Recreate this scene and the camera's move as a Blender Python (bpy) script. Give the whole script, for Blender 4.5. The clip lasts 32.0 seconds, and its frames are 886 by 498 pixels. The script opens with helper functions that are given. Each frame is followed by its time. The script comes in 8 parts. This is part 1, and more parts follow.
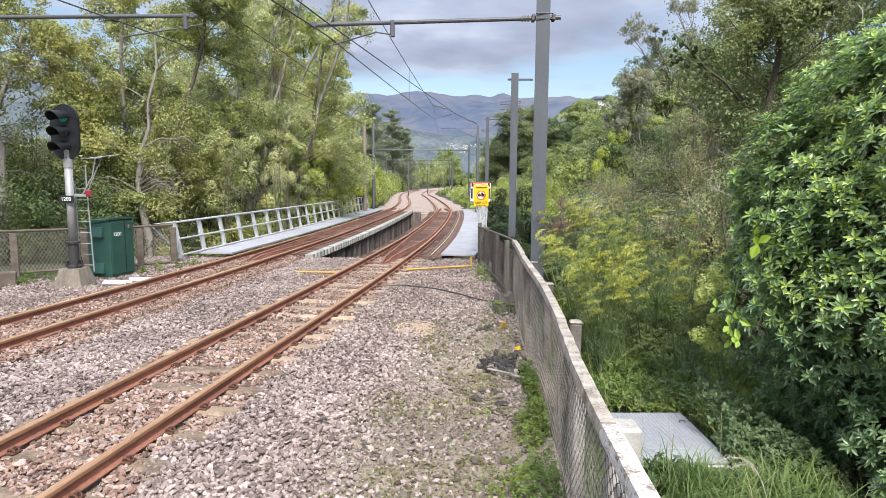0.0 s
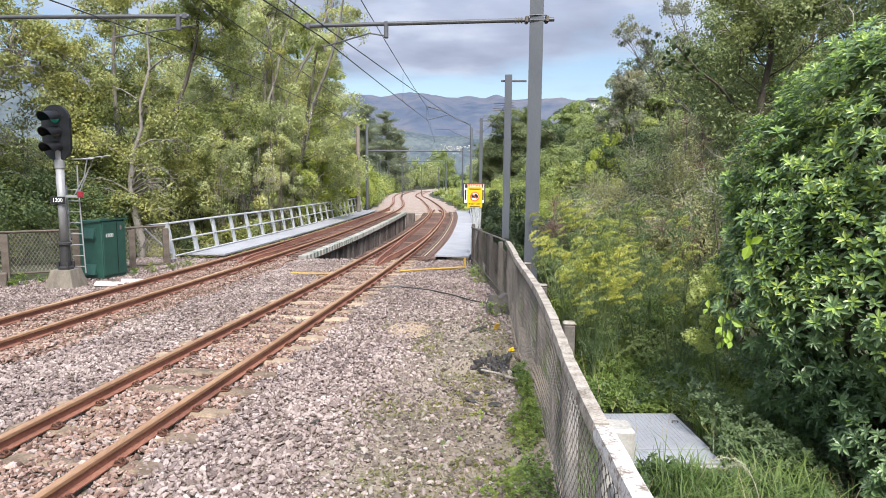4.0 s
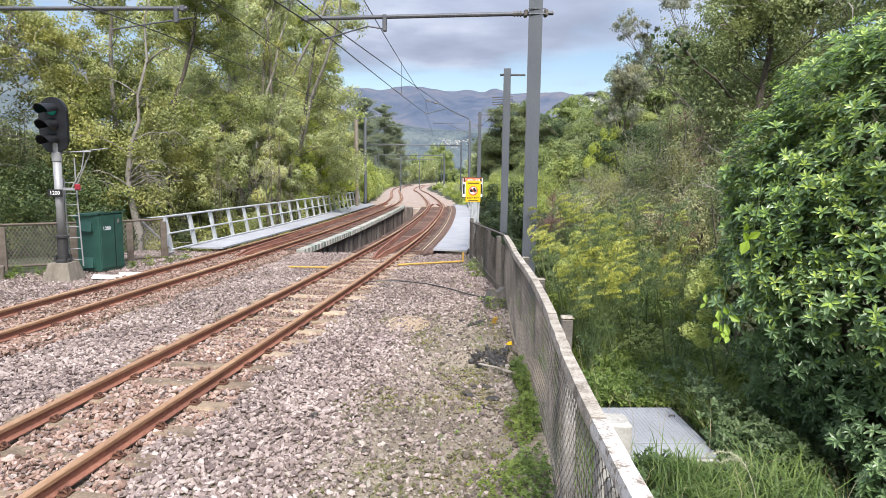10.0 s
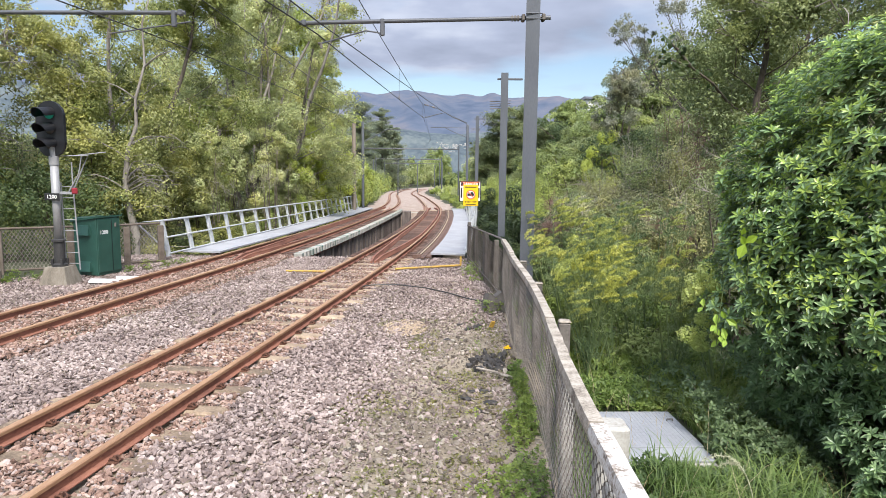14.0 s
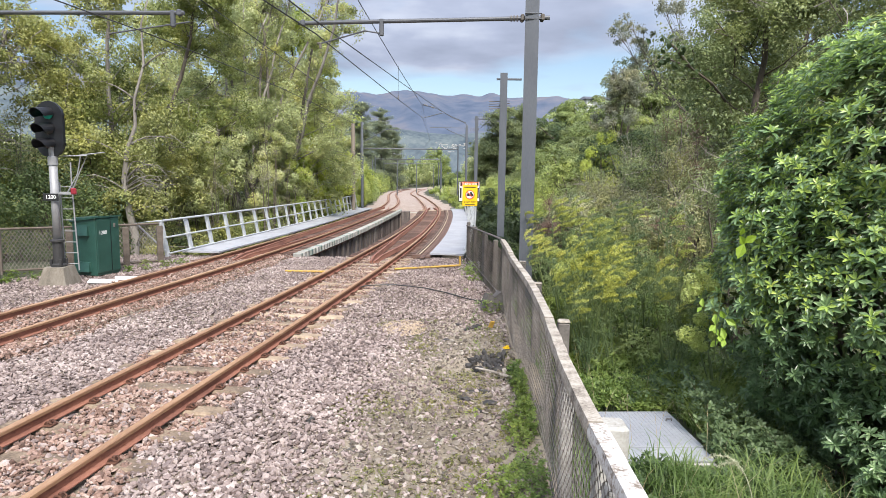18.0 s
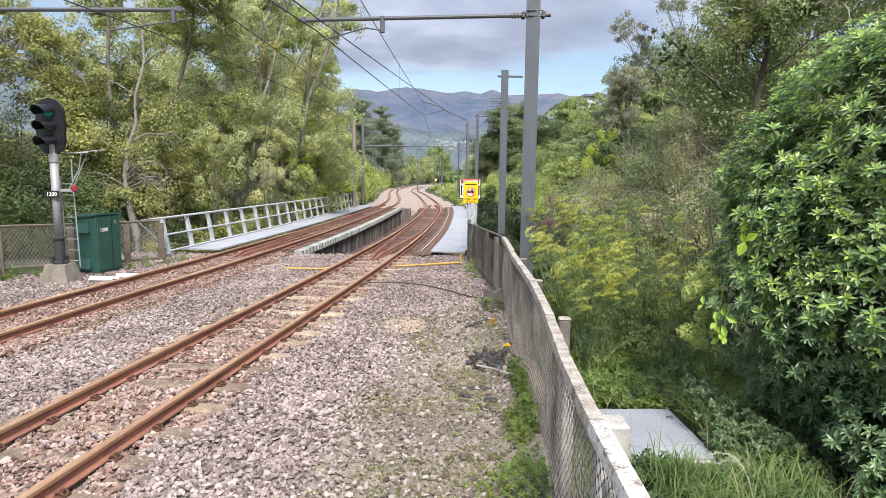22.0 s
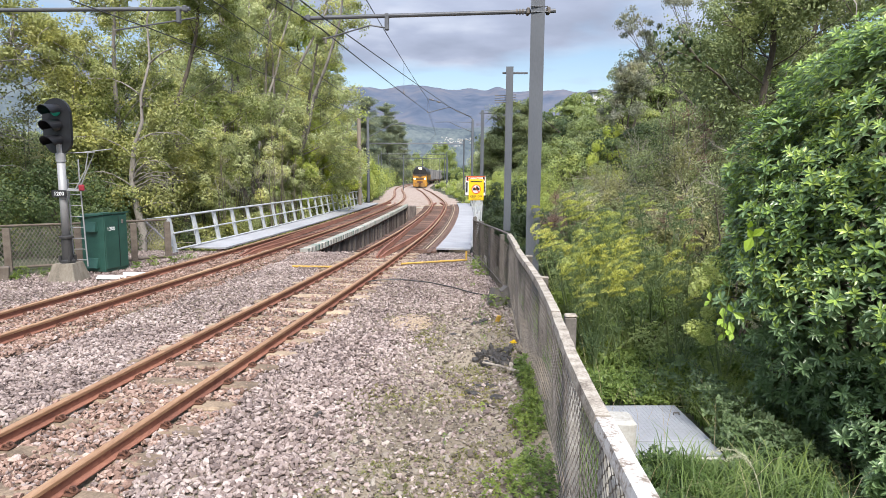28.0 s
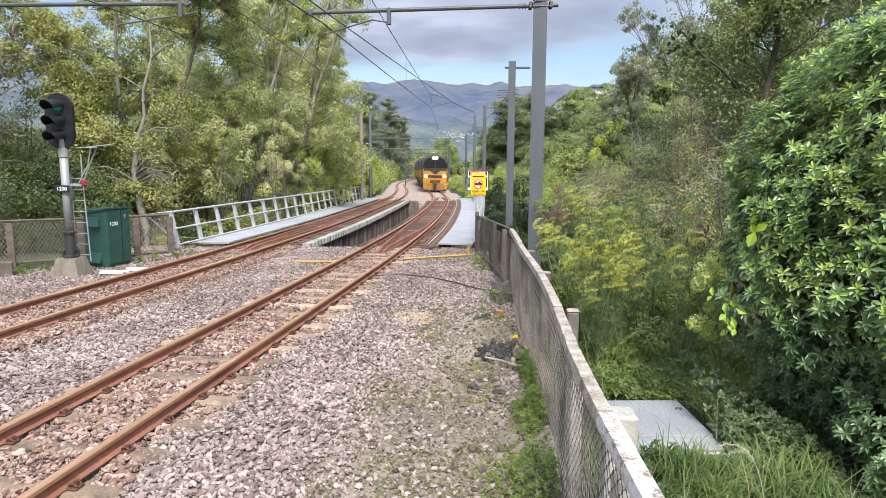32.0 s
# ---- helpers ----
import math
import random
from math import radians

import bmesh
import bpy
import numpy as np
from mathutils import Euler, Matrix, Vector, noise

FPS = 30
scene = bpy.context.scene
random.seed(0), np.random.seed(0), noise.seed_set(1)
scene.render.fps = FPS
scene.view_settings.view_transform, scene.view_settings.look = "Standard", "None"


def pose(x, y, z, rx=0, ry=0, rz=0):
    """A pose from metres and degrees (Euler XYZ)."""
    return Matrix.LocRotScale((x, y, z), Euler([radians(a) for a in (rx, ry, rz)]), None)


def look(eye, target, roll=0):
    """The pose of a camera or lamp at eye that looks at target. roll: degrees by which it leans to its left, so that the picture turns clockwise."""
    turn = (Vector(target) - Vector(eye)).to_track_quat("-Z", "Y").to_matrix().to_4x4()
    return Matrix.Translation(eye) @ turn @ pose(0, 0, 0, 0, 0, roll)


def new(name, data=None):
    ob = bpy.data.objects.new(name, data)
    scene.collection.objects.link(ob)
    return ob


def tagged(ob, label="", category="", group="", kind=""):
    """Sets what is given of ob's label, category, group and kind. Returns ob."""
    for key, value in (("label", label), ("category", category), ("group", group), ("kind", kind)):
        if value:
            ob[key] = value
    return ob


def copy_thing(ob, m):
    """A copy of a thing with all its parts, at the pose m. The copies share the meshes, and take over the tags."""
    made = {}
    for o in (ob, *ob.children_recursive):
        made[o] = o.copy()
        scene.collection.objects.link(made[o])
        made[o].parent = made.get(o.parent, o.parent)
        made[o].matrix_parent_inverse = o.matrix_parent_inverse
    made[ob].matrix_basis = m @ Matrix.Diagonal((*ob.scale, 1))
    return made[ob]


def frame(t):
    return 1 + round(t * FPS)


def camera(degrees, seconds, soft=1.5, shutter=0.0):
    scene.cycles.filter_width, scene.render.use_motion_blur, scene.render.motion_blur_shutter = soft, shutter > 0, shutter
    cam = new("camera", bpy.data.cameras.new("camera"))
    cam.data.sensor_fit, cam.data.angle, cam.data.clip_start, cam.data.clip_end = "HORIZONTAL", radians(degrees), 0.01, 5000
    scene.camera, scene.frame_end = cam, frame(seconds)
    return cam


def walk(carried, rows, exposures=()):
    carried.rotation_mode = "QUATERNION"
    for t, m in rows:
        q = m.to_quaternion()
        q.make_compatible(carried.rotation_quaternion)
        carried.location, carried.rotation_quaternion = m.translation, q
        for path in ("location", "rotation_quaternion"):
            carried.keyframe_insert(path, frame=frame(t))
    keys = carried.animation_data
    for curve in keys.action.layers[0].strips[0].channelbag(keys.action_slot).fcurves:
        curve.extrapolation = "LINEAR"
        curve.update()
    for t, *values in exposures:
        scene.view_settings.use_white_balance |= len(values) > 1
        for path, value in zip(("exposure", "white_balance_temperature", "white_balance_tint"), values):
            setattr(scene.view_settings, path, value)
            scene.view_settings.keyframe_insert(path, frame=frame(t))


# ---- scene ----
import itertools

# The camera is held by hand at one spot, 2.4 m above the rails.
PATH = [
(0, 0.96, -6.78, 0.40), (0.5, 0.94, -6.85, 0.38), (1, 0.89, -6.93, 0.42), (1.5, 0.80, -7.00, 0.48), (2, 0.70, -7.01, 0.60), (2.5, 0.64, -6.94, 0.55), 
(3, 0.58, -6.84, 0.49), (3.5, 0.47, -6.68, 0.43), (5.5, 0.16, -6.65, 0.65), (6, 0.16, -6.76, 0.70), (6.5, 0.16, -6.78, 0.72), (7, 0.17, -6.85, 0.80), 
(7.5, 0.18, -6.94, 0.82), (8, 0.24, -7.07, 0.73), (8.5, 0.29, -7.22, 0.72), (9, 0.28, -7.29, 0.75), (9.5, 0.27, -7.29, 0.66), (10, 0.21, -7.20, 0.65), 
(10.5, 0.13, -7.14, 0.64), (11, 0.05, -7.09, 0.69), (11.5, -0.00, -7.08, 0.69), (12, -0.01, -7.07, 0.70), (12.5, -0.00, -7.00, 0.70), (13, 0.00, -6.93, 0.70), 
(13.5, 0.00, -6.85, 0.70), (14, 0.00, -6.84, 0.67), (14.5, -0.00, -6.82, 0.65), (16.5, -0.08, -6.84, 0.70), (17, -0.08, -6.85, 0.73), (17.5, -0.08, -6.85, 0.72), 
(18, -0.07, -6.83, 0.65), (18.5, -0.07, -6.77, 0.68), (19, -0.02, -6.72, 0.57), (19.5, -0.00, -6.70, 0.66), (20, -0.00, -6.71, 0.66), (20.5, -0.00, -6.77, 0.68), 
(21, -0.03, -6.85, 0.59), (21.5, -0.01, -6.97, 0.66), (22, 0.00, -7.07, 0.67), (22.5, 0.06, -7.15, 0.65), (23, 0.07, -7.20, 0.60), (23.5, 0.07, -7.20, 0.59), 
(24, 0.10, -7.16, 0.58), (24.5, 0.13, -7.09, 0.54), (25, 0.19, -6.98, 0.56), (25.5, 0.26, -6.91, 0.43), (27.5, 0.47, -7.14, 0.38), (28, 0.51, -7.32, 0.32), 
(28.5, 0.52, -7.47, 0.34), (29, 0.54, -7.56, 0.28), (29.5, 0.55, -7.54, 0.36), (30, 0.62, -7.47, 0.33), (30.5, 0.70, -7.46, 0.35), (31, 0.74, -7.52, 0.33), 
(31.5, 0.74, -7.62, 0.30), (32, 0.71, -7.77, 0.30), 
]
cam = camera(70, 32.0, soft=0.5)
walk(cam, [(t, pose(0, 0, 2.4, 90 + p, 0, y) @ pose(0, 0, 0, 0, 0, r)) for t, y, p, r in PATH])

# ---- light ----
world = bpy.data.worlds.new("sky")
scene.world = world
world.use_nodes = True
SUN_EL, SUN_AZ = radians(50), radians(167)   # azimuth clockwise from +y


def link(nt, a, ao, b, bi):
    nt.links.new(a.outputs[ao], b.inputs[bi])


def ramp(nt, stops):
    n = nt.nodes.new("ShaderNodeValToRGB")
    el = n.color_ramp.elements
    while len(el) < len(stops):
        el.new(0.5)
    for e, (p, c) in zip(el, stops):
        e.position, e.color = p, (*c, 1) if len(c) == 3 else c
    return n


def build_sky():
    nt = world.node_tree
    bg = nt.nodes["Background"]
    sky = nt.nodes.new("ShaderNodeTexSky")
    sky.sky_type, sky.sun_disc, sky.sun_elevation, sky.sun_rotation = "NISHITA", False, SUN_EL, SUN_AZ
    mul = nt.nodes.new("ShaderNodeVectorMath")
    mul.operation = "SCALE"
    mul.inputs["Scale"].default_value = 0.11
    link(nt, sky, 0, mul, 0)
    tc = nt.nodes.new("ShaderNodeTexCoord")
    sep = nt.nodes.new("ShaderNodeSeparateXYZ")
    link(nt, tc, "Generated", sep, 0)
    up = nt.nodes.new("ShaderNodeMath")
    up.operation = "ADD"
    up.inputs[1].default_value = 0.12
    link(nt, sep, "Z", up, 0)
    lift = nt.nodes.new("ShaderNodeMath")
    lift.operation = "MAXIMUM"
    lift.inputs[1].default_value = 0.05
    link(nt, up, 0, lift, 0)
    dx, dy = nt.nodes.new("ShaderNodeMath"), nt.nodes.new("ShaderNodeMath")
    for d, axis in ((dx, "X"), (dy, "Y")):
        d.operation = "DIVIDE"
        link(nt, sep, axis, d, 0)
        link(nt, lift, 0, d, 1)
    flat = nt.nodes.new("ShaderNodeCombineXYZ")
    link(nt, dx, 0, flat, 0)
    link(nt, dy, 0, flat, 1)
    big, fine = nt.nodes.new("ShaderNodeTexNoise"), nt.nodes.new("ShaderNodeTexNoise")
    for n, s, d in ((big, 0.55, 5), (fine, 1.3, 6)):
        n.inputs["Scale"].default_value, n.inputs["Detail"].default_value = s, d
        link(nt, flat, 0, n, "Vector")
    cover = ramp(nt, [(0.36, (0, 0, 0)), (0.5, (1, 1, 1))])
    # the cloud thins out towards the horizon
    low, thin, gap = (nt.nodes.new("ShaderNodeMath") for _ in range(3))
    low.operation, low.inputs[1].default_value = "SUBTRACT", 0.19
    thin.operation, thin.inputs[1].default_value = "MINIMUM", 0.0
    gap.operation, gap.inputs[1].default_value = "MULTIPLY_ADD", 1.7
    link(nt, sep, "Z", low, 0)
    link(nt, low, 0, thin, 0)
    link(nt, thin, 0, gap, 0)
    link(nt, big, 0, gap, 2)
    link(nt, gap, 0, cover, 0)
    shade = ramp(nt, [(0.3, (0.285, 0.325, 0.435)), (0.5, (0.40, 0.45, 0.59)), (0.72, (0.68, 0.735, 0.85))])
    link(nt, fine, 0, shade, 0)
    # a clouded sky grows brighter towards the zenith
    square, rise = nt.nodes.new("ShaderNodeMath"), nt.nodes.new("ShaderNodeMath")
    square.operation, rise.operation = "MULTIPLY", "MULTIPLY_ADD"
    rise.inputs[1].default_value, rise.inputs[2].default_value = 2.3, 0.76
    link(nt, sep, "Z", square, 0)
    link(nt, sep, "Z", square, 1)
    link(nt, square, 0, rise, 0)
    dome = nt.nodes.new("ShaderNodeVectorMath")
    dome.operation = "SCALE"
    link(nt, shade, 0, dome, 0)
    link(nt, rise, 0, dome, "Scale")
    mix = nt.nodes.new("ShaderNodeMixRGB")
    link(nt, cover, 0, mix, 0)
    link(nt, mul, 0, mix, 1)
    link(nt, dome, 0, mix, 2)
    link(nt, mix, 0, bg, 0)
    bg.inputs["Strength"].default_value = 1.0


build_sky()
sun = new("sun", bpy.data.lights.new("sun", "SUN"))
sun.data.energy, sun.data.angle, sun.data.color = 4.3, radians(22), (1.0, 0.945, 0.88)
sun.matrix_basis = look((0, 0, 30), Vector((0, 0, 30)) - Vector((math.sin(SUN_AZ) * math.cos(SUN_EL), math.cos(SUN_AZ) * math.cos(SUN_EL), math.sin(SUN_EL))))
scene.view_settings.exposure = 0.57


# ---- materials ----
def material(name, stops, rough=0.8, metal=0.0, scale=6.0, fine=60.0, bump=0.3, dist=0.01, vary=0.0, island=0.0, stretch=(1, 1, 1), coat=0.0, through_light=0.0, spec=0.5):
    """Colour stops driven by two noises; vary: random lightness by object; island: by loose piece."""
    m = bpy.data.materials.new(name)
    m.use_nodes = True
    nt = m.node_tree
    b = nt.nodes["Principled BSDF"]
    tc, mp = nt.nodes.new("ShaderNodeTexCoord"), nt.nodes.new("ShaderNodeMapping")
    mp.inputs["Scale"].default_value = stretch
    link(nt, tc, "Object", mp, 0)
    n1, n2 = nt.nodes.new("ShaderNodeTexNoise"), nt.nodes.new("ShaderNodeTexNoise")
    for n, s in ((n1, scale), (n2, fine)):
        n.inputs["Scale"].default_value, n.inputs["Detail"].default_value = s, 4
        link(nt, mp, 0, n, "Vector")
    add = nt.nodes.new("ShaderNodeMath")
    add.operation = "MULTIPLY_ADD"
    add.inputs[1].default_value, add.inputs[2].default_value = 0.4, 0.0
    link(nt, n2, 0, add, 0)
    half = nt.nodes.new("ShaderNodeMath")
    half.operation = "MULTIPLY_ADD"
    half.inputs[1].default_value = 0.6
    link(nt, n1, 0, half, 0)
    link(nt, add, 0, half, 2)
    last = half
    for amount, node, out in ((vary, "ShaderNodeObjectInfo", "Random"), (island, "ShaderNodeNewGeometry", "Random Per Island")):
        if amount:
            src, k = nt.nodes.new(node), nt.nodes.new("ShaderNodeMath")
            k.operation = "MULTIPLY_ADD"
            k.inputs[1].default_value = amount
            sub = nt.nodes.new("ShaderNodeMath")
            sub.operation = "SUBTRACT"
            sub.inputs[1].default_value = amount / 2
            link(nt, src, out, k, 0)
            link(nt, last, 0, k, 2)
            link(nt, k, 0, sub, 0)
            last = sub
    r = ramp(nt, stops)
    link(nt, last, 0, r, 0)
    link(nt, r, 0, b, "Base Color")
    b.inputs["Roughness"].default_value, b.inputs["Metallic"].default_value = rough, metal
    b.inputs["Coat Weight"].default_value = coat
    b.inputs["Specular IOR Level"].default_value = spec
    if bump:
        bp = nt.nodes.new("ShaderNodeBump")
        bp.inputs["Strength"].default_value, bp.inputs["Distance"].default_value = bump, dist
        link(nt, half, 0, bp, "Height")
        link(nt, bp, 0, b, "Normal")
    if through_light:
        t, ms = nt.nodes.new("ShaderNodeBsdfTranslucent"), nt.nodes.new("ShaderNodeMixShader")
        ms.inputs[0].default_value = through_light
        link(nt, r, 0, t, 0)
        link(nt, b, 0, ms, 1)
        link(nt, t, 0, ms, 2)
        link(nt, ms, 0, nt.nodes["Material Output"], 0)
    return m


def glow(name, colour, strength):
    m = bpy.data.materials.new(name)
    m.use_nodes = True
    b = m.node_tree.nodes["Principled BSDF"]
    b.inputs["Base Color"].default_value = (*colour, 1)
    b.inputs["Emission Color"].default_value, b.inputs["Emission Strength"].default_value = (*colour, 1), strength
    return m


STONE = material("ballast_stone", [(0.2, (0.095, 0.070, 0.064)), (0.42, (0.226, 0.174, 0.157)), (0.6, (0.318, 0.254, 0.230)), (0.85, (0.50, 0.425, 0.385))], 0.9, scale=0.8, fine=60, bump=0.5, dist=0.004, island=0.5)
RUSTED_STONE = material("rust_stained_stone", [(0.2, (0.085, 0.052, 0.040)), (0.45, (0.228, 0.142, 0.108)), (0.62, (0.335, 0.228, 0.182)), (0.85, (0.475, 0.385, 0.330))], 0.9, scale=5, fine=70, bump=0.5, dist=0.004, island=0.45)
PATHSTONE = material("path_gravel_stone", [(0.2, (0.070, 0.056, 0.044)), (0.42, (0.150, 0.124, 0.098)), (0.6, (0.225, 0.192, 0.155)), (0.85, (0.385, 0.345, 0.290))], 0.95, scale=5, fine=70, bump=0.4, dist=0.003, island=0.6)
SAND = material("pale_sand", [(0.2, (0.26, 0.195, 0.13)), (0.5, (0.38, 0.295, 0.205)), (0.85, (0.50, 0.41, 0.30))], 0.95, scale=5, fine=50, bump=0.2, dist=0.002, island=0.5)
GROUND = material("gravelly_soil", [(0.3, (0.103, 0.082, 0.057)), (0.5, (0.221, 0.183, 0.133)), (0.62, (0.293, 0.244, 0.179)), (0.8, (0.380, 0.330, 0.248))], 0.95, scale=0.9, fine=26, bump=1.0, dist=0.03)
FARBED = material("rust_tinted_fine_gravel", [(0.36, (0.225, 0.170, 0.140)), (0.5, (0.325, 0.255, 0.212)), (0.62, (0.405, 0.330, 0.280)), (0.75, (0.49, 0.42, 0.37))], 0.95, scale=2.6, fine=30, bump=0.8, dist=0.03)
EARTH = material("grassy_bank", [(0.3, (0.018, 0.022, 0.010)), (0.5, (0.04, 0.046, 0.02)), (0.7, (0.085, 0.08, 0.04))], 0.95, scale=0.4, fine=7, bump=1.0, dist=0.08)
RUST = material("rusty_rail", [(0.25, (0.110, 0.045, 0.032)), (0.45, (0.205, 0.086, 0.058)), (0.6, (0.290, 0.126, 0.082)), (0.8, (0.390, 0.195, 0.122))], 0.75, 0.1, scale=2.2, fine=45, bump=0.25, dist=0.002, stretch=(1, 0.35, 1))
HEAD = material("railhead", [(0.25, (0.20, 0.105, 0.062)), (0.5, (0.36, 0.21, 0.12)), (0.75, (0.50, 0.33, 0.20))], 0.55, 0.2, scale=1.5, fine=40, bump=0.1, dist=0.001, stretch=(1, 0.2, 1))
DARKRUST = material("dark_rusty_steel", [(0.3, (0.045, 0.022, 0.017)), (0.55, (0.12, 0.055, 0.035)), (0.8, (0.22, 0.11, 0.06))], 0.8, 0.2, scale=9, fine=80, bump=0.3, dist=0.002)
SLEEPER = material("weathered_concrete_sleeper", [(0.28, (0.115, 0.085, 0.060)), (0.5, (0.270, 0.200, 0.135)), (0.72, (0.44, 0.35, 0.245))], 0.9, scale=5, fine=40, bump=0.4, dist=0.006, vary=0.35)
TIMBER = material("bridge_timber", [(0.3, (0.04, 0.024, 0.019)), (0.55, (0.105, 0.06, 0.045)), (0.8, (0.20, 0.125, 0.092))], 0.9, scale=3, fine=50, bump=0.4, dist=0.005, vary=0.3, stretch=(0.3, 2, 2))
GALV = material("galvanised_steel", [(0.3, (0.40, 0.42, 0.43)), (0.55, (0.54, 0.56, 0.57)), (0.8, (0.66, 0.67, 0.67))], 0.5, 0.15, scale=5, fine=45, bump=0.08, dist=0.002)
COVER = material("grey_cover_sheet", [(0.3, (0.224, 0.235, 0.252)), (0.55, (0.302, 0.314, 0.336)), (0.8, (0.386, 0.398, 0.414))], 0.7, scale=1.2, fine=25, bump=0.2, dist=0.003)
DECK = material("grey_walkway_sheet", [(0.3, (0.265, 0.27, 0.285)), (0.55, (0.345, 0.35, 0.368)), (0.8, (0.43, 0.435, 0.45))], 0.7, scale=1.2, fine=25, bump=0.2, dist=0.003, vary=0.1)
POLE = material("grey_painted_mast", [(0.3, (0.075, 0.083, 0.098)), (0.55, (0.10, 0.11, 0.126)), (0.8, (0.13, 0.14, 0.152))], 0.6, 0.1, scale=2, fine=40, bump=0.06, dist=0.002, stretch=(1, 1, 0.3))
BEAMPAINT = material("grey_arm_steel", [(0.3, (0.075, 0.08, 0.09)), (0.6, (0.11, 0.115, 0.125)), (0.8, (0.16, 0.16, 0.16))], 0.55, 0.35, scale=6, fine=50, bump=0.1, dist=0.002)
WOODPOLE = material("old_wooden_pole", [(0.3, (0.13, 0.105, 0.085)), (0.55, (0.22, 0.185, 0.15)), (0.8, (0.31, 0.265, 0.22))], 0.9, scale=4, fine=40, bump=0.4, dist=0.006, stretch=(2, 2, 0.2))
CONCRETE = material("weathered_concrete", [(0.25, (0.23, 0.215, 0.19)), (0.5, (0.40, 0.385, 0.35)), (0.75, (0.56, 0.545, 0.51))], 0.9, scale=3, fine=45, bump=0.4, dist=0.006, vary=0.2)
STAINED = material("stained_concrete", [(0.3, (0.10, 0.085, 0.065)), (0.5, (0.19, 0.165, 0.13)), (0.75, (0.29, 0.26, 0.21))], 0.9, scale=4, fine=40, bump=0.4, dist=0.006, stretch=(2, 2, 0.5))
CAP = material("lichen_stained_white_cap", [(0.33, (0.105, 0.085, 0.066)), (0.44, (0.255, 0.220, 0.180)), (0.55, (0.385, 0.345, 0.290)), (0.8, (0.56, 0.51, 0.44))], 0.9, scale=7, fine=60, bump=0.5, dist=0.006)
WHITECAP = material("whitewashed_coping", [(0.39, (0.17, 0.135, 0.105)), (0.45, (0.36, 0.32, 0.28)), (0.51, (0.52, 0.50, 0.475)), (0.75, (0.62, 0.61, 0.59))], 0.9, scale=9, fine=60, bump=0.6, dist=0.008)
DARKPOST = material("dark_weathered_post", [(0.3, (0.07, 0.06, 0.055)), (0.55, (0.15, 0.135, 0.12)), (0.8, (0.26, 0.24, 0.21))], 0.9, scale=4, fine=40, bump=0.4, dist=0.006)
BROWNPOST = material("rust_brown_post", [(0.3, (0.072, 0.055, 0.043)), (0.55, (0.138, 0.112, 0.09)), (0.8, (0.215, 0.185, 0.158))], 0.9, scale=5, fine=40, bump=0.3, dist=0.005)
WIRE = material("fence_wire", [(0.3, (0.085, 0.072, 0.062)), (0.55, (0.205, 0.180, 0.158)), (0.8, (0.40, 0.36, 0.32))], 0.65, 0.3, scale=3, fine=30, bump=0)
PALEWIRE = material("pale_fence_wire", [(0.3, (0.16, 0.14, 0.12)), (0.55, (0.30, 0.27, 0.24)), (0.8, (0.46, 0.42, 0.38))], 0.65, 0.2, scale=3, fine=30, bump=0)
CABLE = material("dark_cable", [(0.3, (0.02, 0.02, 0.021)), (0.7, (0.05, 0.048, 0.046))], 0.6, scale=3, fine=30, bump=0)
BLACK = material("signal_black", [(0.3, (0.005, 0.005, 0.007)), (0.7, (0.013, 0.014, 0.016))], 0.45, scale=4, fine=40, bump=0.05, dist=0.002)
GREEN = material("green_cabinet_paint", [(0.3, (0.016, 0.056, 0.043)), (0.55, (0.024, 0.078, 0.060)), (0.8, (0.036, 0.098, 0.077))], 0.42, scale=3, fine=50, bump=0.06, dist=0.002)
MAST = material("aluminium_signal_post", [(0.3, (0.25, 0.252, 0.256)), (0.6, (0.33, 0.333, 0.337)), (0.8, (0.42, 0.42, 0.415))], 0.5, 0.2, scale=4, fine=50, bump=0.08, dist=0.002)
RED = material("red_reflector", [(0.3, (0.210, 0.016, 0.027)), (0.7, (0.275, 0.024, 0.036))], 0.4, scale=8, fine=40, bump=0)
YELLOW = material("yellow_paint", [(0.3, (0.25, 0.17, 0.08)), (0.48, (0.46, 0.28, 0.05)), (0.8, (0.60, 0.38, 0.06))], 0.6, scale=6, fine=50, bump=0.1, dist=0.002)
SIGNYELLOW = material("yellow_sign_sheet", [(0.3, (0.80, 0.50, 0.005)), (0.7, (0.86, 0.57, 0.01))], 0.45, scale=3, fine=30, bump=0)
WHITE = material("white_paint", [(0.3, (0.70, 0.71, 0.71)), (0.7, (0.82, 0.82, 0.81))], 0.5, scale=4, fine=40, bump=0)
ORANGE = material("orange_red_print", [(0.3, (0.66, 0.10, 0.025)), (0.7, (0.74, 0.14, 0.035))], 0.5, scale=4, fine=40, bump=0)
INK = material("black_print", [(0.3, (0.010, 0.010, 0.011)), (0.7, (0.02, 0.02, 0.02))], 0.5, scale=4, fine=40, bump=0)
GIRDER = material("weathered_ribbed_girder", [(0.28, (0.045, 0.035, 0.032)), (0.5, (0.13, 0.105, 0.095)), (0.72, (0.27, 0.235, 0.21))], 0.85, 0.1, scale=3, fine=30, bump=0.3, dist=0.004, vary=0.3, stretch=(2, 2, 0.4))
COPPER = material("green_stained_edge_plate", [(0.22, (0.103, 0.198, 0.167)), (0.36, (0.228, 0.262, 0.225)), (0.46, (0.315, 0.305, 0.275)), (0.85, (0.46, 0.44, 0.40))], 0.8, 0.1, scale=1.2, fine=20, bump=0.2, dist=0.003, vary=0.35)
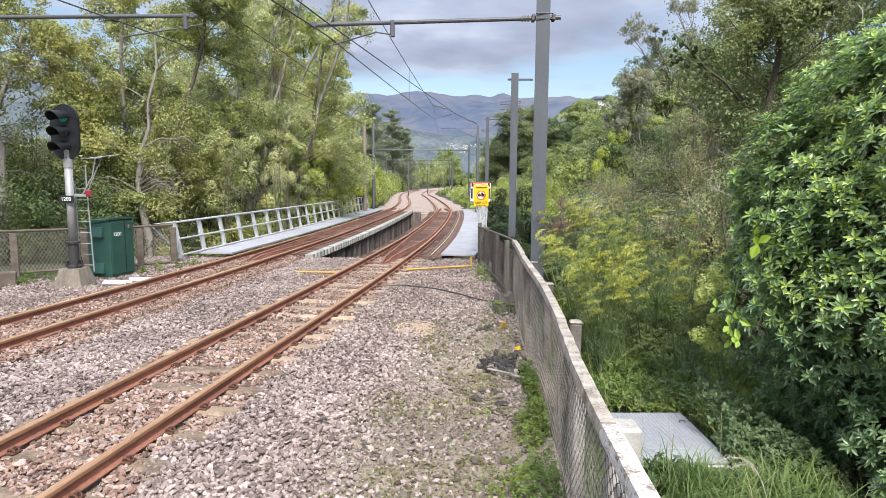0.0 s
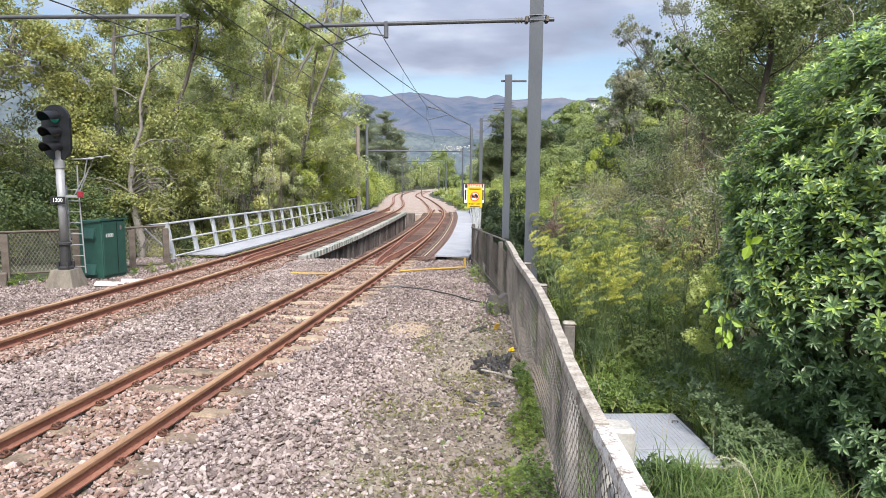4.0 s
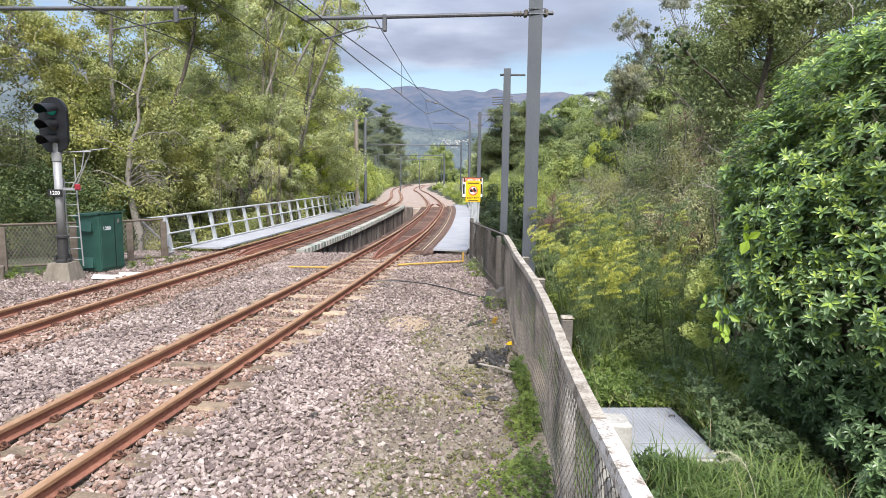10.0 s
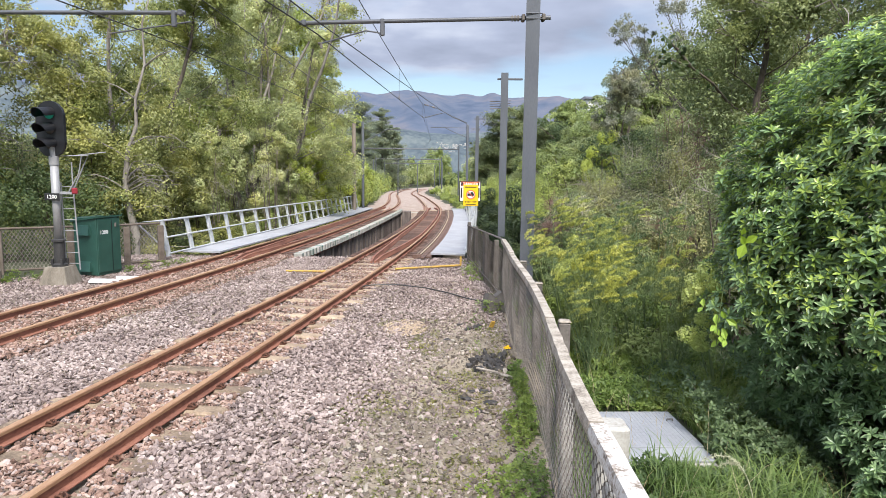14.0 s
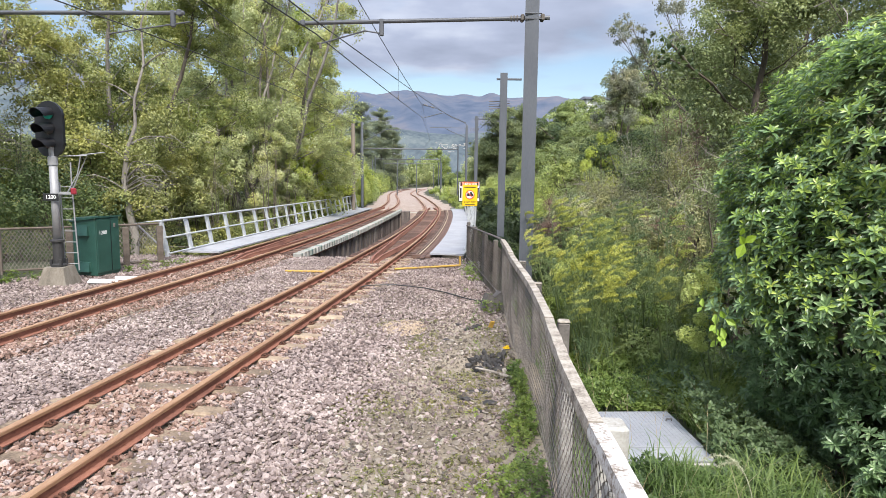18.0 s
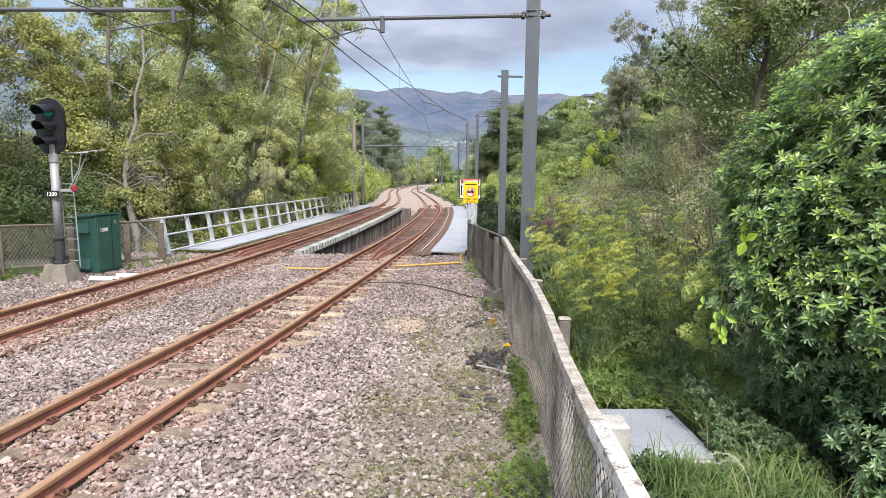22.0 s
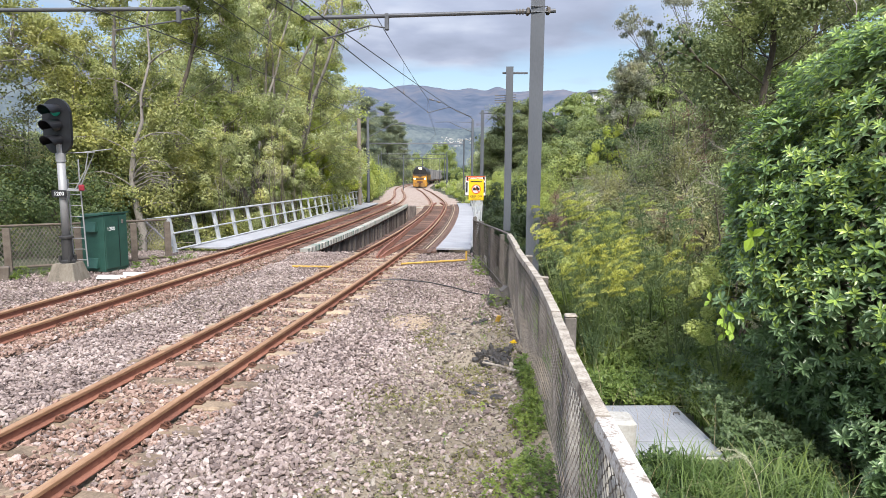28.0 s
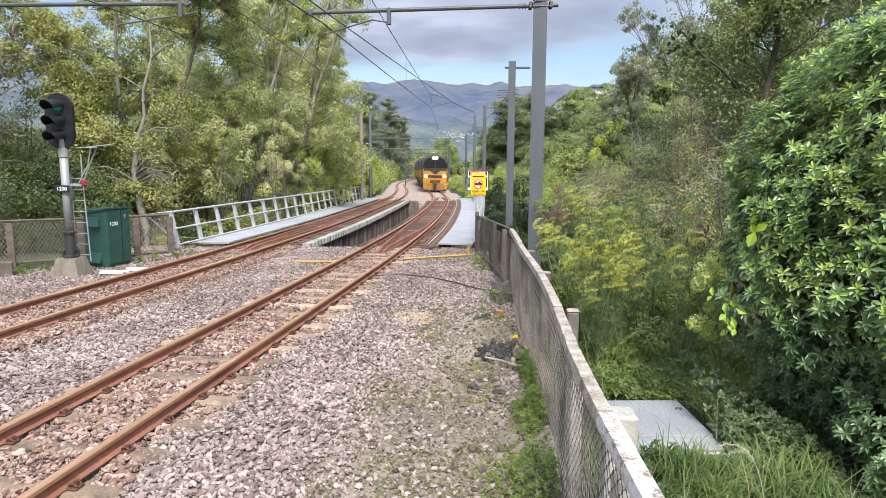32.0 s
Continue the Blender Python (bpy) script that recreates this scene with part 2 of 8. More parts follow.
BARK = material("pale_grey_bark", [(0.3, (0.10, 0.088, 0.076)), (0.5, (0.215, 0.195, 0.17)), (0.75, (0.39, 0.365, 0.33))], 0.9, scale=2.5, fine=25, bump=0.5, dist=0.02, stretch=(2, 2, 0.4))
DARKBARK = material("dark_bark", [(0.3, (0.045, 0.036, 0.028)), (0.55, (0.11, 0.09, 0.07)), (0.8, (0.2, 0.17, 0.14))], 0.9, scale=2.5, fine=25, bump=0.5, dist=0.02, stretch=(2, 2, 0.4))


def leaf(name, dark, mid, light, rough=0.5, scale=0.5, island=0.62, t=0.35, spec=0.4, tint=(1.08, 1.0, 0.74)):
    """Leaf colour that varies by leaf, by spray and by whole bough, with a drift towards yellowing."""
    m = bpy.data.materials.new(name)
    m.use_nodes = True
    nt = m.node_tree
    b = nt.nodes["Principled BSDF"]
    geo = nt.nodes.new("ShaderNodeNewGeometry")
    total = None
    for s, lo, hi, weight in ((scale, 0.36, 0.64, 0.62 * (1 - island * 0.6)), (scale * 4.5, 0.32, 0.68, 0.38 * (1 - island * 0.6))):
        n, k = nt.nodes.new("ShaderNodeTexNoise"), nt.nodes.new("ShaderNodeMapRange")
        n.inputs["Scale"].default_value, n.inputs["Detail"].default_value = s, 2
        link(nt, geo, "Position", n, "Vector")
        for key, v in (("From Min", lo), ("From Max", hi), ("To Min", 0), ("To Max", weight)):
            k.inputs[key].default_value = v
        link(nt, n, 0, k, "Value")
        if total is None:
            total = k
        else:
            add = nt.nodes.new("ShaderNodeMath")
            add.operation = "ADD"
            link(nt, total, 0, add, 0)
            link(nt, k, 0, add, 1)
            total = add
    each = nt.nodes.new("ShaderNodeMath")
    each.operation = "MULTIPLY_ADD"
    each.inputs[1].default_value = island * 0.6
    link(nt, geo, "Random Per Island", each, 0)
    link(nt, total, 0, each, 2)
    r = ramp(nt, [(0.08, dark), (0.5, mid), (0.94, light)])
    link(nt, each, 0, r, 0)
    drift, far = nt.nodes.new("ShaderNodeTexNoise"), nt.nodes.new("ShaderNodeMapRange")
    drift.inputs["Scale"].default_value, drift.inputs["Detail"].default_value = scale * 1.7, 3
    off = nt.nodes.new("ShaderNodeVectorMath")
    off.operation = "ADD"
    off.inputs[1].default_value = (31.7, 11.3, 5.9)
    link(nt, geo, "Position", off, 0)
    link(nt, off, 0, drift, "Vector")
    far.inputs["From Min"].default_value, far.inputs["From Max"].default_value = 0.45, 0.66
    link(nt, drift, 0, far, "Value")
    mix = nt.nodes.new("ShaderNodeMixRGB")
    mix.blend_type = "MULTIPLY"
    mix.inputs[2].default_value = (*tint, 1)
    link(nt, far, 0, mix, 0)
    link(nt, r, 0, mix, 1)
    link(nt, mix, 0, b, "Base Color")
    b.inputs["Roughness"].default_value = rough
    b.inputs["Specular IOR Level"].default_value = spec
    tr, ms = nt.nodes.new("ShaderNodeBsdfTranslucent"), nt.nodes.new("ShaderNodeMixShader")
    ms.inputs[0].default_value = t
    link(nt, mix, 0, tr, 0)
    link(nt, b, 0, ms, 1)
    link(nt, tr, 0, ms, 2)
    link(nt, ms, 0, nt.nodes["Material Output"], 0)
    return m


LEAF_WILLOW = leaf("pale_willow_leaf", (0.160, 0.196, 0.078), (0.430, 0.482, 0.215), (0.70, 0.72, 0.43), 0.42, t=0.42, spec=0.6)
LEAF_OLIVE = leaf("olive_leaf", (0.122, 0.141, 0.048), (0.330, 0.360, 0.124), (0.63, 0.635, 0.30), 0.42, t=0.42, spec=0.6)
LEAF_GROVE = leaf("mid_green_grove_leaf", (0.080, 0.108, 0.030), (0.225, 0.270, 0.078), (0.47, 0.50, 0.19), 0.42, t=0.4, island=0.55)
LEAF_BRIGHT = leaf("bright_yellow_green_leaf", (0.179, 0.237, 0.057), (0.369, 0.449, 0.121), (0.619, 0.663, 0.256), t=0.45, island=0.42)
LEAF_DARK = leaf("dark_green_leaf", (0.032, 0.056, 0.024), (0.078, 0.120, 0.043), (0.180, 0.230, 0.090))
LEAF_CONIFER = leaf("conifer_needles", (0.069, 0.098, 0.052), (0.149, 0.190, 0.092), (0.276, 0.316, 0.161), island=0.32)
LEAF_BROWN = leaf("brownish_scrub_leaf", (0.105, 0.118, 0.058), (0.245, 0.262, 0.130), (0.50, 0.50, 0.29), island=0.5)
LEAF_GLOSSY = leaf("glossy_shrub_leaf", (0.058, 0.106, 0.044), (0.155, 0.250, 0.104), (0.310, 0.430, 0.205), 0.34, 0.9, 0.7, 0.22, 0.6, (1.0, 1.0, 0.9))
LEAF_YOUNG = leaf("young_shrub_leaf", (0.130, 0.220, 0.045), (0.305, 0.445, 0.100), (0.560, 0.700, 0.210), 0.33, 0.9, 0.6, 0.3, 0.5, (1.1, 1.0, 0.8))
LEAF_SCRUB = leaf("dull_scrub_leaf", (0.095, 0.118, 0.060), (0.225, 0.262, 0.130), (0.46, 0.50, 0.28), island=0.42, tint=(1.0, 1.0, 0.85))
LEAF_MOSSY = leaf("mossy_green_leaf", (0.105, 0.145, 0.042), (0.250, 0.315, 0.105), (0.45, 0.52, 0.20), t=0.35, island=0.4)
LEAF_PINE = leaf("pine_needles", (0.082, 0.112, 0.062), (0.19, 0.235, 0.122), (0.35, 0.40, 0.215), t=0.4, spec=0.1, island=0.45)
# Darkened leaf beside the bridge: the hollow's shade is put into its colour.
LEAF_SHADE = leaf("shade_darkened_leaf", (0.014, 0.027, 0.012), (0.040, 0.066, 0.026), (0.100, 0.140, 0.056))
# Paler needles for pines past 100 m: haze put into the colour.
LEAF_FARPINE = leaf("haze_paled_pine_needles", (0.12, 0.152, 0.105), (0.235, 0.28, 0.19), (0.38, 0.425, 0.305), t=0.4, spec=0.1, island=0.45)
LEAF_LIME = leaf("lime_feathery_leaf", (0.28, 0.34, 0.06), (0.50, 0.57, 0.12), (0.68, 0.74, 0.24), t=0.45, island=0.4)
LEAF_GUM = leaf("grey_gum_leaf", (0.14, 0.16, 0.11), (0.26, 0.28, 0.20), (0.42, 0.43, 0.34), t=0.35, island=0.5)
LEAF_FRESH = leaf("fresh_lime_leaf", (0.15, 0.26, 0.03), (0.26, 0.41, 0.05), (0.38, 0.54, 0.09), 0.4, t=0.45)
LEAF_FENNEL = leaf("feathery_fennel", (0.066, 0.104, 0.046), (0.142, 0.200, 0.082), (0.300, 0.365, 0.170))
UMBEL = leaf("yellow_green_plume", (0.27, 0.315, 0.078), (0.47, 0.515, 0.14), (0.68, 0.69, 0.26), t=0.45)
GRASS = leaf("grass_blade", (0.045, 0.086, 0.022), (0.115, 0.185, 0.048), (0.260, 0.325, 0.115), 0.5)
LUSHGRASS = leaf("lush_grass_blade", (0.085, 0.135, 0.022), (0.190, 0.265, 0.050), (0.36, 0.43, 0.11), 0.5)
WEED = leaf("low_weed_leaf", (0.074, 0.122, 0.031), (0.169, 0.244, 0.061), (0.324, 0.390, 0.110), 0.5)
PALETWIG = material("pale_grey_twig", [(0.3, (0.16, 0.14, 0.12)), (0.55, (0.30, 0.27, 0.235)), (0.8, (0.46, 0.42, 0.37))], 0.9, scale=3, fine=30, bump=0)
DEADTWIG = leaf("dead_pink_brown_twig", (0.13, 0.085, 0.07), (0.24, 0.165, 0.14), (0.36, 0.27, 0.235), 0.9)
BRAMBLE = leaf("bramble_leaf", (0.048, 0.083, 0.037), (0.112, 0.168, 0.074), (0.22, 0.295, 0.15), 0.45, tint=(1.0, 1.0, 0.85))
MOSS = leaf("moss_green", (0.09, 0.10, 0.03), (0.19, 0.20, 0.06), (0.33, 0.32, 0.12), 0.8)
DRYGRASS = leaf("dry_grass", (0.22, 0.17, 0.10), (0.38, 0.31, 0.20), (0.55, 0.48, 0.34), 0.7)
PALEGRASS = leaf("pale_seed_head", (0.36, 0.36, 0.24), (0.52, 0.52, 0.36), (0.68, 0.67, 0.50), 0.7)
LEAF_BROAD = leaf("dark_olive_tree_leaf", (0.088, 0.118, 0.048), (0.215, 0.268, 0.112), (0.40, 0.455, 0.215), t=0.4, island=0.42)
GREYBARK = material("grey_brown_bark", [(0.3, (0.07, 0.06, 0.05)), (0.55, (0.16, 0.14, 0.12)), (0.8, (0.29, 0.265, 0.235))], 0.9, scale=2.5, fine=25, bump=0.5, dist=0.02, stretch=(2, 2, 0.4))
WHITEPOST = material("whitewashed_concrete", [(0.34, (0.17, 0.15, 0.125)), (0.45, (0.33, 0.315, 0.28)), (0.7, (0.47, 0.46, 0.425))], 0.9, scale=6, fine=50, bump=0.5, dist=0.006)


# ---- building helpers ----
class Mb:
    """Collects the faces of one mesh."""

    def __init__(self):
        self.v, self.f = [], []

    def add(self, verts, faces, m=None):
        n = len(self.v)
        self.v += [tuple(m @ Vector(p)) if m is not None else tuple(p) for p in verts]
        self.f += [tuple(i + n for i in f) for f in faces]
        return self

    def box(self, c, s, m=None, bevel=0.0):
        x, y, z = (k / 2 for k in s)
        b = min(bevel, 0.45 * min(s))
        t = m if m is not None else Matrix.Identity(4)
        t = t @ Matrix.Translation(c)
        if b <= 0:
            v = [(i * x, j * y, k * z) for i in (-1, 1) for j in (-1, 1) for k in (-1, 1)]
            return self.add(v, [(0, 1, 3, 2), (4, 6, 7, 5), (0, 4, 5, 1), (2, 3, 7, 6), (0, 2, 6, 4), (1, 5, 7, 3)], t)
        ring = [(-x + b, -y), (x - b, -y), (x, -y + b), (x, y - b), (x - b, y), (-x + b, y), (-x, y - b), (-x, -y + b)]
        inner = [(px * (x - b) / x, py * (y - b) / y) for px, py in ring]
        rows = [(inner, -z), (ring, -z + b), (ring, z - b), (inner, z)]
        v = [(px, py, h) for r, h in rows for px, py in r]
        f = [(k * 8 + i, k * 8 + (i + 1) % 8, k * 8 + 8 + (i + 1) % 8, k * 8 + 8 + i) for k in range(3) for i in range(8)]
        return self.add(v, f + [tuple(range(7, -1, -1)), tuple(range(24, 32))], t)

    def tube(self, pts, r, n=8, cap=True):
        pts = [Vector(p) for p in pts]
        rad = r if isinstance(r, (list, tuple)) else [r] * len(pts)
        base = len(self.v)
        side = None
        for i, p in enumerate(pts):
            d = (pts[min(i + 1, len(pts) - 1)] - pts[max(i - 1, 0)]).normalized()
            if side is None:
                side = d.cross(Vector((0, 0, 1)) if abs(d.z) < 0.9 else Vector((1, 0, 0))).normalized()
            side = (side - d * side.dot(d)).normalized()
            other = d.cross(side)
            for k in range(n):
                a = 2 * math.pi * k / n
                self.v.append(tuple(p + (side * math.cos(a) + other * math.sin(a)) * rad[i]))
        for i in range(len(pts) - 1):
            for k in range(n):
                a, b = base + i * n + k, base + i * n + (k + 1) % n
                self.f.append((a, b, b + n, a + n))
        if cap:
            self.f.append(tuple(base + k for k in range(n - 1, -1, -1)))
            self.f.append(tuple(base + (len(pts) - 1) * n + k for k in range(n)))
        return self

    def sweep(self, profile, frames):
        """profile: (side, up) pairs, closed; frames: (origin, side, up)."""
        n, base = len(profile), len(self.v)
        for o, s, u in frames:
            for a, b in profile:
                self.v.append(tuple(o + s * a + u * b))
        for i in range(len(frames) - 1):
            for k in range(n):
                a, b = base + i * n + k, base + i * n + (k + 1) % n
                self.f.append((a, b, b + n, a + n))
        self.f.append(tuple(base + k for k in range(n - 1, -1, -1)))
        self.f.append(tuple(base + (len(frames) - 1) * n + k for k in range(n)))
        return self

    def lathe(self, rings, n=16, m=None):
        """rings: (radius, height) pairs about z."""
        v = [(r * math.cos(2 * math.pi * k / n), r * math.sin(2 * math.pi * k / n), h) for r, h in rings for k in range(n)]
        f = [(i * n + k, i * n + (k + 1) % n, i * n + n + (k + 1) % n, i * n + n + k) for i in range(len(rings) - 1) for k in range(n)]
        return self.add(v, f + [tuple(range(n - 1, -1, -1)), tuple(range((len(rings) - 1) * n, len(rings) * n))], m)

    def mesh(self, name, mat, smooth=False):
        me = bpy.data.meshes.new(name)
        me.from_pydata(self.v, [], self.f)
        me.materials.append(mat)
        if smooth:
            me.shade_smooth()
        me.update()
        return me


def part(name, mb, mat, parent, label="", smooth=False, m=None):
    me = mb if isinstance(mb, bpy.types.Mesh) else mb.mesh(name, mat, smooth)
    ob = new(name, me)
    ob.parent = parent
    if m is not None:
        ob.matrix_basis = m
    if label:
        ob["label"] = label
    return ob


def thing(name, label, category, m=None, group="", kind=""):
    ob = new(name)
    ob.empty_display_size = 0.1
    if m is not None:
        ob.matrix_basis = m
    return tagged(ob, label, category, group, kind)


def solid(name, mb, mat, label, category, m=None, group="", kind="", smooth=False):
    ob = new(name, mb if isinstance(mb, bpy.types.Mesh) else mb.mesh(name, mat, smooth))
    if m is not None:
        ob.matrix_basis = m
    return tagged(ob, label, category, group, kind)


def quads(name, verts, mat, per=4, faces=None):
    """A mesh of many like pieces from an array (pieces, per, 3)."""
    n = len(verts)
    faces = np.array([[0, 1, 2, 3]]) if faces is None else np.array(faces)
    idx = (np.arange(n)[:, None, None] * per + faces[None]).reshape(-1)
    k = faces.shape[1]
    me = bpy.data.meshes.new(name)
    me.vertices.add(n * per)
    me.vertices.foreach_set("co", verts.reshape(-1).astype(np.float32))
    me.loops.add(len(idx))
    me.loops.foreach_set("vertex_index", idx.astype(np.int32))
    me.polygons.add(len(idx) // k)
    me.polygons.foreach_set("loop_start", np.arange(0, len(idx), k, dtype=np.int32))
    me.polygons.foreach_set("loop_total", np.full(len(idx) // k, k, dtype=np.int32))
    me.materials.append(mat)
    me.update(calc_edges=True)
    me.validate()
    me.shade_flat()
    return me


def lettering(text, size, mat, parent, m, label=""):
    cu = bpy.data.curves.new("lettering", "FONT")
    cu.body, cu.size, cu.align_x, cu.align_y, cu.extrude = text, size, "CENTER", "CENTER", 0.001
    cu.offset = size * 0.012
    tmp = new("tmp", cu)
    me = bpy.data.meshes.new_from_object(tmp.evaluated_get(bpy.context.evaluated_depsgraph_get()))
    bpy.data.objects.remove(tmp)
    me.materials.clear()
    me.materials.append(mat)
    return part("lettering", me, mat, parent, label, m=m)


def spline(ys, xs):
    """A natural cubic through (y, x)."""
    y, x = np.array(ys, float), np.array(xs, float)
    n, h = len(y), np.diff(y)
    a, r = np.eye(n), np.zeros(n)
    for i in range(1, n - 1):
        a[i, i - 1:i + 2] = h[i - 1], 2 * (h[i - 1] + h[i]), h[i]
        r[i] = 6 * ((x[i + 1] - x[i]) / h[i] - (x[i] - x[i - 1]) / h[i - 1])
    c = np.linalg.solve(a, r)

    def value(t):
        t = np.asarray(t, float)
        i = np.clip(np.searchsorted(y, t) - 1, 0, n - 2)
        u, w = t - y[i], y[i + 1] - t
        return (c[i] * w**3 + c[i + 1] * u**3) / (6 * h[i]) + (x[i] / h[i] - c[i] * h[i] / 6) * w + (x[i + 1] / h[i] - c[i + 1] * h[i] / 6) * u
    return value


# ---- the plan: two curving tracks run away from the camera over a bridge ----
right_x = spline([-30, -10, 5, 8, 11.7, 15, 19, 24, 30, 37, 46.5, 55, 67, 79, 90, 102, 117, 150, 175, 192, 230, 300, 420, 520],
                 [-7.6, -5.3, -3.56, -3.17, -2.70, -2.29, -1.86, -1.44, -1.12, -0.88, -0.77, -1.0, -1.7, -2.5, -3.3, -4.4, -5.3, -5.9, -5.5, -4.3, 1.5, 16, 44, 68])
left_x = spline([-30, -10, 5, 10.2, 13.3, 16, 19.3, 25.9, 33, 41, 51, 67, 84, 100, 120, 150, 175, 192, 230],
                [-11.4, -9.2, -7.45, -6.82, -6.43, -6.08, -5.74, -5.27, -4.98, -4.76, -4.62, -5.25, -6.6, -7.95, -9.1, -9.8, -9.4, -8.3, -2.6])
BRIDGE_A, BRIDGE_B = 19.2, 49.0


def grade(y):
    """Height of the railhead: level at first, then a slight fall."""
    y = np.minimum(np.asarray(y, float), 210)
    return -0.0127 * 0.5 * ((y - 20) + np.sqrt((y - 20) ** 2 + 16))


def along(track, y):
    """Origin, side and up of a track at y."""
    d = np.array([float(track(y + 0.25) - track(y - 0.25)) / 0.5, 1.0])
    d /= np.linalg.norm(d)
    return Vector((float(track(y)), y, float(grade(y)))), Vector((d[1], -d[0], 0)), Vector((0, 0, 1))


def on_track(track, y, side=0.0, up=0.0):
    o, s, u = along(track, y)
    return o + s * side + u * up


def track_turn(track, y):
    o, s, _ = along(track, y)
    return Matrix(((s.x, -s.y, 0, o.x), (s.y, s.x, 0, o.y), (0, 0, 1, o.z), (0, 0, 0, 1)))


fence_x = spline([-12, -2, 2.4, 4.2, 5.4, 6.8, 8.2, 10, 12.3, 15.2, 18.6, 19.6, 24], [0.3, 0.62, 0.76, 0.855, 0.95, 1.035, 1.075, 1.11, 1.18, 0.99, 0.74, 0.85, 1.15])


def smooth(a, b, t):
    k = np.clip((t - a) / (b - a), 0, 1)
    return k * k * (3 - 2 * k)


def ground_z(x, y):
    """The railway formation, falling off to both sides, cut by a stream under the bridge."""
    x, y = np.asarray(x, float), np.asarray(y, float)
    z = grade(y) - 0.20 + 0.05 * smooth(49, 52, y)
    xr = np.where(y < 19.6, fence_x(np.clip(y, -12, 24)), np.maximum(0.9, right_x(np.clip(y, -30, 500)) + 2.7))
    xl = left_x(np.clip(y, -30, 225)) - 4.6
    dr, dl = np.maximum(0, x - xr), np.maximum(0, xl - x)
    z = z - 0.9 * smooth(1.8, 5.0, dr) - 0.12 * smooth(0, 0.5, dr) - 0.9 * smooth(0.5, 9, dl)
    z = z + 16 * (1 - np.exp(-0.075 * np.maximum(0, dr - 4.5))) * smooth(25, 65, y)
    z = z + 9 * smooth(25, 150, dl)
    gap = smooth(BRIDGE_A, BRIDGE_A + 0.6, y) * (1 - smooth(BRIDGE_B - 0.6, BRIDGE_B, y))
    bank = smooth(17, 26, y) * (1 - smooth(42, 52, y))
    inside = (x > xl) & (x < xr)
    return z - 3.4 * np.where(inside, gap, bank * np.maximum(gap, 0.6) * np.where(x > 0, 1 - smooth(1, 5, dr), 1 - 0.85 * smooth(0.5, 3, dl)))


def build_ground():
    xs = np.concatenate([-np.geomspace(2500, 16, 34), np.arange(-15, 9.01, 0.4), np.geomspace(9.6, 2500, 36)])
    ys = np.concatenate([-np.geomspace(400, 4, 14), np.arange(-3, 62.01, 0.4), np.geomspace(63, 3000, 50)])
    X, Y = np.meshgrid(xs, ys)
    Z = ground_z(X, Y)
    nx = len(xs)
    mb = Mb()
    mb.v = list(zip(X.ravel().tolist(), Y.ravel().tolist(), Z.ravel().tolist()))
    mb.f = [(j * nx + i, j * nx + i + 1, (j + 1) * nx + i + 1, (j + 1) * nx + i) for j in range(len(ys) - 1) for i in range(nx - 1)]
    me = mb.mesh("ground", GROUND, True)
    me.materials.append(EARTH)
    cx, cy = (X[:-1, :-1] + X[1:, 1:]) / 2, (Y[:-1, :-1] + Y[1:, 1:]) / 2
    xr = np.where(cy < 19.6, fence_x(np.clip(cy, -12, 24)) + 0.15, right_x(np.clip(cy, -30, 500)) + 2.7)
    wild = (cx > xr) | (cx < left_x(np.clip(cy, -30, 225)) - 3.6)
    me.polygons.foreach_set("material_index", (wild | (cy > 48.5)).ravel().astype(np.int32))
    solid("ground", me, GROUND, "gravel railway bed between grassy banks", "ground", kind="structure")
    # the far trackbed: a ribbon with wavering edges on the formation
    fy = np.unique(np.concatenate([ys[(ys > 48) & (ys < 240)], np.arange(48.4, 140, 0.5)]))
    lx = left_x(np.minimum(fy, 225)) - 1.9 + 0.3 * np.sin(fy * 0.9) * np.cos(fy * 0.37)
    rx = right_x(fy) + 1.8 + 0.3 * np.sin(fy * 0.71 + 1) * np.cos(fy * 0.29)
    fz = ground_z((lx + rx) / 2, fy) + 0.02
    bed = Mb()
    bed.v = [p for a, b, y, z in zip(lx.tolist(), rx.tolist(), fy.tolist(), fz.tolist()) for p in ((a - 0.5, y, z - 0.15), (a, y, z), (b, y, z), (b + 0.5, y, z - 0.15))]
    bed.f = [(4 * j + i, 4 * j + i + 1, 4 * j + i + 5, 4 * j + i + 4) for j in range(len(fy) - 1) for i in range(3)]
    solid("trackbed", bed, FARBED, "rust-tinted gravel bed of the far track", "trackbed", kind="structure")
    w = Mb().add([(-60, 21, -3.9), (60, 21, -3.9), (60, 47, -3.9), (-60, 47, -3.9)], [(0, 1, 2, 3)])
    solid("water", w, material("stream_water", [(0.3, (0.02, 0.022, 0.016)), (0.7, (0.035, 0.038, 0.026))], 0.12, scale=1, fine=6, bump=0.2, dist=0.02), "dark narrow stream under the bridge", "water", kind="structure")


build_ground()


# ---- distant hills ----
def hill_height(crest, seed, x, k):
    """Height of a hill range at x; k runs from its foot (0) to its crest (1)."""
    spur = noise.fractal(Vector((x * 0.004 + seed, k * 1.2, seed)), 0.9, 2.1, 5) * 0.13
    knoll = noise.noise(Vector((x * 0.021, seed, k * 2))) * 0.006 * k
    return float(crest(x)) * (math.sin(k * math.pi / 2) ** 0.8 + knoll + spur * (0.35 + 0.65 * math.sin(k * math.pi)) * (1 if k > 0 else 0) * (1 - 0.55 * k**3)) - 6


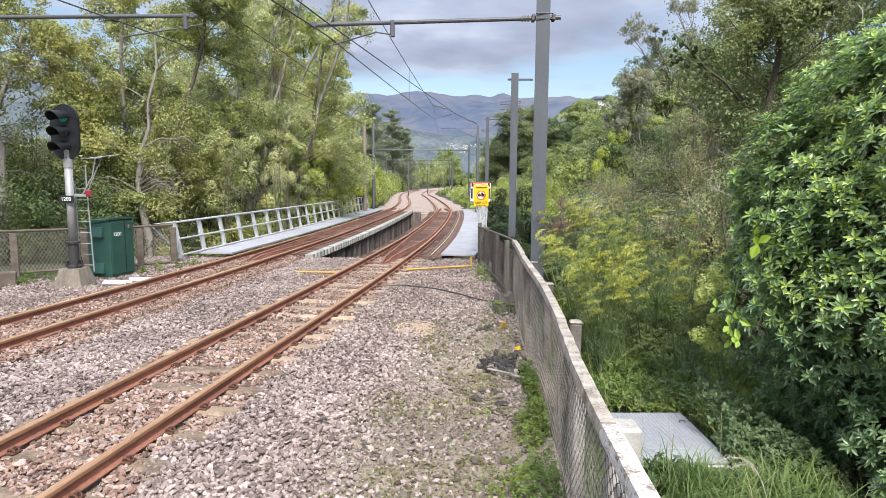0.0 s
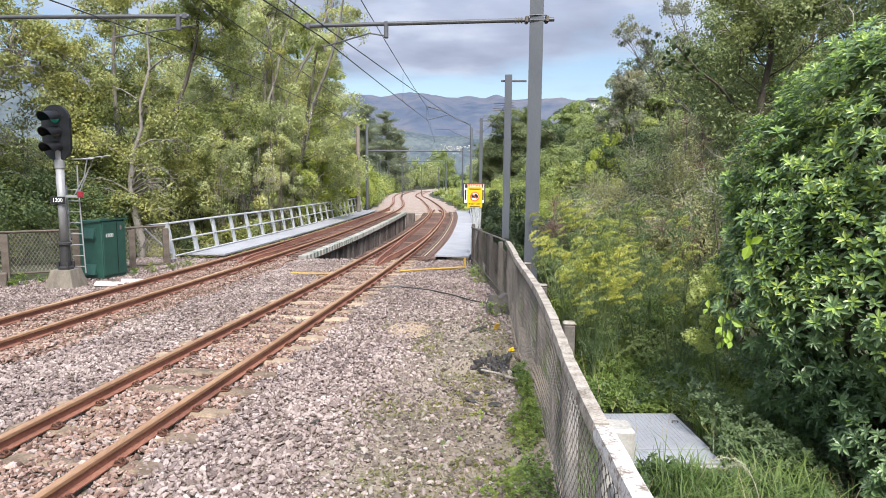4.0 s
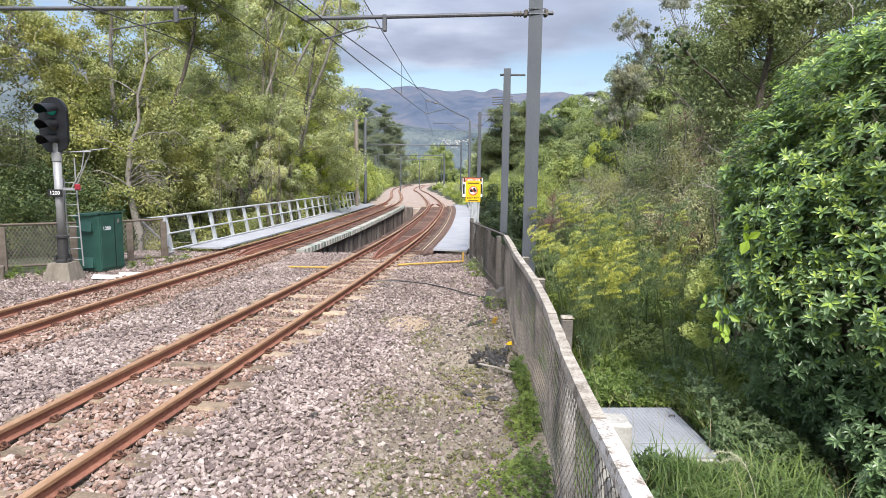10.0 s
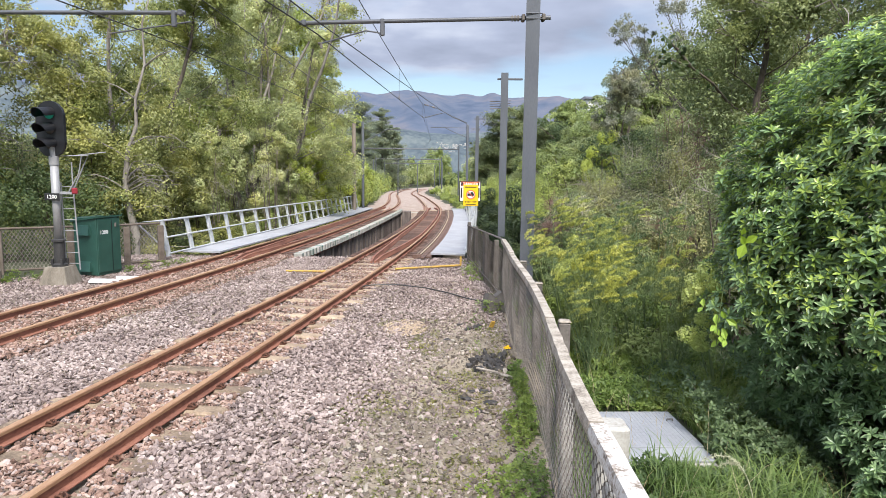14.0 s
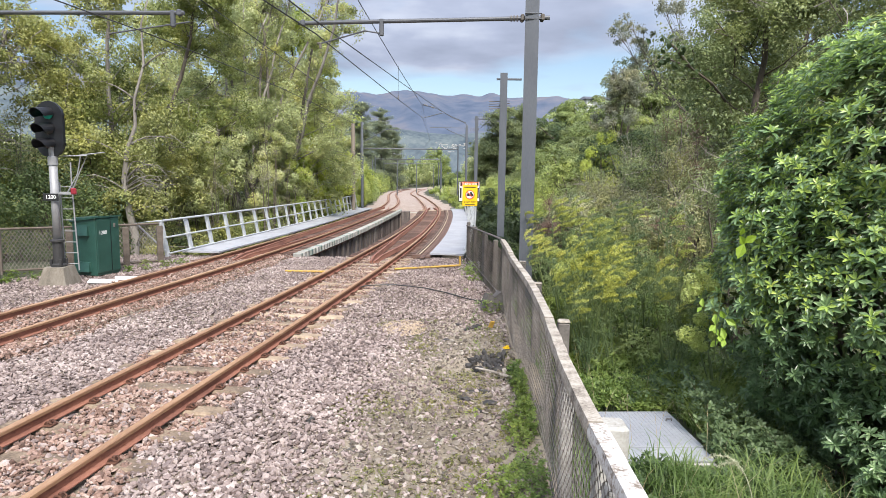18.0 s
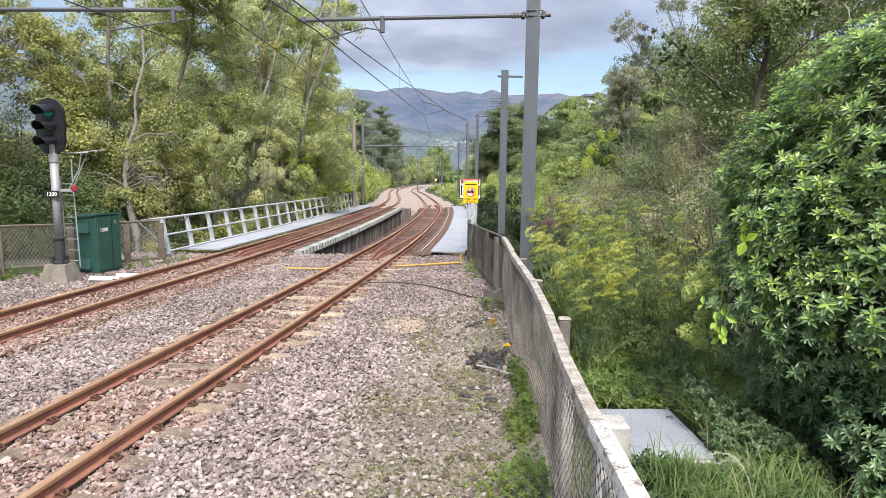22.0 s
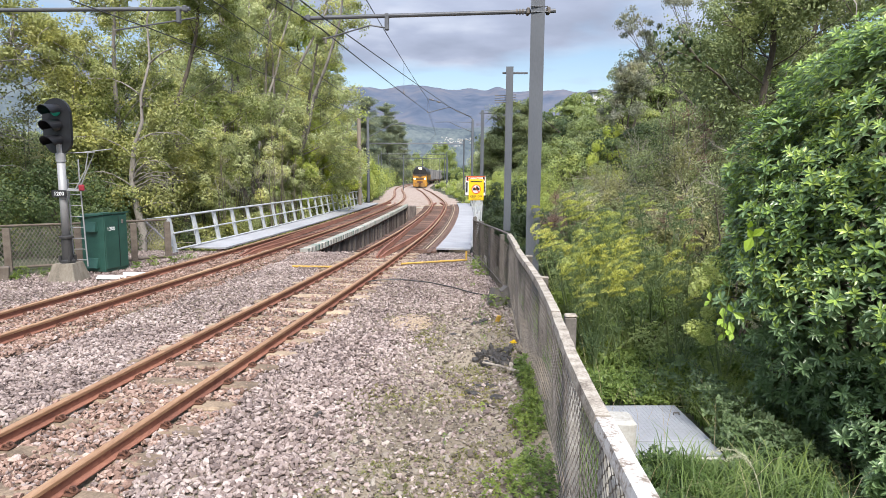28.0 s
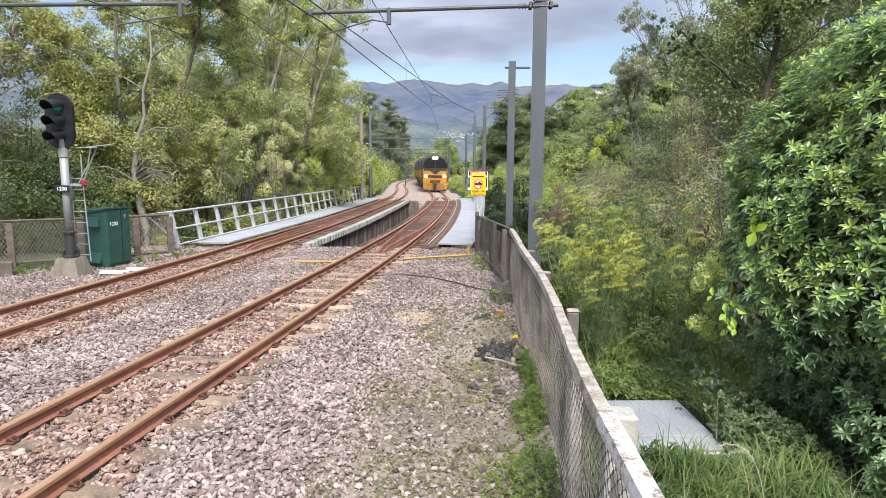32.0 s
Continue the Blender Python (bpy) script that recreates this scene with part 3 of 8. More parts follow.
def ridge(name, label, y0, depth, width, heights, mat, seed):
    """A hill range with spurs; heights is a spline of the crest over x, which is given back."""
    n, rows = 520, 26
    crest = spline([x for x, _ in heights], [h for _, h in heights])
    mb = Mb()
    for j in range(rows):
        k = j / (rows - 1)
        for i in range(n):
            x = width * (2 * i / (n - 1) - 1)
            mb.v.append((x, y0 + depth * k, hill_height(crest, seed, x, k)))
    for j in range(rows - 1):
        for i in range(n - 1):
            mb.f.append((j * n + i, j * n + i + 1, j * n + n + i + 1, j * n + n + i))
    solid(name, mb, mat, label, "hills", kind="structure", smooth=True)
    return crest


# Hill colours carry the distance haze: blue-grey mixed into scrub and forest.
HILL = material("hazed_scrub_hill", [(0.34, (0.067, 0.089, 0.132)), (0.47, (0.094, 0.115, 0.158)), (0.58, (0.130, 0.136, 0.165)), (0.75, (0.185, 0.172, 0.182))], 1.0, scale=0.004, fine=0.02, bump=0.2, dist=10, spec=0.0)
HILL_NEAR = material("hazed_wooded_hill", [(0.36, (0.060, 0.078, 0.094)), (0.5, (0.094, 0.117, 0.130)), (0.66, (0.145, 0.168, 0.166))], 1.0, scale=0.02, fine=0.14, bump=0.2, dist=6, spec=0.0, stretch=(1, 0.3, 1))
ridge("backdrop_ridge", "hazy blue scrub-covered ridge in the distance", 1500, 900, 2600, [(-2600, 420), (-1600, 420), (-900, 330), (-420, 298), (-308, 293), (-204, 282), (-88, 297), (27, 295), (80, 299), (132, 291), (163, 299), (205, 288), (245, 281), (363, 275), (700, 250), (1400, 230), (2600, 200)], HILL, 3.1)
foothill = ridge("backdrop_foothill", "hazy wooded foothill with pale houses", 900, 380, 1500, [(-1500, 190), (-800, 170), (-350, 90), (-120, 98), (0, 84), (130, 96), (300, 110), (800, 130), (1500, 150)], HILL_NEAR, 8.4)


# ---- tracks ----
RAIL_WEB = [(-0.06, -0.14), (0.06, -0.14), (0.06, -0.13), (0.012, -0.115), (0.012, -0.04), (-0.012, -0.04), (-0.012, -0.115), (-0.06, -0.13)]
RAIL_HEAD = [(-0.034, -0.04), (0.034, -0.04), (0.036, -0.008), (0.028, 0.0), (-0.028, 0.0), (-0.036, -0.008)]


def track_steps(y0, y1):
    out, y = [], y0
    while y < y1:
        out.append(y)
        y += 0.8 if y < 60 else 1.6
    return out + [y1]


def sweep_track(track, profile, side, y0, y1, up=0.0):
    fr = []
    for y in track_steps(y0, y1):
        o, s, u = along(track, y)
        fr.append((o + s * side + u * up, s, u))
    return Mb().sweep(profile, fr)


def sleeper_mesh(mat, w, h, length):
    mb = Mb()
    mb.box((0, 0, -h / 2), (length, w, h), bevel=0.025)
    return mb.mesh("sleeper", mat)


def clip_mesh():
    mb = Mb()
    mb.box((0.05, 0, 0.008), (0.13, 0.15, 0.016), bevel=0.004)
    for k in (-0.035, 0.035):
        mb.tube([(0.01, k, 0.02), (0.03, k, 0.05), (0.07, k * 1.2, 0.055), (0.10, k, 0.03), (0.11, k * 0.4, 0.012)], 0.011, 6)
    mb.tube([(0.065, 0, 0), (0.065, 0, 0.07)], 0.016, 6)
    return mb.mesh("rail_clip", DARKRUST)


SLEEPER_ME, TIMBER_ME, CLIP_ME = sleeper_mesh(SLEEPER, 0.23, 0.18, 2.05), sleeper_mesh(TIMBER, 0.2, 0.2, 2.15), clip_mesh()


def railway_track(track, label, end, clip_end):
    t = thing("railway_track", label, "railway track", group="parallel railway tracks")
    for side in (-0.5335 - 0.035, 0.5335 + 0.035):
        r = part("rail", sweep_track(track, RAIL_WEB, side, -6, end), RUST, t, "rust-brown steel rail", m=None)
        part("railhead", sweep_track(track, RAIL_HEAD, side, -6, end), HEAD, r, "lighter orange-rusted railhead")
        # guard rail inside the running rail across the bridge, bent in at the near end
        g = Mb()
        fr = []
        for y in np.concatenate([np.arange(BRIDGE_A - 1.4, BRIDGE_A + 4.4, 0.3), np.arange(BRIDGE_A + 4.4, BRIDGE_B + 4, 0.8)]):
            y = float(y)
            o, s, u = along(track, y)
            k = min(1.0, (y - BRIDGE_A + 1.4) / 8.0) ** 0.8
            k2 = 1 - float(smooth(BRIDGE_B, BRIDGE_B + 3.6, y))
            nose = -0.07 * (1 - float(smooth(BRIDGE_A - 1.4, BRIDGE_A - 0.6, y)))
            fr.append((o + s * (side * (0.09 + 0.63 * min(k, 0.3 + 0.7 * k2))) + u * nose, s, u))
        g.sweep([(-0.055, -0.14), (0.055, -0.14), (0.03, -0.05), (0.03, -0.012), (-0.03, -0.012), (-0.03, -0.05)], fr)
        part("guard_rail", g, RUST, t, "rusty inner guard rail converging at its end")
    rng = random.Random(5)
    y = -5.6
    while y < end:
        wood = BRIDGE_A - 0.2 < y < BRIDGE_B
        m = track_turn(track, y) @ pose(rng.uniform(-0.04, 0.04), 0, -0.142 - rng.uniform(0, 0.008), rng.uniform(-1.5, 1.5), 0, rng.uniform(-1.5, 1.5))
        part("sleeper", TIMBER_ME if wood else SLEEPER_ME, None, t, m=m)
        if y < clip_end and y > 2:
            for side in (-1, 1):
                for way in (-1, 1):
                    c = track_turn(track, y) @ pose(side * 0.5685 + way * 0.05, 0, -0.141, 0, 0, 0 if way > 0 else 180) @ Matrix.Diagonal((0.8, 0.75, 0.8, 1))
                    part("rail_clip", CLIP_ME, None, t, m=c)
        y += 0.5 if wood else 0.645
    return t


railway_track(right_x, "rusty narrow-gauge track on pale sleepers in ballast", 178, 26)
railway_track(left_x, "rusty curving track beside the signal post", 178, 20)


def rust_band(track, side, y0, y1, seed):
    """Ballast stained by rust along one rail, with a wavering edge."""
    rng = random.Random(seed)
    mb = Mb()
    ys = np.arange(y0, y1, 0.8)
    for y in ys:
        w = 0.16 + 0.07 * rng.random()
        for k in (-w, w):
            p = on_track(track, float(y), side + k)
            mb.v.append((p.x, p.y, float(ground_z(p.x, p.y)) + 0.03))
    mb.f = [(2 * i, 2 * i + 1, 2 * i + 3, 2 * i + 2) for i in range(len(ys) - 1)]
    return solid("rust_stain", mb, RUSTBAND, "band of rust-stained gravel along a rail", "gravel", kind="structure")


RUSTBAND = material("rust_stained_gravel", [(0.32, (0.12, 0.062, 0.042)), (0.5, (0.215, 0.118, 0.082)), (0.7, (0.33, 0.205, 0.150))], 0.95, scale=2, fine=30, bump=0.6, dist=0.02)
for i, track in enumerate((right_x, left_x)):
    for side in (-0.57, 0.57):
        rust_band(track, side, 49.8, 176, 20 + i)


# ---- ballast ----
PHI = (1 + 5 ** 0.5) / 2
CHIP = np.array([(0, a, b * PHI) for a in (-1, 1) for b in (-1, 1)] + [(a, b * PHI, 0) for a in (-1, 1) for b in (-1, 1)] + [(b * PHI, 0, a) for a in (-1, 1) for b in (-1, 1)]) / 1.75
CHIP_FACES = [f for f in itertools.combinations(range(12), 3) if all(np.linalg.norm(CHIP[a] - CHIP[b]) < 1.3 for a, b in itertools.combinations(f, 2))]
CHIP_FACES = [f if np.dot(np.cross(CHIP[f[1]] - CHIP[f[0]], CHIP[f[2]] - CHIP[f[0]]), CHIP[f[0]]) > 0 else f[::-1] for f in CHIP_FACES]
PEBBLE = np.array([(1, 0, 0), (-1, 0, 0), (0, 1, 0), (0, -1, 0), (0, 0, 1), (0, 0, -1)], float) * 1.15
PEBBLE_FACES = [(0, 2, 4), (2, 1, 4), (1, 3, 4), (3, 0, 4), (2, 0, 5), (1, 2, 5), (3, 1, 5), (0, 3, 5)]
GRIT = np.array([(1, 0, 0), (-0.5, 0.9, 0), (-0.5, -0.9, 0), (0, 0, 0.9), (0, 0, -0.9)], float)
GRIT_FACES = [(0, 1, 3), (1, 2, 3), (2, 0, 3), (1, 0, 4), (2, 1, 4), (0, 2, 4)]


def random_turns(rng, n):
    q = rng.normal(size=(n, 4)) * np.array([1, 0.32, 0.32, 1])
    q /= np.linalg.norm(q, axis=1, keepdims=True)
    w, x, y, z = q.T
    return np.stack([np.stack([1 - 2 * (y * y + z * z), 2 * (x * y - z * w), 2 * (x * z + y * w)], -1),
                     np.stack([2 * (x * y + z * w), 1 - 2 * (x * x + z * z), 2 * (y * z - x * w)], -1),
                     np.stack([2 * (x * z - y * w), 2 * (y * z + x * w), 1 - 2 * (x * x + y * y)], -1)], 1)


def stones(name, label, px, py, pz, size, mat, rng, form=CHIP, faces=CHIP_FACES):
    n, k = len(px), len(form)
    shape = form[None] * rng.uniform(0.8, 1.2, (n, k, 1)) + rng.uniform(-0.27, 0.27, (n, k, 3))
    shape = shape * np.stack([rng.uniform(1.0, 1.75, n), rng.uniform(0.8, 1.2, n), rng.uniform(0.5, 0.85, n)], -1)[:, None, :] * size[:, None, None]
    shape = np.einsum("nij,nkj->nki", random_turns(rng, n), shape) + np.stack([px, py, pz], -1)[:, None, :]
    return solid(name, quads(name, shape, mat, k, faces), mat, label, "ballast", kind="stuff")


def build_ballast():
    rng = np.random.default_rng(11)
    sets = []
    for y0, y1, per, s0, s1 in ((4.4, 9.5, 1150, 0.0135, 0.028), (9.5, 19.3, 700, 0.013, 0.026)):
        xl = min(left_x(y0), left_x(y1)) - 3.4
        xl = max(xl, -0.78 * y1 - 1.2)
        n = int(per * (y1 - y0) * (1.3 - xl))
        y = rng.uniform(y0, y1, n)
        x = rng.uniform(xl, 1.5, n)
        keep = (x < np.where(y < 19.4, fence_x(np.clip(y, -12, 24)) - 0.04, right_x(y) + 2.6)) & (x > left_x(y) - 3.3 - rng.uniform(0, 0.6, n)) & (x > -0.78 * y - 0.8)
        x, y = x[keep], y[keep]
        sets.append((x, y, rng.uniform(s0, s1, len(x)) * rng.choice([0.55, 0.8, 1, 1.15], len(x))))
    x, y, size = (np.concatenate(k) for k in zip(*sets))
    dr, dl = np.abs(x - right_x(y)), np.abs(x - left_x(y))
    near = np.minimum(dr, dl)
    # the trodden path beside the fence: finer, sparser stones
    path = smooth(2.1, 2.9, x - right_x(y)) * (1 - smooth(9, 13, y))
    patch = np.array([noise.noise(Vector((a * 1.1, b * 0.8, 3))) for a, b in zip(x, y)])
    drop = (rng.random(len(x)) < path * (0.74 + 0.5 * patch)) | (np.abs(near - 0.57) < 0.075)
    for track, d in ((right_x, x - right_x(y)), (left_x, x - left_x(y))):
        slope = (track(y + 0.2) - track(y - 0.2)) / 0.4
        row = (y + slope * d + 5.6) / 0.645
        on = np.abs(row - np.round(row)) < 0.165
        bare = np.where(np.abs(d) > 0.62, 0.8, 0.15 + 0.5 * (patch > 0.05))
        if track is left_x:
            bare = bare * 0.2   # the far track's sleepers lie buried
        drop |= on & (np.abs(d) < 1.03) & (rng.random(len(x)) < bare) & (patch > -0.22)
    size = size * (1 - 0.42 * path * rng.random(len(x)))
    z = grade(y) - 0.185 + rng.uniform(-0.016, 0.032, len(x)) - 0.02 * path
    z = z + 0.006 * (near < 1.1) + 0.012 * (near < 0.5) - 0.02 * (patch > 0.05) * (near < 1.05) + 0.036 * (dl < 1.15) * (np.abs(dl - 0.57) > 0.11)
    rust = (near < np.where(dl < dr, 1.25, 0.95) + 0.35 * patch) & (rng.random(len(x)) < np.where(dl < dr, 0.92, 0.8))
    for name, pick, mat, label in (("ballast", ~rust & ~drop, STONE, "pale pinkish-grey crushed stone ballast"), ("stained_ballast", rust & ~drop, RUSTED_STONE, "rust-stained crushed stone between the rails")):
        for close in (y < 10.5, y >= 10.5):
            p = pick & close
            stones(name, label, x[p], y[p], z[p], size[p], mat, rng, *((CHIP, CHIP_FACES) if y[p].min() < 10 else (PEBBLE, PEBBLE_FACES)))


build_ballast()


def build_path_gravel():
    """Small gravel trodden into the path beside the fence."""
    rng = np.random.default_rng(12)
    n = 17000
    y = 3.9 + 9.5 * rng.random(n) ** 1.5
    x = right_x(y) + 1.5 + rng.random(n) * (fence_x(y) - right_x(y) - 1.5)
    stones("path_gravel", "fine grey gravel trodden into the path", x, y, grade(y) - 0.197 + rng.uniform(-0.003, 0.008, n), rng.uniform(0.005, 0.016, n), PATHSTONE, rng, GRIT, GRIT_FACES)

    n = 6000
    a, r = rng.uniform(0, 6.283, n), np.sqrt(rng.random(n))
    x, y = -0.62 + 0.36 * r * np.cos(a), 10.4 + 0.55 * r * np.sin(a)
    stones("sand_patch", "pale sandy patch on the path", x, y, grade(y) - 0.176 + 0.016 * (1 - r), rng.uniform(0.006, 0.014, n), SAND, rng, GRIT, GRIT_FACES)

    n = 3000
    y = 3.9 + 9.5 * rng.random(n) ** 1.5
    x = right_x(y) + 1.9 + rng.random(n) * (fence_x(y) - right_x(y) - 1.95)
    stones("path_stones", "loose grey and beige stones on the path", x, y, grade(y) - 0.188 + rng.uniform(-0.006, 0.006, n), 0.009 + 0.026 * rng.random(n) ** 3, PATHSTONE, rng)
    twigs = Mb()
    for k in range(70):
        ty = 4.0 + 7 * rng.random() ** 1.3
        tx = float(rng.uniform(right_x(ty) + 1.9, fence_x(ty) - 0.05))
        a, ln = rng.uniform(0, 6.28), rng.uniform(0.08, 0.4)
        d, s = Vector((math.cos(a), math.sin(a), 0)), Vector((-math.sin(a), math.cos(a), 0))
        p = Vector((tx, ty, -0.178))
        twigs.tube([p, p + d * ln * 0.5 + s * rng.normal() * 0.02 + Vector((0, 0, 0.008)), p + d * ln], [0.004, 0.0035, 0.002], 4)
    solid("twigs", twigs, DARKPOST, "thin dead twigs scattered over the path", "twigs", kind="stuff")


build_path_gravel()


# ---- bridge ----
def bridge_span(track, label, near_edge, walk_a, walk_b, ends):
    t = thing("railway_bridge", label, "bridge", group="twin bridge spans")
    rib = Mb().box((0, 0, -0.65), (0.09, 0.10, 1.25)).mesh("rib", GIRDER)
    plate = Mb().box((0, 0, -0.65), (0.03, 0.93, 1.25)).mesh("web_plate", GIRDER)
    block = Mb().box((0, 0, 0), (0.26, 0.21, 0.2), bevel=0.015).mesh("transom_end", ends)
    for side, edge in ((-1, -1.15), (1, near_edge)):
        y = BRIDGE_A + 0.3
        while y < BRIDGE_B:
            part("web_plate", plate, None, t, m=track_turn(track, y) @ pose(edge - 0.14 * side, 0, -0.27))
            part("rib", rib, None, t, m=track_turn(track, y) @ pose(edge - 0.08 * side, 0, -0.27))
            y += 0.95
    y = BRIDGE_A + 0.1
    while y < BRIDGE_B:
        part("transom_end", block, None, t, m=track_turn(track, y) @ pose(near_edge - 0.08, 0, -0.15))
        y += 0.36
    flange = sweep_track(track, [(near_edge - 0.24, -0.29), (near_edge + 0.02, -0.29), (near_edge + 0.02, -0.25), (near_edge - 0.24, -0.25)], 0, BRIDGE_A, BRIDGE_B)
    part("top_flange", flange, DARKRUST, t)
    y = BRIDGE_A + (0.1 if walk_a > 0 else -0.3)
    sheet_n = 14
    step = (BRIDGE_B + 1.5 - y) / sheet_n
    for i in range(sheet_n):
        a, b = y + i * step + 0.006, y + (i + 1) * step - 0.006
        mb = sweep_track(track, [(walk_a, -0.06), (walk_b, -0.06), (walk_b, -0.01), (walk_a, -0.01)], 0, a, b)
        part("walkway_sheet", mb, DECK, t, "pale grey walkway sheet")
    if walk_a > 0:
        part("edge_board", sweep_track(track, [(near_edge - 0.02, -0.14), (walk_a + 0.02, -0.14), (walk_a + 0.02, -0.09), (near_edge - 0.02, -0.09)], 0, BRIDGE_A - 0.1, BRIDGE_B + 1), TIMBER, t, "brown edge board beside the walkway")
    kerb_at = walk_a if walk_a > 0 else walk_b
    part("cable_duct", sweep_track(track, [(kerb_at - 0.22, -0.10), (kerb_at - 0.12, -0.10), (kerb_at - 0.12, -0.07), (kerb_at - 0.22, -0.07)], 0, BRIDGE_A - 0.5, BRIDGE_B), TIMBER, t, "brown kerb strip")
    for k in (0.32, 0.42) if walk_a > 0 else ():
        part("conduit", sweep_track(track, [(kerb_at - k - 0.02, -0.08), (kerb_at - k + 0.02, -0.08), (kerb_at - k + 0.02, -0.045), (kerb_at - k - 0.02, -0.045)], 0, BRIDGE_A + 0.2, BRIDGE_B), SLEEPER, t, "pale conduit beside the track")
    return t


bridge_span(left_x, "steel girder span with green-stained transom ends", 1.42, -2.15, -0.98, COPPER)
bridge_span(right_x, "steel girder span carrying rusty track and walkway", 1.12, 1.46, 2.5, TIMBER)


def abutment(label, y, depth):
    """A concrete wall across the formation at a bank of the stream."""
    mb = Mb()
    x0, x1 = float(left_x(y)) - 3.0, float(right_x(y)) + 3.0
    mb.box(((x0 + x1) / 2, y, float(grade(y)) - 0.24 - depth / 2), (x1 - x0, 0.5, depth), bevel=0.03)
    return solid("abutment", mb, CONCRETE, label, "abutment", group="bridge abutments", kind="structure")


abutment("stained concrete abutment at the bank", BRIDGE_A - 0.15, 3.6)
abutment("dark concrete abutment on the far bank", BRIDGE_B + 0.2, 3.6)
pier = Mb().box((0, 0, -0.82), (0.62, 0.8, 1.3), bevel=0.03)
solid("ballast_wall", pier, GIRDER, "dark concrete ballast wall between the tracks", "wall", m=track_turn(left_x, 47.6) @ pose(1.85, 0, 0.06))


def bridge_railing(track, side, y0, y1, label, lean, step):
    """Flat galvanised posts that lean out, with three rails."""
    t = thing("bridge_railing", label, "railing")
    post = Mb().box((0, 0, 0.5), (0.07, 0.16, 1.04)).mesh("post", GALV)
    n = round((y1 - y0) / step)
    for i in range(n + 1):
        y = y0 + (y1 - y0) * i / n
        part("post", post, None, t, m=track_turn(track, y) @ pose(side, 0, -0.04, 0, lean, 0))
    k = math.tan(radians(lean))
    for h, r in ((1.0, 0.032), (0.52, 0.026), (0.06, 0.026)):
        pts = [on_track(track, y, side + k * h - 0.05 * math.copysign(1, side), h - 0.03) for y in np.linspace(y0, y1, 24)]
        part("rail", Mb().tube(pts, r, 8), GALV, t)
    return t, k


railing, k = bridge_railing(left_x, -2.05, 17.9, 49.5, "long galvanised bridge railing with leaning flat posts", -10, 1.45)
end = Mb().tube([on_track(left_x, 17.9, -2.05, 0.03), on_track(left_x, 17.0, -2.45, 0.97), on_track(left_x, 17.9, -2.2, 0.97)], 0.03, 8)
part("end_frame", end, GALV, railing)
bridge_railing(right_x, 2.5, 20.2, 49.5, "galvanised railing along the far walkway", 8, 1.6)


# ---- boundary fence on the stream side ----
def chain_link(path, z0, z1, pitch, r):
    """Diagonal wires both ways along a plan path, with a slight sag."""
    mb = Mb()
    seg = np.linalg.norm(np.diff(path, axis=0), axis=1)
    s = np.concatenate([[0], np.cumsum(seg)])
    h = z1 - z0
    steps = 5
    for way in (-1, 1):
        a = -h if way > 0 else 0
        while a < s[-1] + (h if way < 0 else 0):
            pts = []
            for i in range(steps + 1):
                k = i / steps
                t = a + way * h * k * 0.62
                if 0 <= t <= s[-1]:
                    x, y = np.interp(t, s, path[:, 0]), np.interp(t, s, path[:, 1])
                    w = 0.012 * math.sin(t * 3.1) * math.sin(k * math.pi)
                    pts.append((x + w + way * r * 0.5, y, z0 + h * k))
            if len(pts) > 1:
                mb.tube(pts, r, 3, cap=False)
            a += pitch
    return mb


def hex_netting(path, z0, z1, p, row, r):
    """Twisted strands that zigzag between their neighbours, as in wire netting."""
    seg = np.linalg.norm(np.diff(path, axis=0), axis=1)
    s = np.concatenate([[0], np.cumsum(seg)])
    mb = Mb()
    for i in range(1, int(s[-1] / p)):
        pts, z, flip = [], z0, i % 2
        while z < z1:
            t = i * p + (0.5 if flip else -0.5) * p
            x, y = np.interp(t, s, path[:, 0]), np.interp(t, s, path[:, 1])
            k = (z - z0) / (z1 - z0)
            sway = 0.018 * math.sin(t * 2.7 + 1) * math.sin(k * math.pi) + (0.002 if i % 2 else -0.002)
            pts += [(x + sway, y, z), (x + sway, y, z + row * 0.42)]
            z += row
            flip = 1 - flip
        mb.tube(pts, r, 3, cap=False)
    return mb


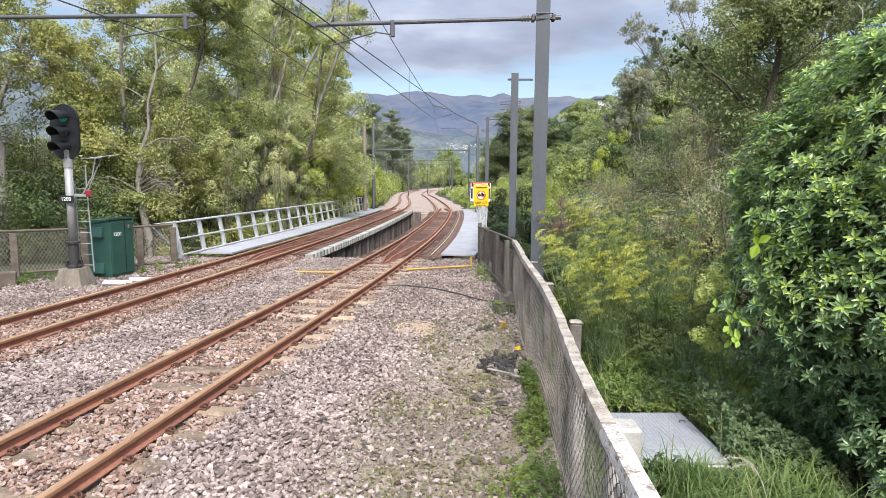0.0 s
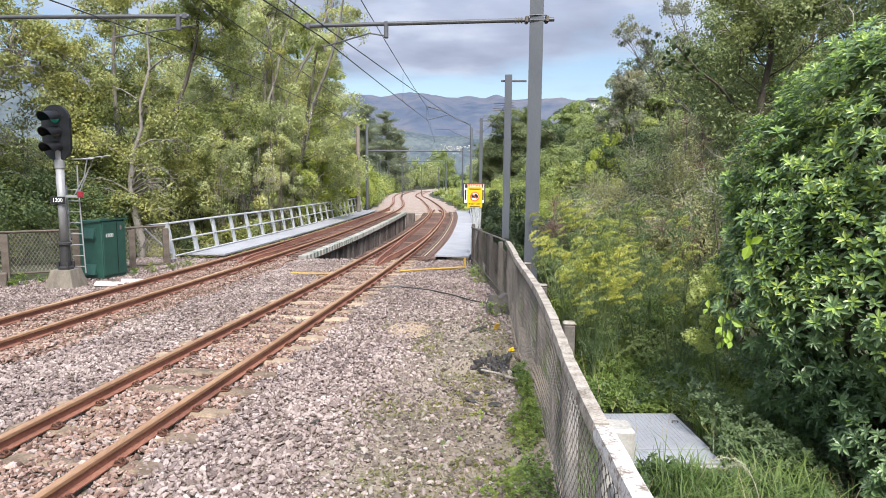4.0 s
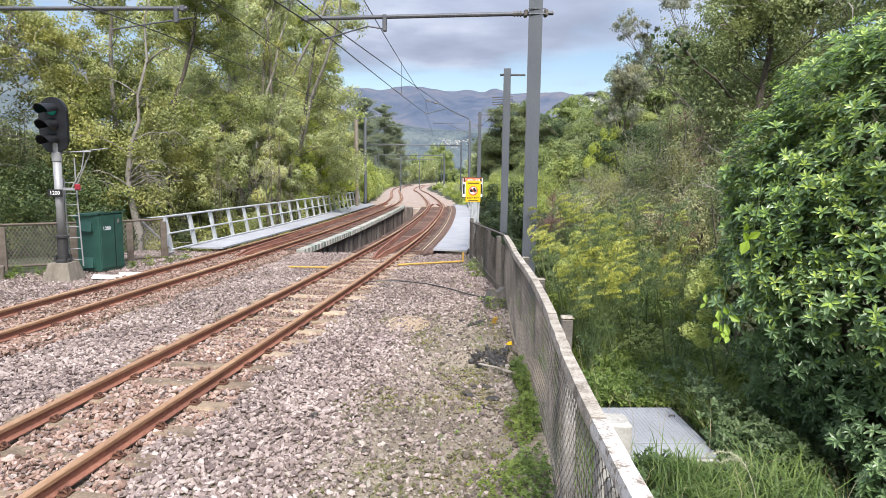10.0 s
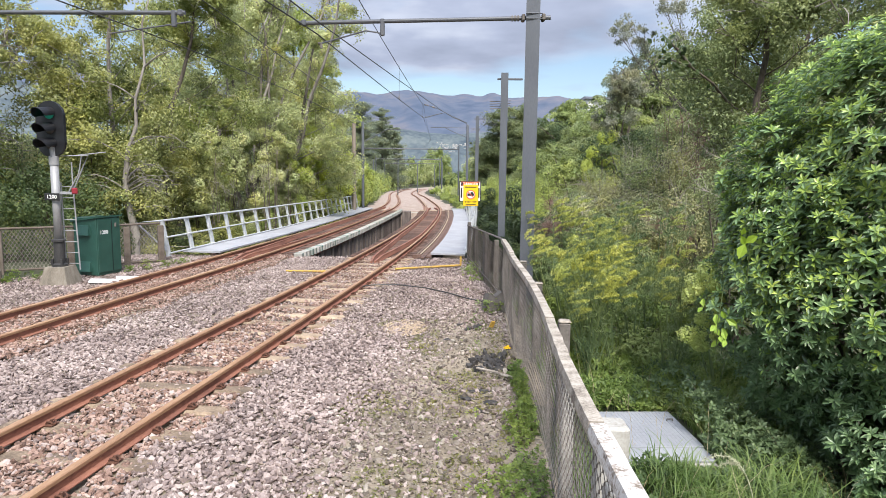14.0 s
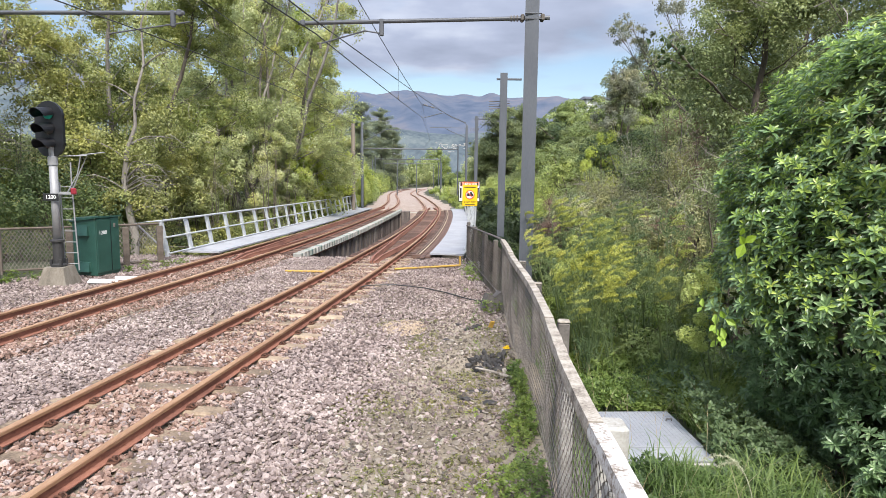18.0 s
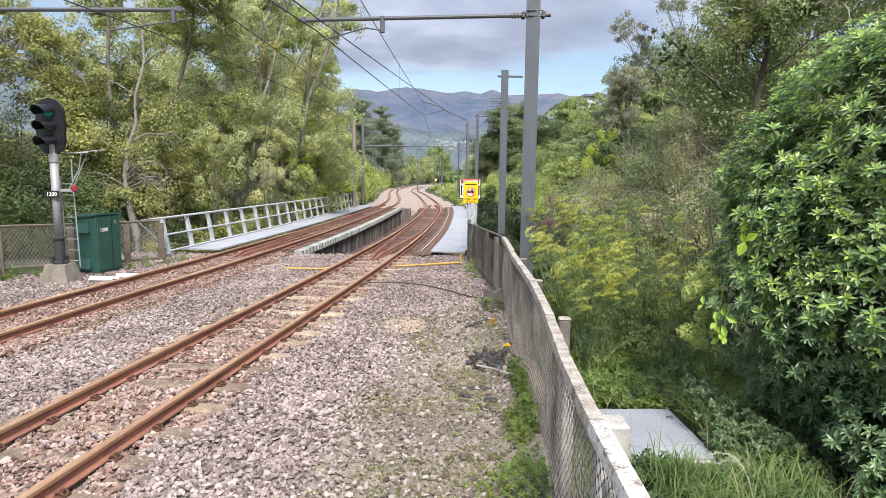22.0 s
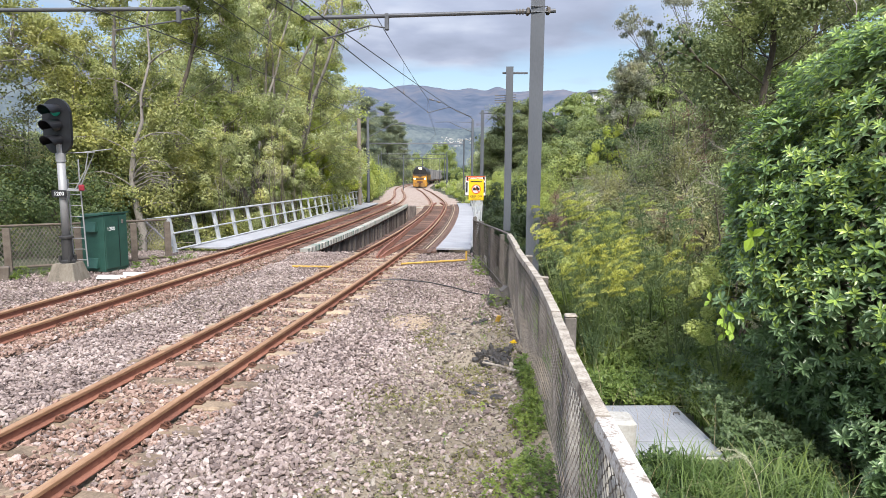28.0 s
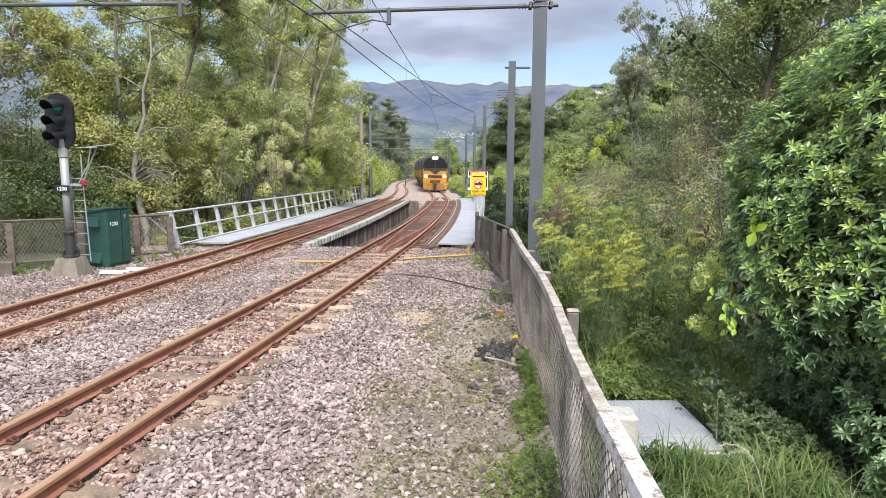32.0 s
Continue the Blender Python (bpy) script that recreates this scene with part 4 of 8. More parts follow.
def boundary_fence():
    t = thing("chain_link_fence", "old chain-link fence with a lichen-white concrete cap", "fence")
    wav = [(float(fence_x(y)) + 0.012 * math.sin(y * 1.3), y) for y in np.arange(-1.0, 12.3, 0.35)]
    # coping pieces end to end, each a little out of line
    rng = random.Random(2)
    joints = [-1.0, 0.75, 3.15, 5.55, 7.95, 10.2, 12.25]
    for k, (y0, y1) in enumerate(zip(joints[:-1], joints[1:])):
        w = 0.05 if k < 2 else 0.046
        prof = [(-w, 0), (w, 0), (w * 1.04, 0.03), (w * 0.85, 0.078), (-w * 0.85, 0.078), (-w * 1.04, 0.03)]
        fr = []
        lift = rng.uniform(-0.008, 0.008)
        for i in range(15):
            y = y0 + 0.008 + (y1 - y0 - 0.016) * i / 14
            o = Vector((float(fence_x(y)) + 0.035 * (1 - float(smooth(1.6, 4.6, y))) + rng.uniform(-0.005, 0.005), y, 1.055 + lift + rng.uniform(-0.004, 0.004)))
            fr.append((o, Vector((1, -0.03, 0)), Vector((0, 0, 1))))
        part("coping", Mb().sweep(prof, fr), WHITECAP if k < 2 else CAP, t, "whitewashed concrete coping with brown stains" if k < 2 else "lichen-stained concrete coping")
    post = Mb().box((0, 0, 0.45), (0.12, 0.12, 1.3), bevel=0.012).mesh("post", DARKPOST)
    cap = Mb().box((0.004, 0, 1.112), (0.128, 0.126, 0.03), bevel=0.014).mesh("post_cap", CAP)
    for y in (-0.6, 1.6, 6.5, 8.8, 11.0):
        p = part("post", post, None, t, "dark weathered post behind the netting", m=pose(float(fence_x(y)) + 0.26, y, -0.24, 0, 0, -3))
        part("post_cap", cap, None, p, "pale mossy post top")
    part("netting", hex_netting(np.array(wav), -0.2, 1.07, 0.045, 0.043, 0.0025), WIRE, t, "rusty grey chain-link netting")
    for y in (2.9, 4.55):
        part("post", Mb().box((0, 0, 0.5), (0.09, 0.13, 1.25), bevel=0.012), WHITEPOST, t, "pale concrete post behind the netting", m=pose(float(fence_x(y)) + 0.06, y, -0.22, 0, 0, -3))
    part("bottom_wire", Mb().tube([(x, y, -0.1) for x, y in wav], 0.006, 5), WIRE, t)
    return t


boundary_fence()


def end_fence():
    """The lower stretch that turns in towards the walkway."""
    t = thing("chain_link_fence", "low chain-link fence stretch with dark posts", "fence")
    path = np.array([(1.18, 12.3), (1.1, 13.6), (0.98, 15.2), (0.84, 17.0), (0.72, 18.6)])
    for k, (x, y) in enumerate(path):
        wide = 0.3 if k in (2,) else 0.11
        part("post", Mb().box((0, 0, 0.5), (0.1, wide, 1.2), bevel=0.012), DARKPOST, t, "dark weathered post", m=pose(x + 0.05, y, -0.12, 0, 0, 5))
    part("netting", chain_link(path, -0.2, 0.92, 0.075, 0.0035), WIRE, t)
    part("top_bar", Mb().tube([(x, y, 1.12 - 0.24 * (y - 12.3) / 6.3) for x, y in path], 0.022, 8), DARKPOST, t)
    part("bottom_bar", Mb().tube([(x, y, -0.02) for x, y in path], 0.014, 6), WIRE, t)
    return t


end_fence()
blk = Mb()
blk.add([(-0.19, -0.2, 0), (0.2, -0.2, 0), (0.2, 0.2, 0), (-0.2, 0.2, 0), (-0.15, -0.16, 0.2), (0.19, -0.14, 0.24), (0.17, 0.16, 0.24), (-0.16, 0.15, 0.2), (-0.10, -0.12, 0.37), (0.02, -0.13, 0.31), (0.04, 0.13, 0.29), (-0.11, 0.12, 0.35), (0.16, -0.11, 0.40), (0.15, 0.13, 0.38)], [(3, 2, 1, 0), (0, 1, 5, 4), (1, 2, 6, 5), (2, 3, 7, 6), (3, 0, 4, 7), (4, 5, 12, 9), (4, 9, 8), (6, 7, 10, 13), (7, 11, 10), (7, 4, 8, 11), (5, 6, 13, 12), (8, 9, 10, 11), (9, 12, 13, 10)])
solid("footing", blk, DARKPOST, "rough broken concrete footing beside the fence", "footing", m=pose(0.96, 11.9, -0.22, 0, 0, 12))


def far_side_fence():
    """Netting and brown posts behind the signal and the cabinet."""
    t = thing("chain_link_fence", "rusty chain-link fence with brown posts behind the cabinet", "fence")
    path = np.array([(-14.6, 13.4), (-12.4, 14.6), (-10.9, 15.4), (-9.6, 16.2), (-8.55, 17.0), (-7.9, 17.6)])
    for x, y in path[1:]:
        part("post", Mb().box((0, 0, 0.44), (0.16, 0.14, 1.24), bevel=0.01), BROWNPOST, t, "rust-brown post", m=pose(x, y, -0.2, 0, 0, 30))
    part("netting", chain_link(path, -0.15, 0.91, 0.085, 0.0055), PALEWIRE, t, "pale weathered chain-link netting")
    part("top_bar", Mb().tube([(x, y, 0.92) for x, y in path], 0.028, 8), BROWNPOST, t)
    part("bottom_bar", Mb().tube([(x, y, -0.12) for x, y in path], 0.03, 8), BROWNPOST, t)
    return t


far_side_fence()
wallb = Mb().box((0, 0, 0), (2.6, 0.25, 0.4), bevel=0.02)
solid("low_wall", wallb, BROWNPOST, "low rusty brown retaining edge", "wall", m=pose(-11.2, 13.6, -0.1, 0, 0, 30))


# ---- overhead line masts ----
def mast(x, y, h, r, label, mat=POLE, base=None, taper=0.92, turn=0, section="round"):
    """A round pole, or a broad-flange steel column seen on its web."""
    t = thing("overhead_mast", label, "mast", pose(x, y, 0), group="overhead line masts")
    b = float(ground_z(x, y)) - 0.2 if base is None else base
    if section == "round":
        part("shaft", Mb().lathe([(r, b), (r, b + 1), (r * taper, h - 0.05), (r * taper * 0.8, h)], 18), mat, t, smooth=True)
    else:
        f, g, k = r, r * 0.8, 0.018
        prof = [(-f, -g), (-f + k, -g), (-f + k, -0.02), (f - k, -0.02), (f - k, -g), (f, -g), (f, g), (f - k, g), (f - k, 0.02), (-f + k, 0.02), (-f + k, g), (-f, g)]
        part("shaft", Mb().sweep(prof, [(Vector((0, 0, b)), Vector((1, 0, 0)), Vector((0, 1, 0))), (Vector((0, 0, h)), Vector((1, 0, 0)), Vector((0, 1, 0)))]), mat, t, m=pose(0, 0, 0, 0, 0, turn))
    return t


def arm(t, x, y, z, x2, y2, z2, drop, reach, stub=0.35):
    """A bracket pipe with a drop and a registration arm; in the mast's space."""
    d = Vector((x2 - x, y2 - y, z2 - z))
    u = d.normalized()
    part("bracket_pipe", Mb().tube([Vector((x, y, z)) - u * stub, Vector((x2, y2, z2))], 0.042, 10), BEAMPAINT, t, "grey bracket pipe")
    for k in (-0.05, 0.05):
        part("strap", Mb().tube([(x - 0.17, y - 0.18, z + k), (x + 0.17, y - 0.18, z + k)], 0.012, 6), BEAMPAINT, t, "steel strap round the mast")
    for k in (-0.2, 0.2):
        part("clamp", Mb().box((x + u.x * k, y + u.y * k, z + u.z * k), (0.07, 0.2, 0.13), bevel=0.015), DARKPOST, t)
    for k in (0.3, 0.36, 0.42):
        c = Vector((x, y, z)) + u * k
        part("insulator_disc", Mb().tube([c - u * 0.014, c + u * 0.014], 0.06, 10), DARKPOST, t)
    p = Vector((x, y, z)) + u * drop
    part("drop_bracket", Mb().box((p.x, p.y, p.z - 0.12), (0.09, 0.09, 0.34), bevel=0.015), BEAMPAINT, t)
    q = p - Vector((0, 0, 0.24))
    s = p + u * reach - Vector((0, 0, 0.42))
    part("registration_arm", Mb().tube([q, q + u * 0.35 + Vector((0, 0, 0.06)), s], 0.017, 8), BEAMPAINT, t)
    part("insulator", Mb().tube([s + u * 0.06, s, s - Vector((0, 0, 0.1))], 0.03, 8), DARKPOST, t)
    e = Vector((x2, y2, z2)) - u * 0.1
    part("end_cap", Mb().box((e.x, e.y, e.z), (0.1, 0.12, 0.13), bevel=0.02), BEAMPAINT, t)
    return t


main_mast = mast(1.76, 13.2, 8.2, 0.172, "tall grey steel overhead-line mast behind the fence", section="flanged", turn=82)
arm(main_mast, 0, 0, 5.52, -4.82, 0.5, 5.48, 3.08, 1.3)
side_mast = mast(-13.5, 13.6, 7.5, 0.165, "grey overhead-line mast beyond the signal", section="flanged")
arm(side_mast, 0, 0, 5.56, 8.1, 0.0, 5.64, 7.86, -1.35)


def feeder_mast(x, y, h, r, bars, label):
    t = mast(x, y, h, r * 1.2, label, section="flanged", turn=85)
    part("crossarm", Mb().box((0.17, 0, h - 0.18), (0.8, 0.06, 0.06), bevel=0.01), BEAMPAINT, t)
    for k in range(bars):
        z = h - 0.88 - 0.075 * k
        part("insulator", Mb().tube([(-0.46, 0, z), (0.2, 0, z + 0.03)], 0.014, 6), DARKPOST, t)
    return t


feeder_mast(1.89, 20.5, 5.55, 0.118, 4, "grey mast with short crossarm and insulators")
feeder_mast(2.36, 46, 6.45, 0.12, 3, "slim grey mast beside the bridge end")
m4 = mast(1.66, 46, 5.85, 0.095, "slim grey mast carrying a curved bracket")
part("bracket_pipe", Mb().tube([(0, 0, 5.82), (-0.15, 0, 6.0), (-1.1, 0.1, 6.4), (-1.62, 0.1, 6.7), (-2.15, 0.1, 6.58), (-3.1, 0.1, 6.32)], 0.03, 8), BEAMPAINT, m4)
part("bracket_pipe", Mb().tube([(0, 0, 4.95), (-1.1, 0.1, 5.38), (-1.65, 0.1, 5.66), (-2.65, 0.1, 5.64)], 0.025, 8), BEAMPAINT, m4)
part("stay_tube", Mb().tube([(0, 0, 5.62), (-1.65, 0.1, 5.66)], 0.016, 6), BEAMPAINT, m4)
m5 = mast(-6.35, 50, 6.3, 0.115, "slim grey mast at the bridge end")
part("bracket_pipe", Mb().tube([(0, 0, 4.7), (1.9, 0.2, 5.75), (2.9, 0.2, 5.75)], 0.03, 8), BEAMPAINT, m5)
wood = mast(-6.55, 46.5, 5.9, 0.15, "old brown wooden pole at the railing's end", WOODPOLE)


def portal(y, xa, xb, z, label):
    t = thing("overhead_portal", label, "gantry", group="overhead line portals")
    for x in (xa, xb):
        part("post", Mb().tube([(x, y, float(ground_z(x, y)) - 0.3), (x, y, z + 0.4)], 0.075, 8), POLE, t)
    part("beam", Mb().tube([(xa, y, z), (xb, y, z)], 0.06, 8), BEAMPAINT, t)
    for x in (float(left_x(y)), float(right_x(y))):
        part("drop_bracket", Mb().tube([(x + 0.9, y, z), (x + 0.9, y, z - 0.7), (x, y, z - 0.5)], 0.03, 6), BEAMPAINT, t)
    return t


portal(70, -9.0, 1.6, 5.0, "slim grey overhead-line portal across the tracks")
portal(105, -11.2, -0.4, 4.6, "distant grey overhead-line portal")
portal(140, -13.0, -1.0, 4.4, "far grey overhead-line portal")
for x, y in ((-7.2, 100), (-10.5, 95), (-5.2, 125), (-0.3, 115), (-2.2, 150)):
    mast(x, y, 4.3, 0.075, "distant slim grey mast beside the track")


def overhead_wire(track, label, side, spans, z_con, z_mes):
    t = thing("overhead_wire", label, "overhead wire", group="overhead wires")
    con, mes = [], []
    for a, b in zip(spans[:-1], spans[1:]):
        for i in range(9):
            k = i / 9
            y = a + (b - a) * k
            sag = 4 * k * (1 - k)
            con.append(on_track(track, y, side, z_con - 0.08 * sag))
            mes.append(on_track(track, y, side, z_mes - 0.75 * sag))
    part("contact_wire", Mb().tube(con, 0.013, 5), CABLE, t)
    part("messenger_wire", Mb().tube(mes, 0.013, 5), CABLE, t)
    for i in range(3, len(con), 4):
        part("dropper", Mb().tube([con[i], mes[i]], 0.004, 4), CABLE, t)
    return t


overhead_wire(left_x, "contact and messenger wires above the far track", 0.0, [-20, 13.8, 50, 70, 105, 140], 5.3, 6.8)
right_wires = thing("overhead_wire", "contact and messenger wires above the near track", "overhead wire", group="overhead wires")
for nm, run, sag in (("contact_wire", [(-5.4, -6, 5.35), (-2.69, 13.65, 5.26), (-1.5, 46, 6.32), (-1.45, 70, 6.0), (-4.6, 105, 5.0), (-5.9, 140, 4.6)], 0.04),
                     ("messenger_wire", [(-5.4, -6, 7.9), (-2.69, 13.65, 7.42), (-1.52, 46, 7.18), (-1.6, 75, 6.3), (-4.6, 105, 5.7), (-5.9, 140, 5.3)], 0.12),
                     ("anchor_wire", [(-5.0, -6, 5.6), (-2.58, 13.6, 5.44), (0.0, 45.9, 6.70), (1.6, 46, 6.0)], 0.02)):
    pts = []
    for a, b in zip(run[:-1], run[1:]):
        pts += [Vector(a).lerp(Vector(b), i / 6) - Vector((0, 0, sag * 4 * (i / 6) * (1 - i / 6))) for i in range(6)]
    pts.append(Vector(run[-1]))
    part(nm, Mb().tube(pts, [0.014 if p.y < 50 else 0.007 for p in pts], 5), CABLE, right_wires)
for a, b in (((-2.09, 29.6, 5.80), (-2.09, 29.6, 7.22)), ((-1.52, 45, 6.26), (-1.52, 45, 7.24))):
    part("dropper", Mb().tube([a, b], 0.007, 4), CABLE, right_wires)
    part("dropper_clip", Mb().box(a, (0.05, 0.1, 0.14), bevel=0.01), DARKPOST, right_wires)
# a strut with rod insulators ties the wires to the bracket
part("strut", Mb().tube([(-1.48, 46, 7.25), (-0.6, 46, 7.0), (-0.06, 45.95, 6.74)], 0.018, 6), CABLE, right_wires)
for k in (0.12, 0.3, 0.72, 0.86):
    c = Vector((-1.48, 46, 7.25)).lerp(Vector((-0.6, 46, 7.0)), k)
    part("insulator", Mb().tube([c - Vector((0.06, 0, -0.016)), c + Vector((0.06, 0, -0.016))], 0.06, 8), DARKPOST, right_wires)
for a, b, sag in (((1.89, 20.5, 4.75), (2.36, 46, 5.5), 0.2),):
    pts = [Vector(a).lerp(Vector(b), i / 8) - Vector((0, 0, sag * 4 * (i / 8) * (1 - i / 8))) for i in range(9)]
    solid("feeder_cable", Mb().tube(pts, 0.008, 5), CABLE, "thin dark feeder cable between masts", "cable")


# ---- signal ----
def signal():
    t = thing("railway_signal", "three-lamp black railway signal on an aluminium post", "railway signal", pose(-8.62, 14.1, -0.2))
    f = Mb()
    f.add([(-0.32, -0.32, 0), (0.32, -0.32, 0), (0.32, 0.32, 0), (-0.32, 0.32, 0), (-0.22, -0.22, 0.42), (0.22, -0.22, 0.42), (0.22, 0.22, 0.42), (-0.22, 0.22, 0.42)], [(3, 2, 1, 0), (4, 5, 6, 7), (0, 1, 5, 4), (1, 2, 6, 5), (2, 3, 7, 6), (3, 0, 4, 7)])
    part("concrete_base", f, STAINED, t, "tapered stained concrete base")
    part("post_shoe", Mb().lathe([(0.16, 0.42), (0.16, 0.47), (0.11, 0.5), (0.11, 0.98), (0.145, 0.98), (0.145, 1.02), (0.1, 1.04)], 14), CABLE, t, smooth=False)
    for k in range(4):
        a = math.pi / 4 + k * math.pi / 2
        part("gusset", Mb().box((0.15 * math.cos(a), 0.15 * math.sin(a), 0.52), (0.05, 0.05, 0.14)), CABLE, t)
    part("post", Mb().lathe([(0.085, 1.0), (0.085, 2.75)], 20), MAST, t, smooth=True)
    part("collar", Mb().lathe([(0.1, 2.68), (0.1, 2.86), (0.07, 2.88), (0.07, 3.2)], 20), MAST, t, "pale steel collar")
    # backboard: a rounded plate facing along the track
    w, h, n = 0.34, 0.61, 12
    rim = [(w * math.cos(a), (h - w) * (1 if math.sin(a) > 0 else -1) + w * math.sin(a)) for a in [2 * math.pi * (i + 0.5) / (2 * n) for i in range(2 * n)]]
    mb = Mb()
    mb.v = [(a, -0.02, b) for a, b in rim] + [(a, 0.05, b) for a, b in rim]
    m = 2 * n
    mb.f = [tuple(range(m)), tuple(range(2 * m - 1, m - 1, -1))] + [(i, m + i, m + (i + 1) % m, (i + 1) % m) for i in range(m)]
    head = part("backboard", mb, BLACK, t, m=pose(-0.03, 0, 3.46, 0, 0, -8))
    part("housing", Mb().box((0, 0.11, 0), (0.30, 0.14, 1.05), bevel=0.04), BLACK, head)
    for k, z in enumerate((0.33, 0.0, -0.33)):
        v = Mb()
        n2 = 14
        rows = 5
        for j in range(rows):
            q = j / (rows - 1)
            for i in range(n2):
                a = math.radians(-8 + 205 * i / (n2 - 1))
                cut = 0.42 - 0.34 * max(0.0, -math.sin(a)) - 0.10 * (1 - abs(math.sin(a)))
                v.v.append((0.15 * math.cos(a), -0.02 - q * max(cut, 0.05), z + 0.15 * math.sin(a) - 0.05 * q))
        v.f = [(j * n2 + i, j * n2 + i + 1, j * n2 + n2 + i + 1, j * n2 + n2 + i) for j in range(rows - 1) for i in range(n2 - 1)]
        ob = part("hood", v, BLACK, head, "black sheet-metal hood")
        md = ob.modifiers.new("thickness", "SOLIDIFY")
        md.thickness = 0.008
        lens = Mb().lathe([(0.115, 0), (0.112, 0.02), (0.07, 0.045), (0.02, 0.052)], 16, pose(0, -0.02, z, 90, 0, 0))
        part("lens", lens, LENSES[k], head, LENS_LABELS[k], smooth=True)
    plate = part("number_plate", Mb().box((-0.01, -0.13, 1.98), (0.33, 0.02, 0.16), bevel=0.004), INK, t, "black plate with white numerals")
    lettering("1200", 0.115, WHITE, plate, pose(-0.01, -0.143, 1.98, 90, 0, 0))
    part("ladder_stile", Mb().tube([(0.0, 0.24, 0.3), (0.0, 0.2, 2.3)], 0.016, 6), MAST, t)
    part("ladder_stile", Mb().tube([(0.31, 0.24, 0.3), (0.27, 0.2, 2.3), (0.27, 0.2, 2.75)], 0.016, 6), MAST, t)
    for i in range(8):
        z = 0.45 + 0.25 * i
        part("ladder_rung", Mb().tube([(0.0, 0.23, z), (0.305 - 0.005 * i, 0.23, z)], 0.011, 6), MAST, t)
    part("platform_frame", Mb().tube([(0.05, 0.1, 2.88), (0.68, 0.15, 2.9), (0.5, 0.2, 2.6), (0.28, 0.2, 2.12)], 0.014, 6), MAST, t)
    part("platform_bar", Mb().tube([(0.4, 0.2, 2.9), (1.0, 0.3, 2.98)], 0.012, 6), MAST, t)
    part("brace", Mb().tube([(0.5, 0.2, 2.88), (0.42, 0.2, 2.5), (0.2, 0.15, 2.08), (0.05, 0.1, 2.08)], 0.013, 6), MAST, t)
    part("bracket", Mb().box((0.2, 0.05, 2.06), (0.5, 0.07, 0.05)), MAST, t)
    part("reflector", Mb().box((0.42, 0.0, 2.11), (0.13, 0.05, 0.14), bevel=0.02), RED, t, "red square reflector")
    return t


LENSES = [glow("green_lens", (0.01, 0.22, 0.16), 0.13), material("amber_lens", [(0.3, (0.06, 0.05, 0.045)), (0.7, (0.10, 0.09, 0.085))], 0.1, bump=0), material("red_lens", [(0.3, (0.05, 0.04, 0.045)), (0.7, (0.10, 0.08, 0.085))], 0.1, bump=0)]
LENS_LABELS = ["dim green glass lens", "dark amber glass lens", "dark red glass lens"]
signal()


def cabinet():
    t = thing("signal_cabinet", "dark green steel signalling cabinet on the ballast", "cabinet", pose(-8.52, 15.5, -0.2, 0, 0, -16))
    part("body", Mb().box((0, 0, 0.74), (0.68, 0.74, 1.40), bevel=0.012), GREEN, t)
    rf = Mb()
    rf.add([(-0.38, -0.41, 1.33), (0.38, -0.41, 1.44), (0.38, 0.41, 1.44), (-0.38, 0.41, 1.33), (-0.38, -0.41, 1.37), (0.38, -0.41, 1.48), (0.38, 0.41, 1.48), (-0.38, 0.41, 1.37)], [(3, 2, 1, 0), (4, 5, 6, 7), (0, 1, 5, 4), (1, 2, 6, 5), (2, 3, 7, 6), (3, 0, 4, 7)])
    part("roof", rf, GREEN, t, "sloping overhanging roof sheet")
    part("plinth", Mb().box((0, 0, 0.0), (0.62, 0.66, 0.1)), DARKRUST, t, "rusty plinth")
    d = part("door", Mb().box((0.352, 0.0, 0.76), (0.025, 0.70, 1.30), bevel=0.008), GREEN, t)
    part("handle", Mb().box((0.372, 0.20, 1.24), (0.03, 0.05, 0.1), bevel=0.01), DARKPOST, d)
    part("seam", Mb().box((0.366, 0.08, 0.76), (0.008, 0.014, 1.26)), BLACK, d)
    for z in (1.14, 0.26):
        cowl = Mb().add([(-0.17, -0.372, z - 0.12), (0.17, -0.372, z - 0.12), (0.17, -0.372, z + 0.12), (-0.17, -0.372, z + 0.12), (-0.17, -0.46, z - 0.12), (0.17, -0.46, z - 0.12), (0.15, -0.40, z + 0.11), (-0.15, -0.40, z + 0.11)], [(0, 1, 2, 3), (4, 7, 6, 5), (0, 4, 5, 1), (3, 2, 6, 7), (0, 3, 7, 4), (1, 5, 6, 2)])
        part("vent_cowl", cowl, GREEN, t, "sheet-metal vent cowl")
    lettering("1200", 0.125, WHITE, d, pose(0.367, -0.16, 1.08, 90, 0, 90))
    return t


cabinet()
for x, y, z, w, turn in ((-7.72, 14.25, -0.135, 0.62, 22), (-7.28, 14.62, -0.125, 0.66, 28)):
    solid("cover_slab", Mb().box((0, 0, 0), (w, 0.36, 0.035), bevel=0.008), WHITE, "white slab lying on the ballast beside the cabinet", "slab", m=pose(x, y, z, 2, 4, turn))
rack = thing("slab_rack", "low dark metal rack under the white slabs", "rack", pose(-7.45, 14.42, -0.19, 0, 0, 26))
for k in range(6):
    part("bar", Mb().box((-0.55 + 0.24 * k, -0.02, 0.012), (0.05, 0.52, 0.03), bevel=0.004), DARKPOST, rack)


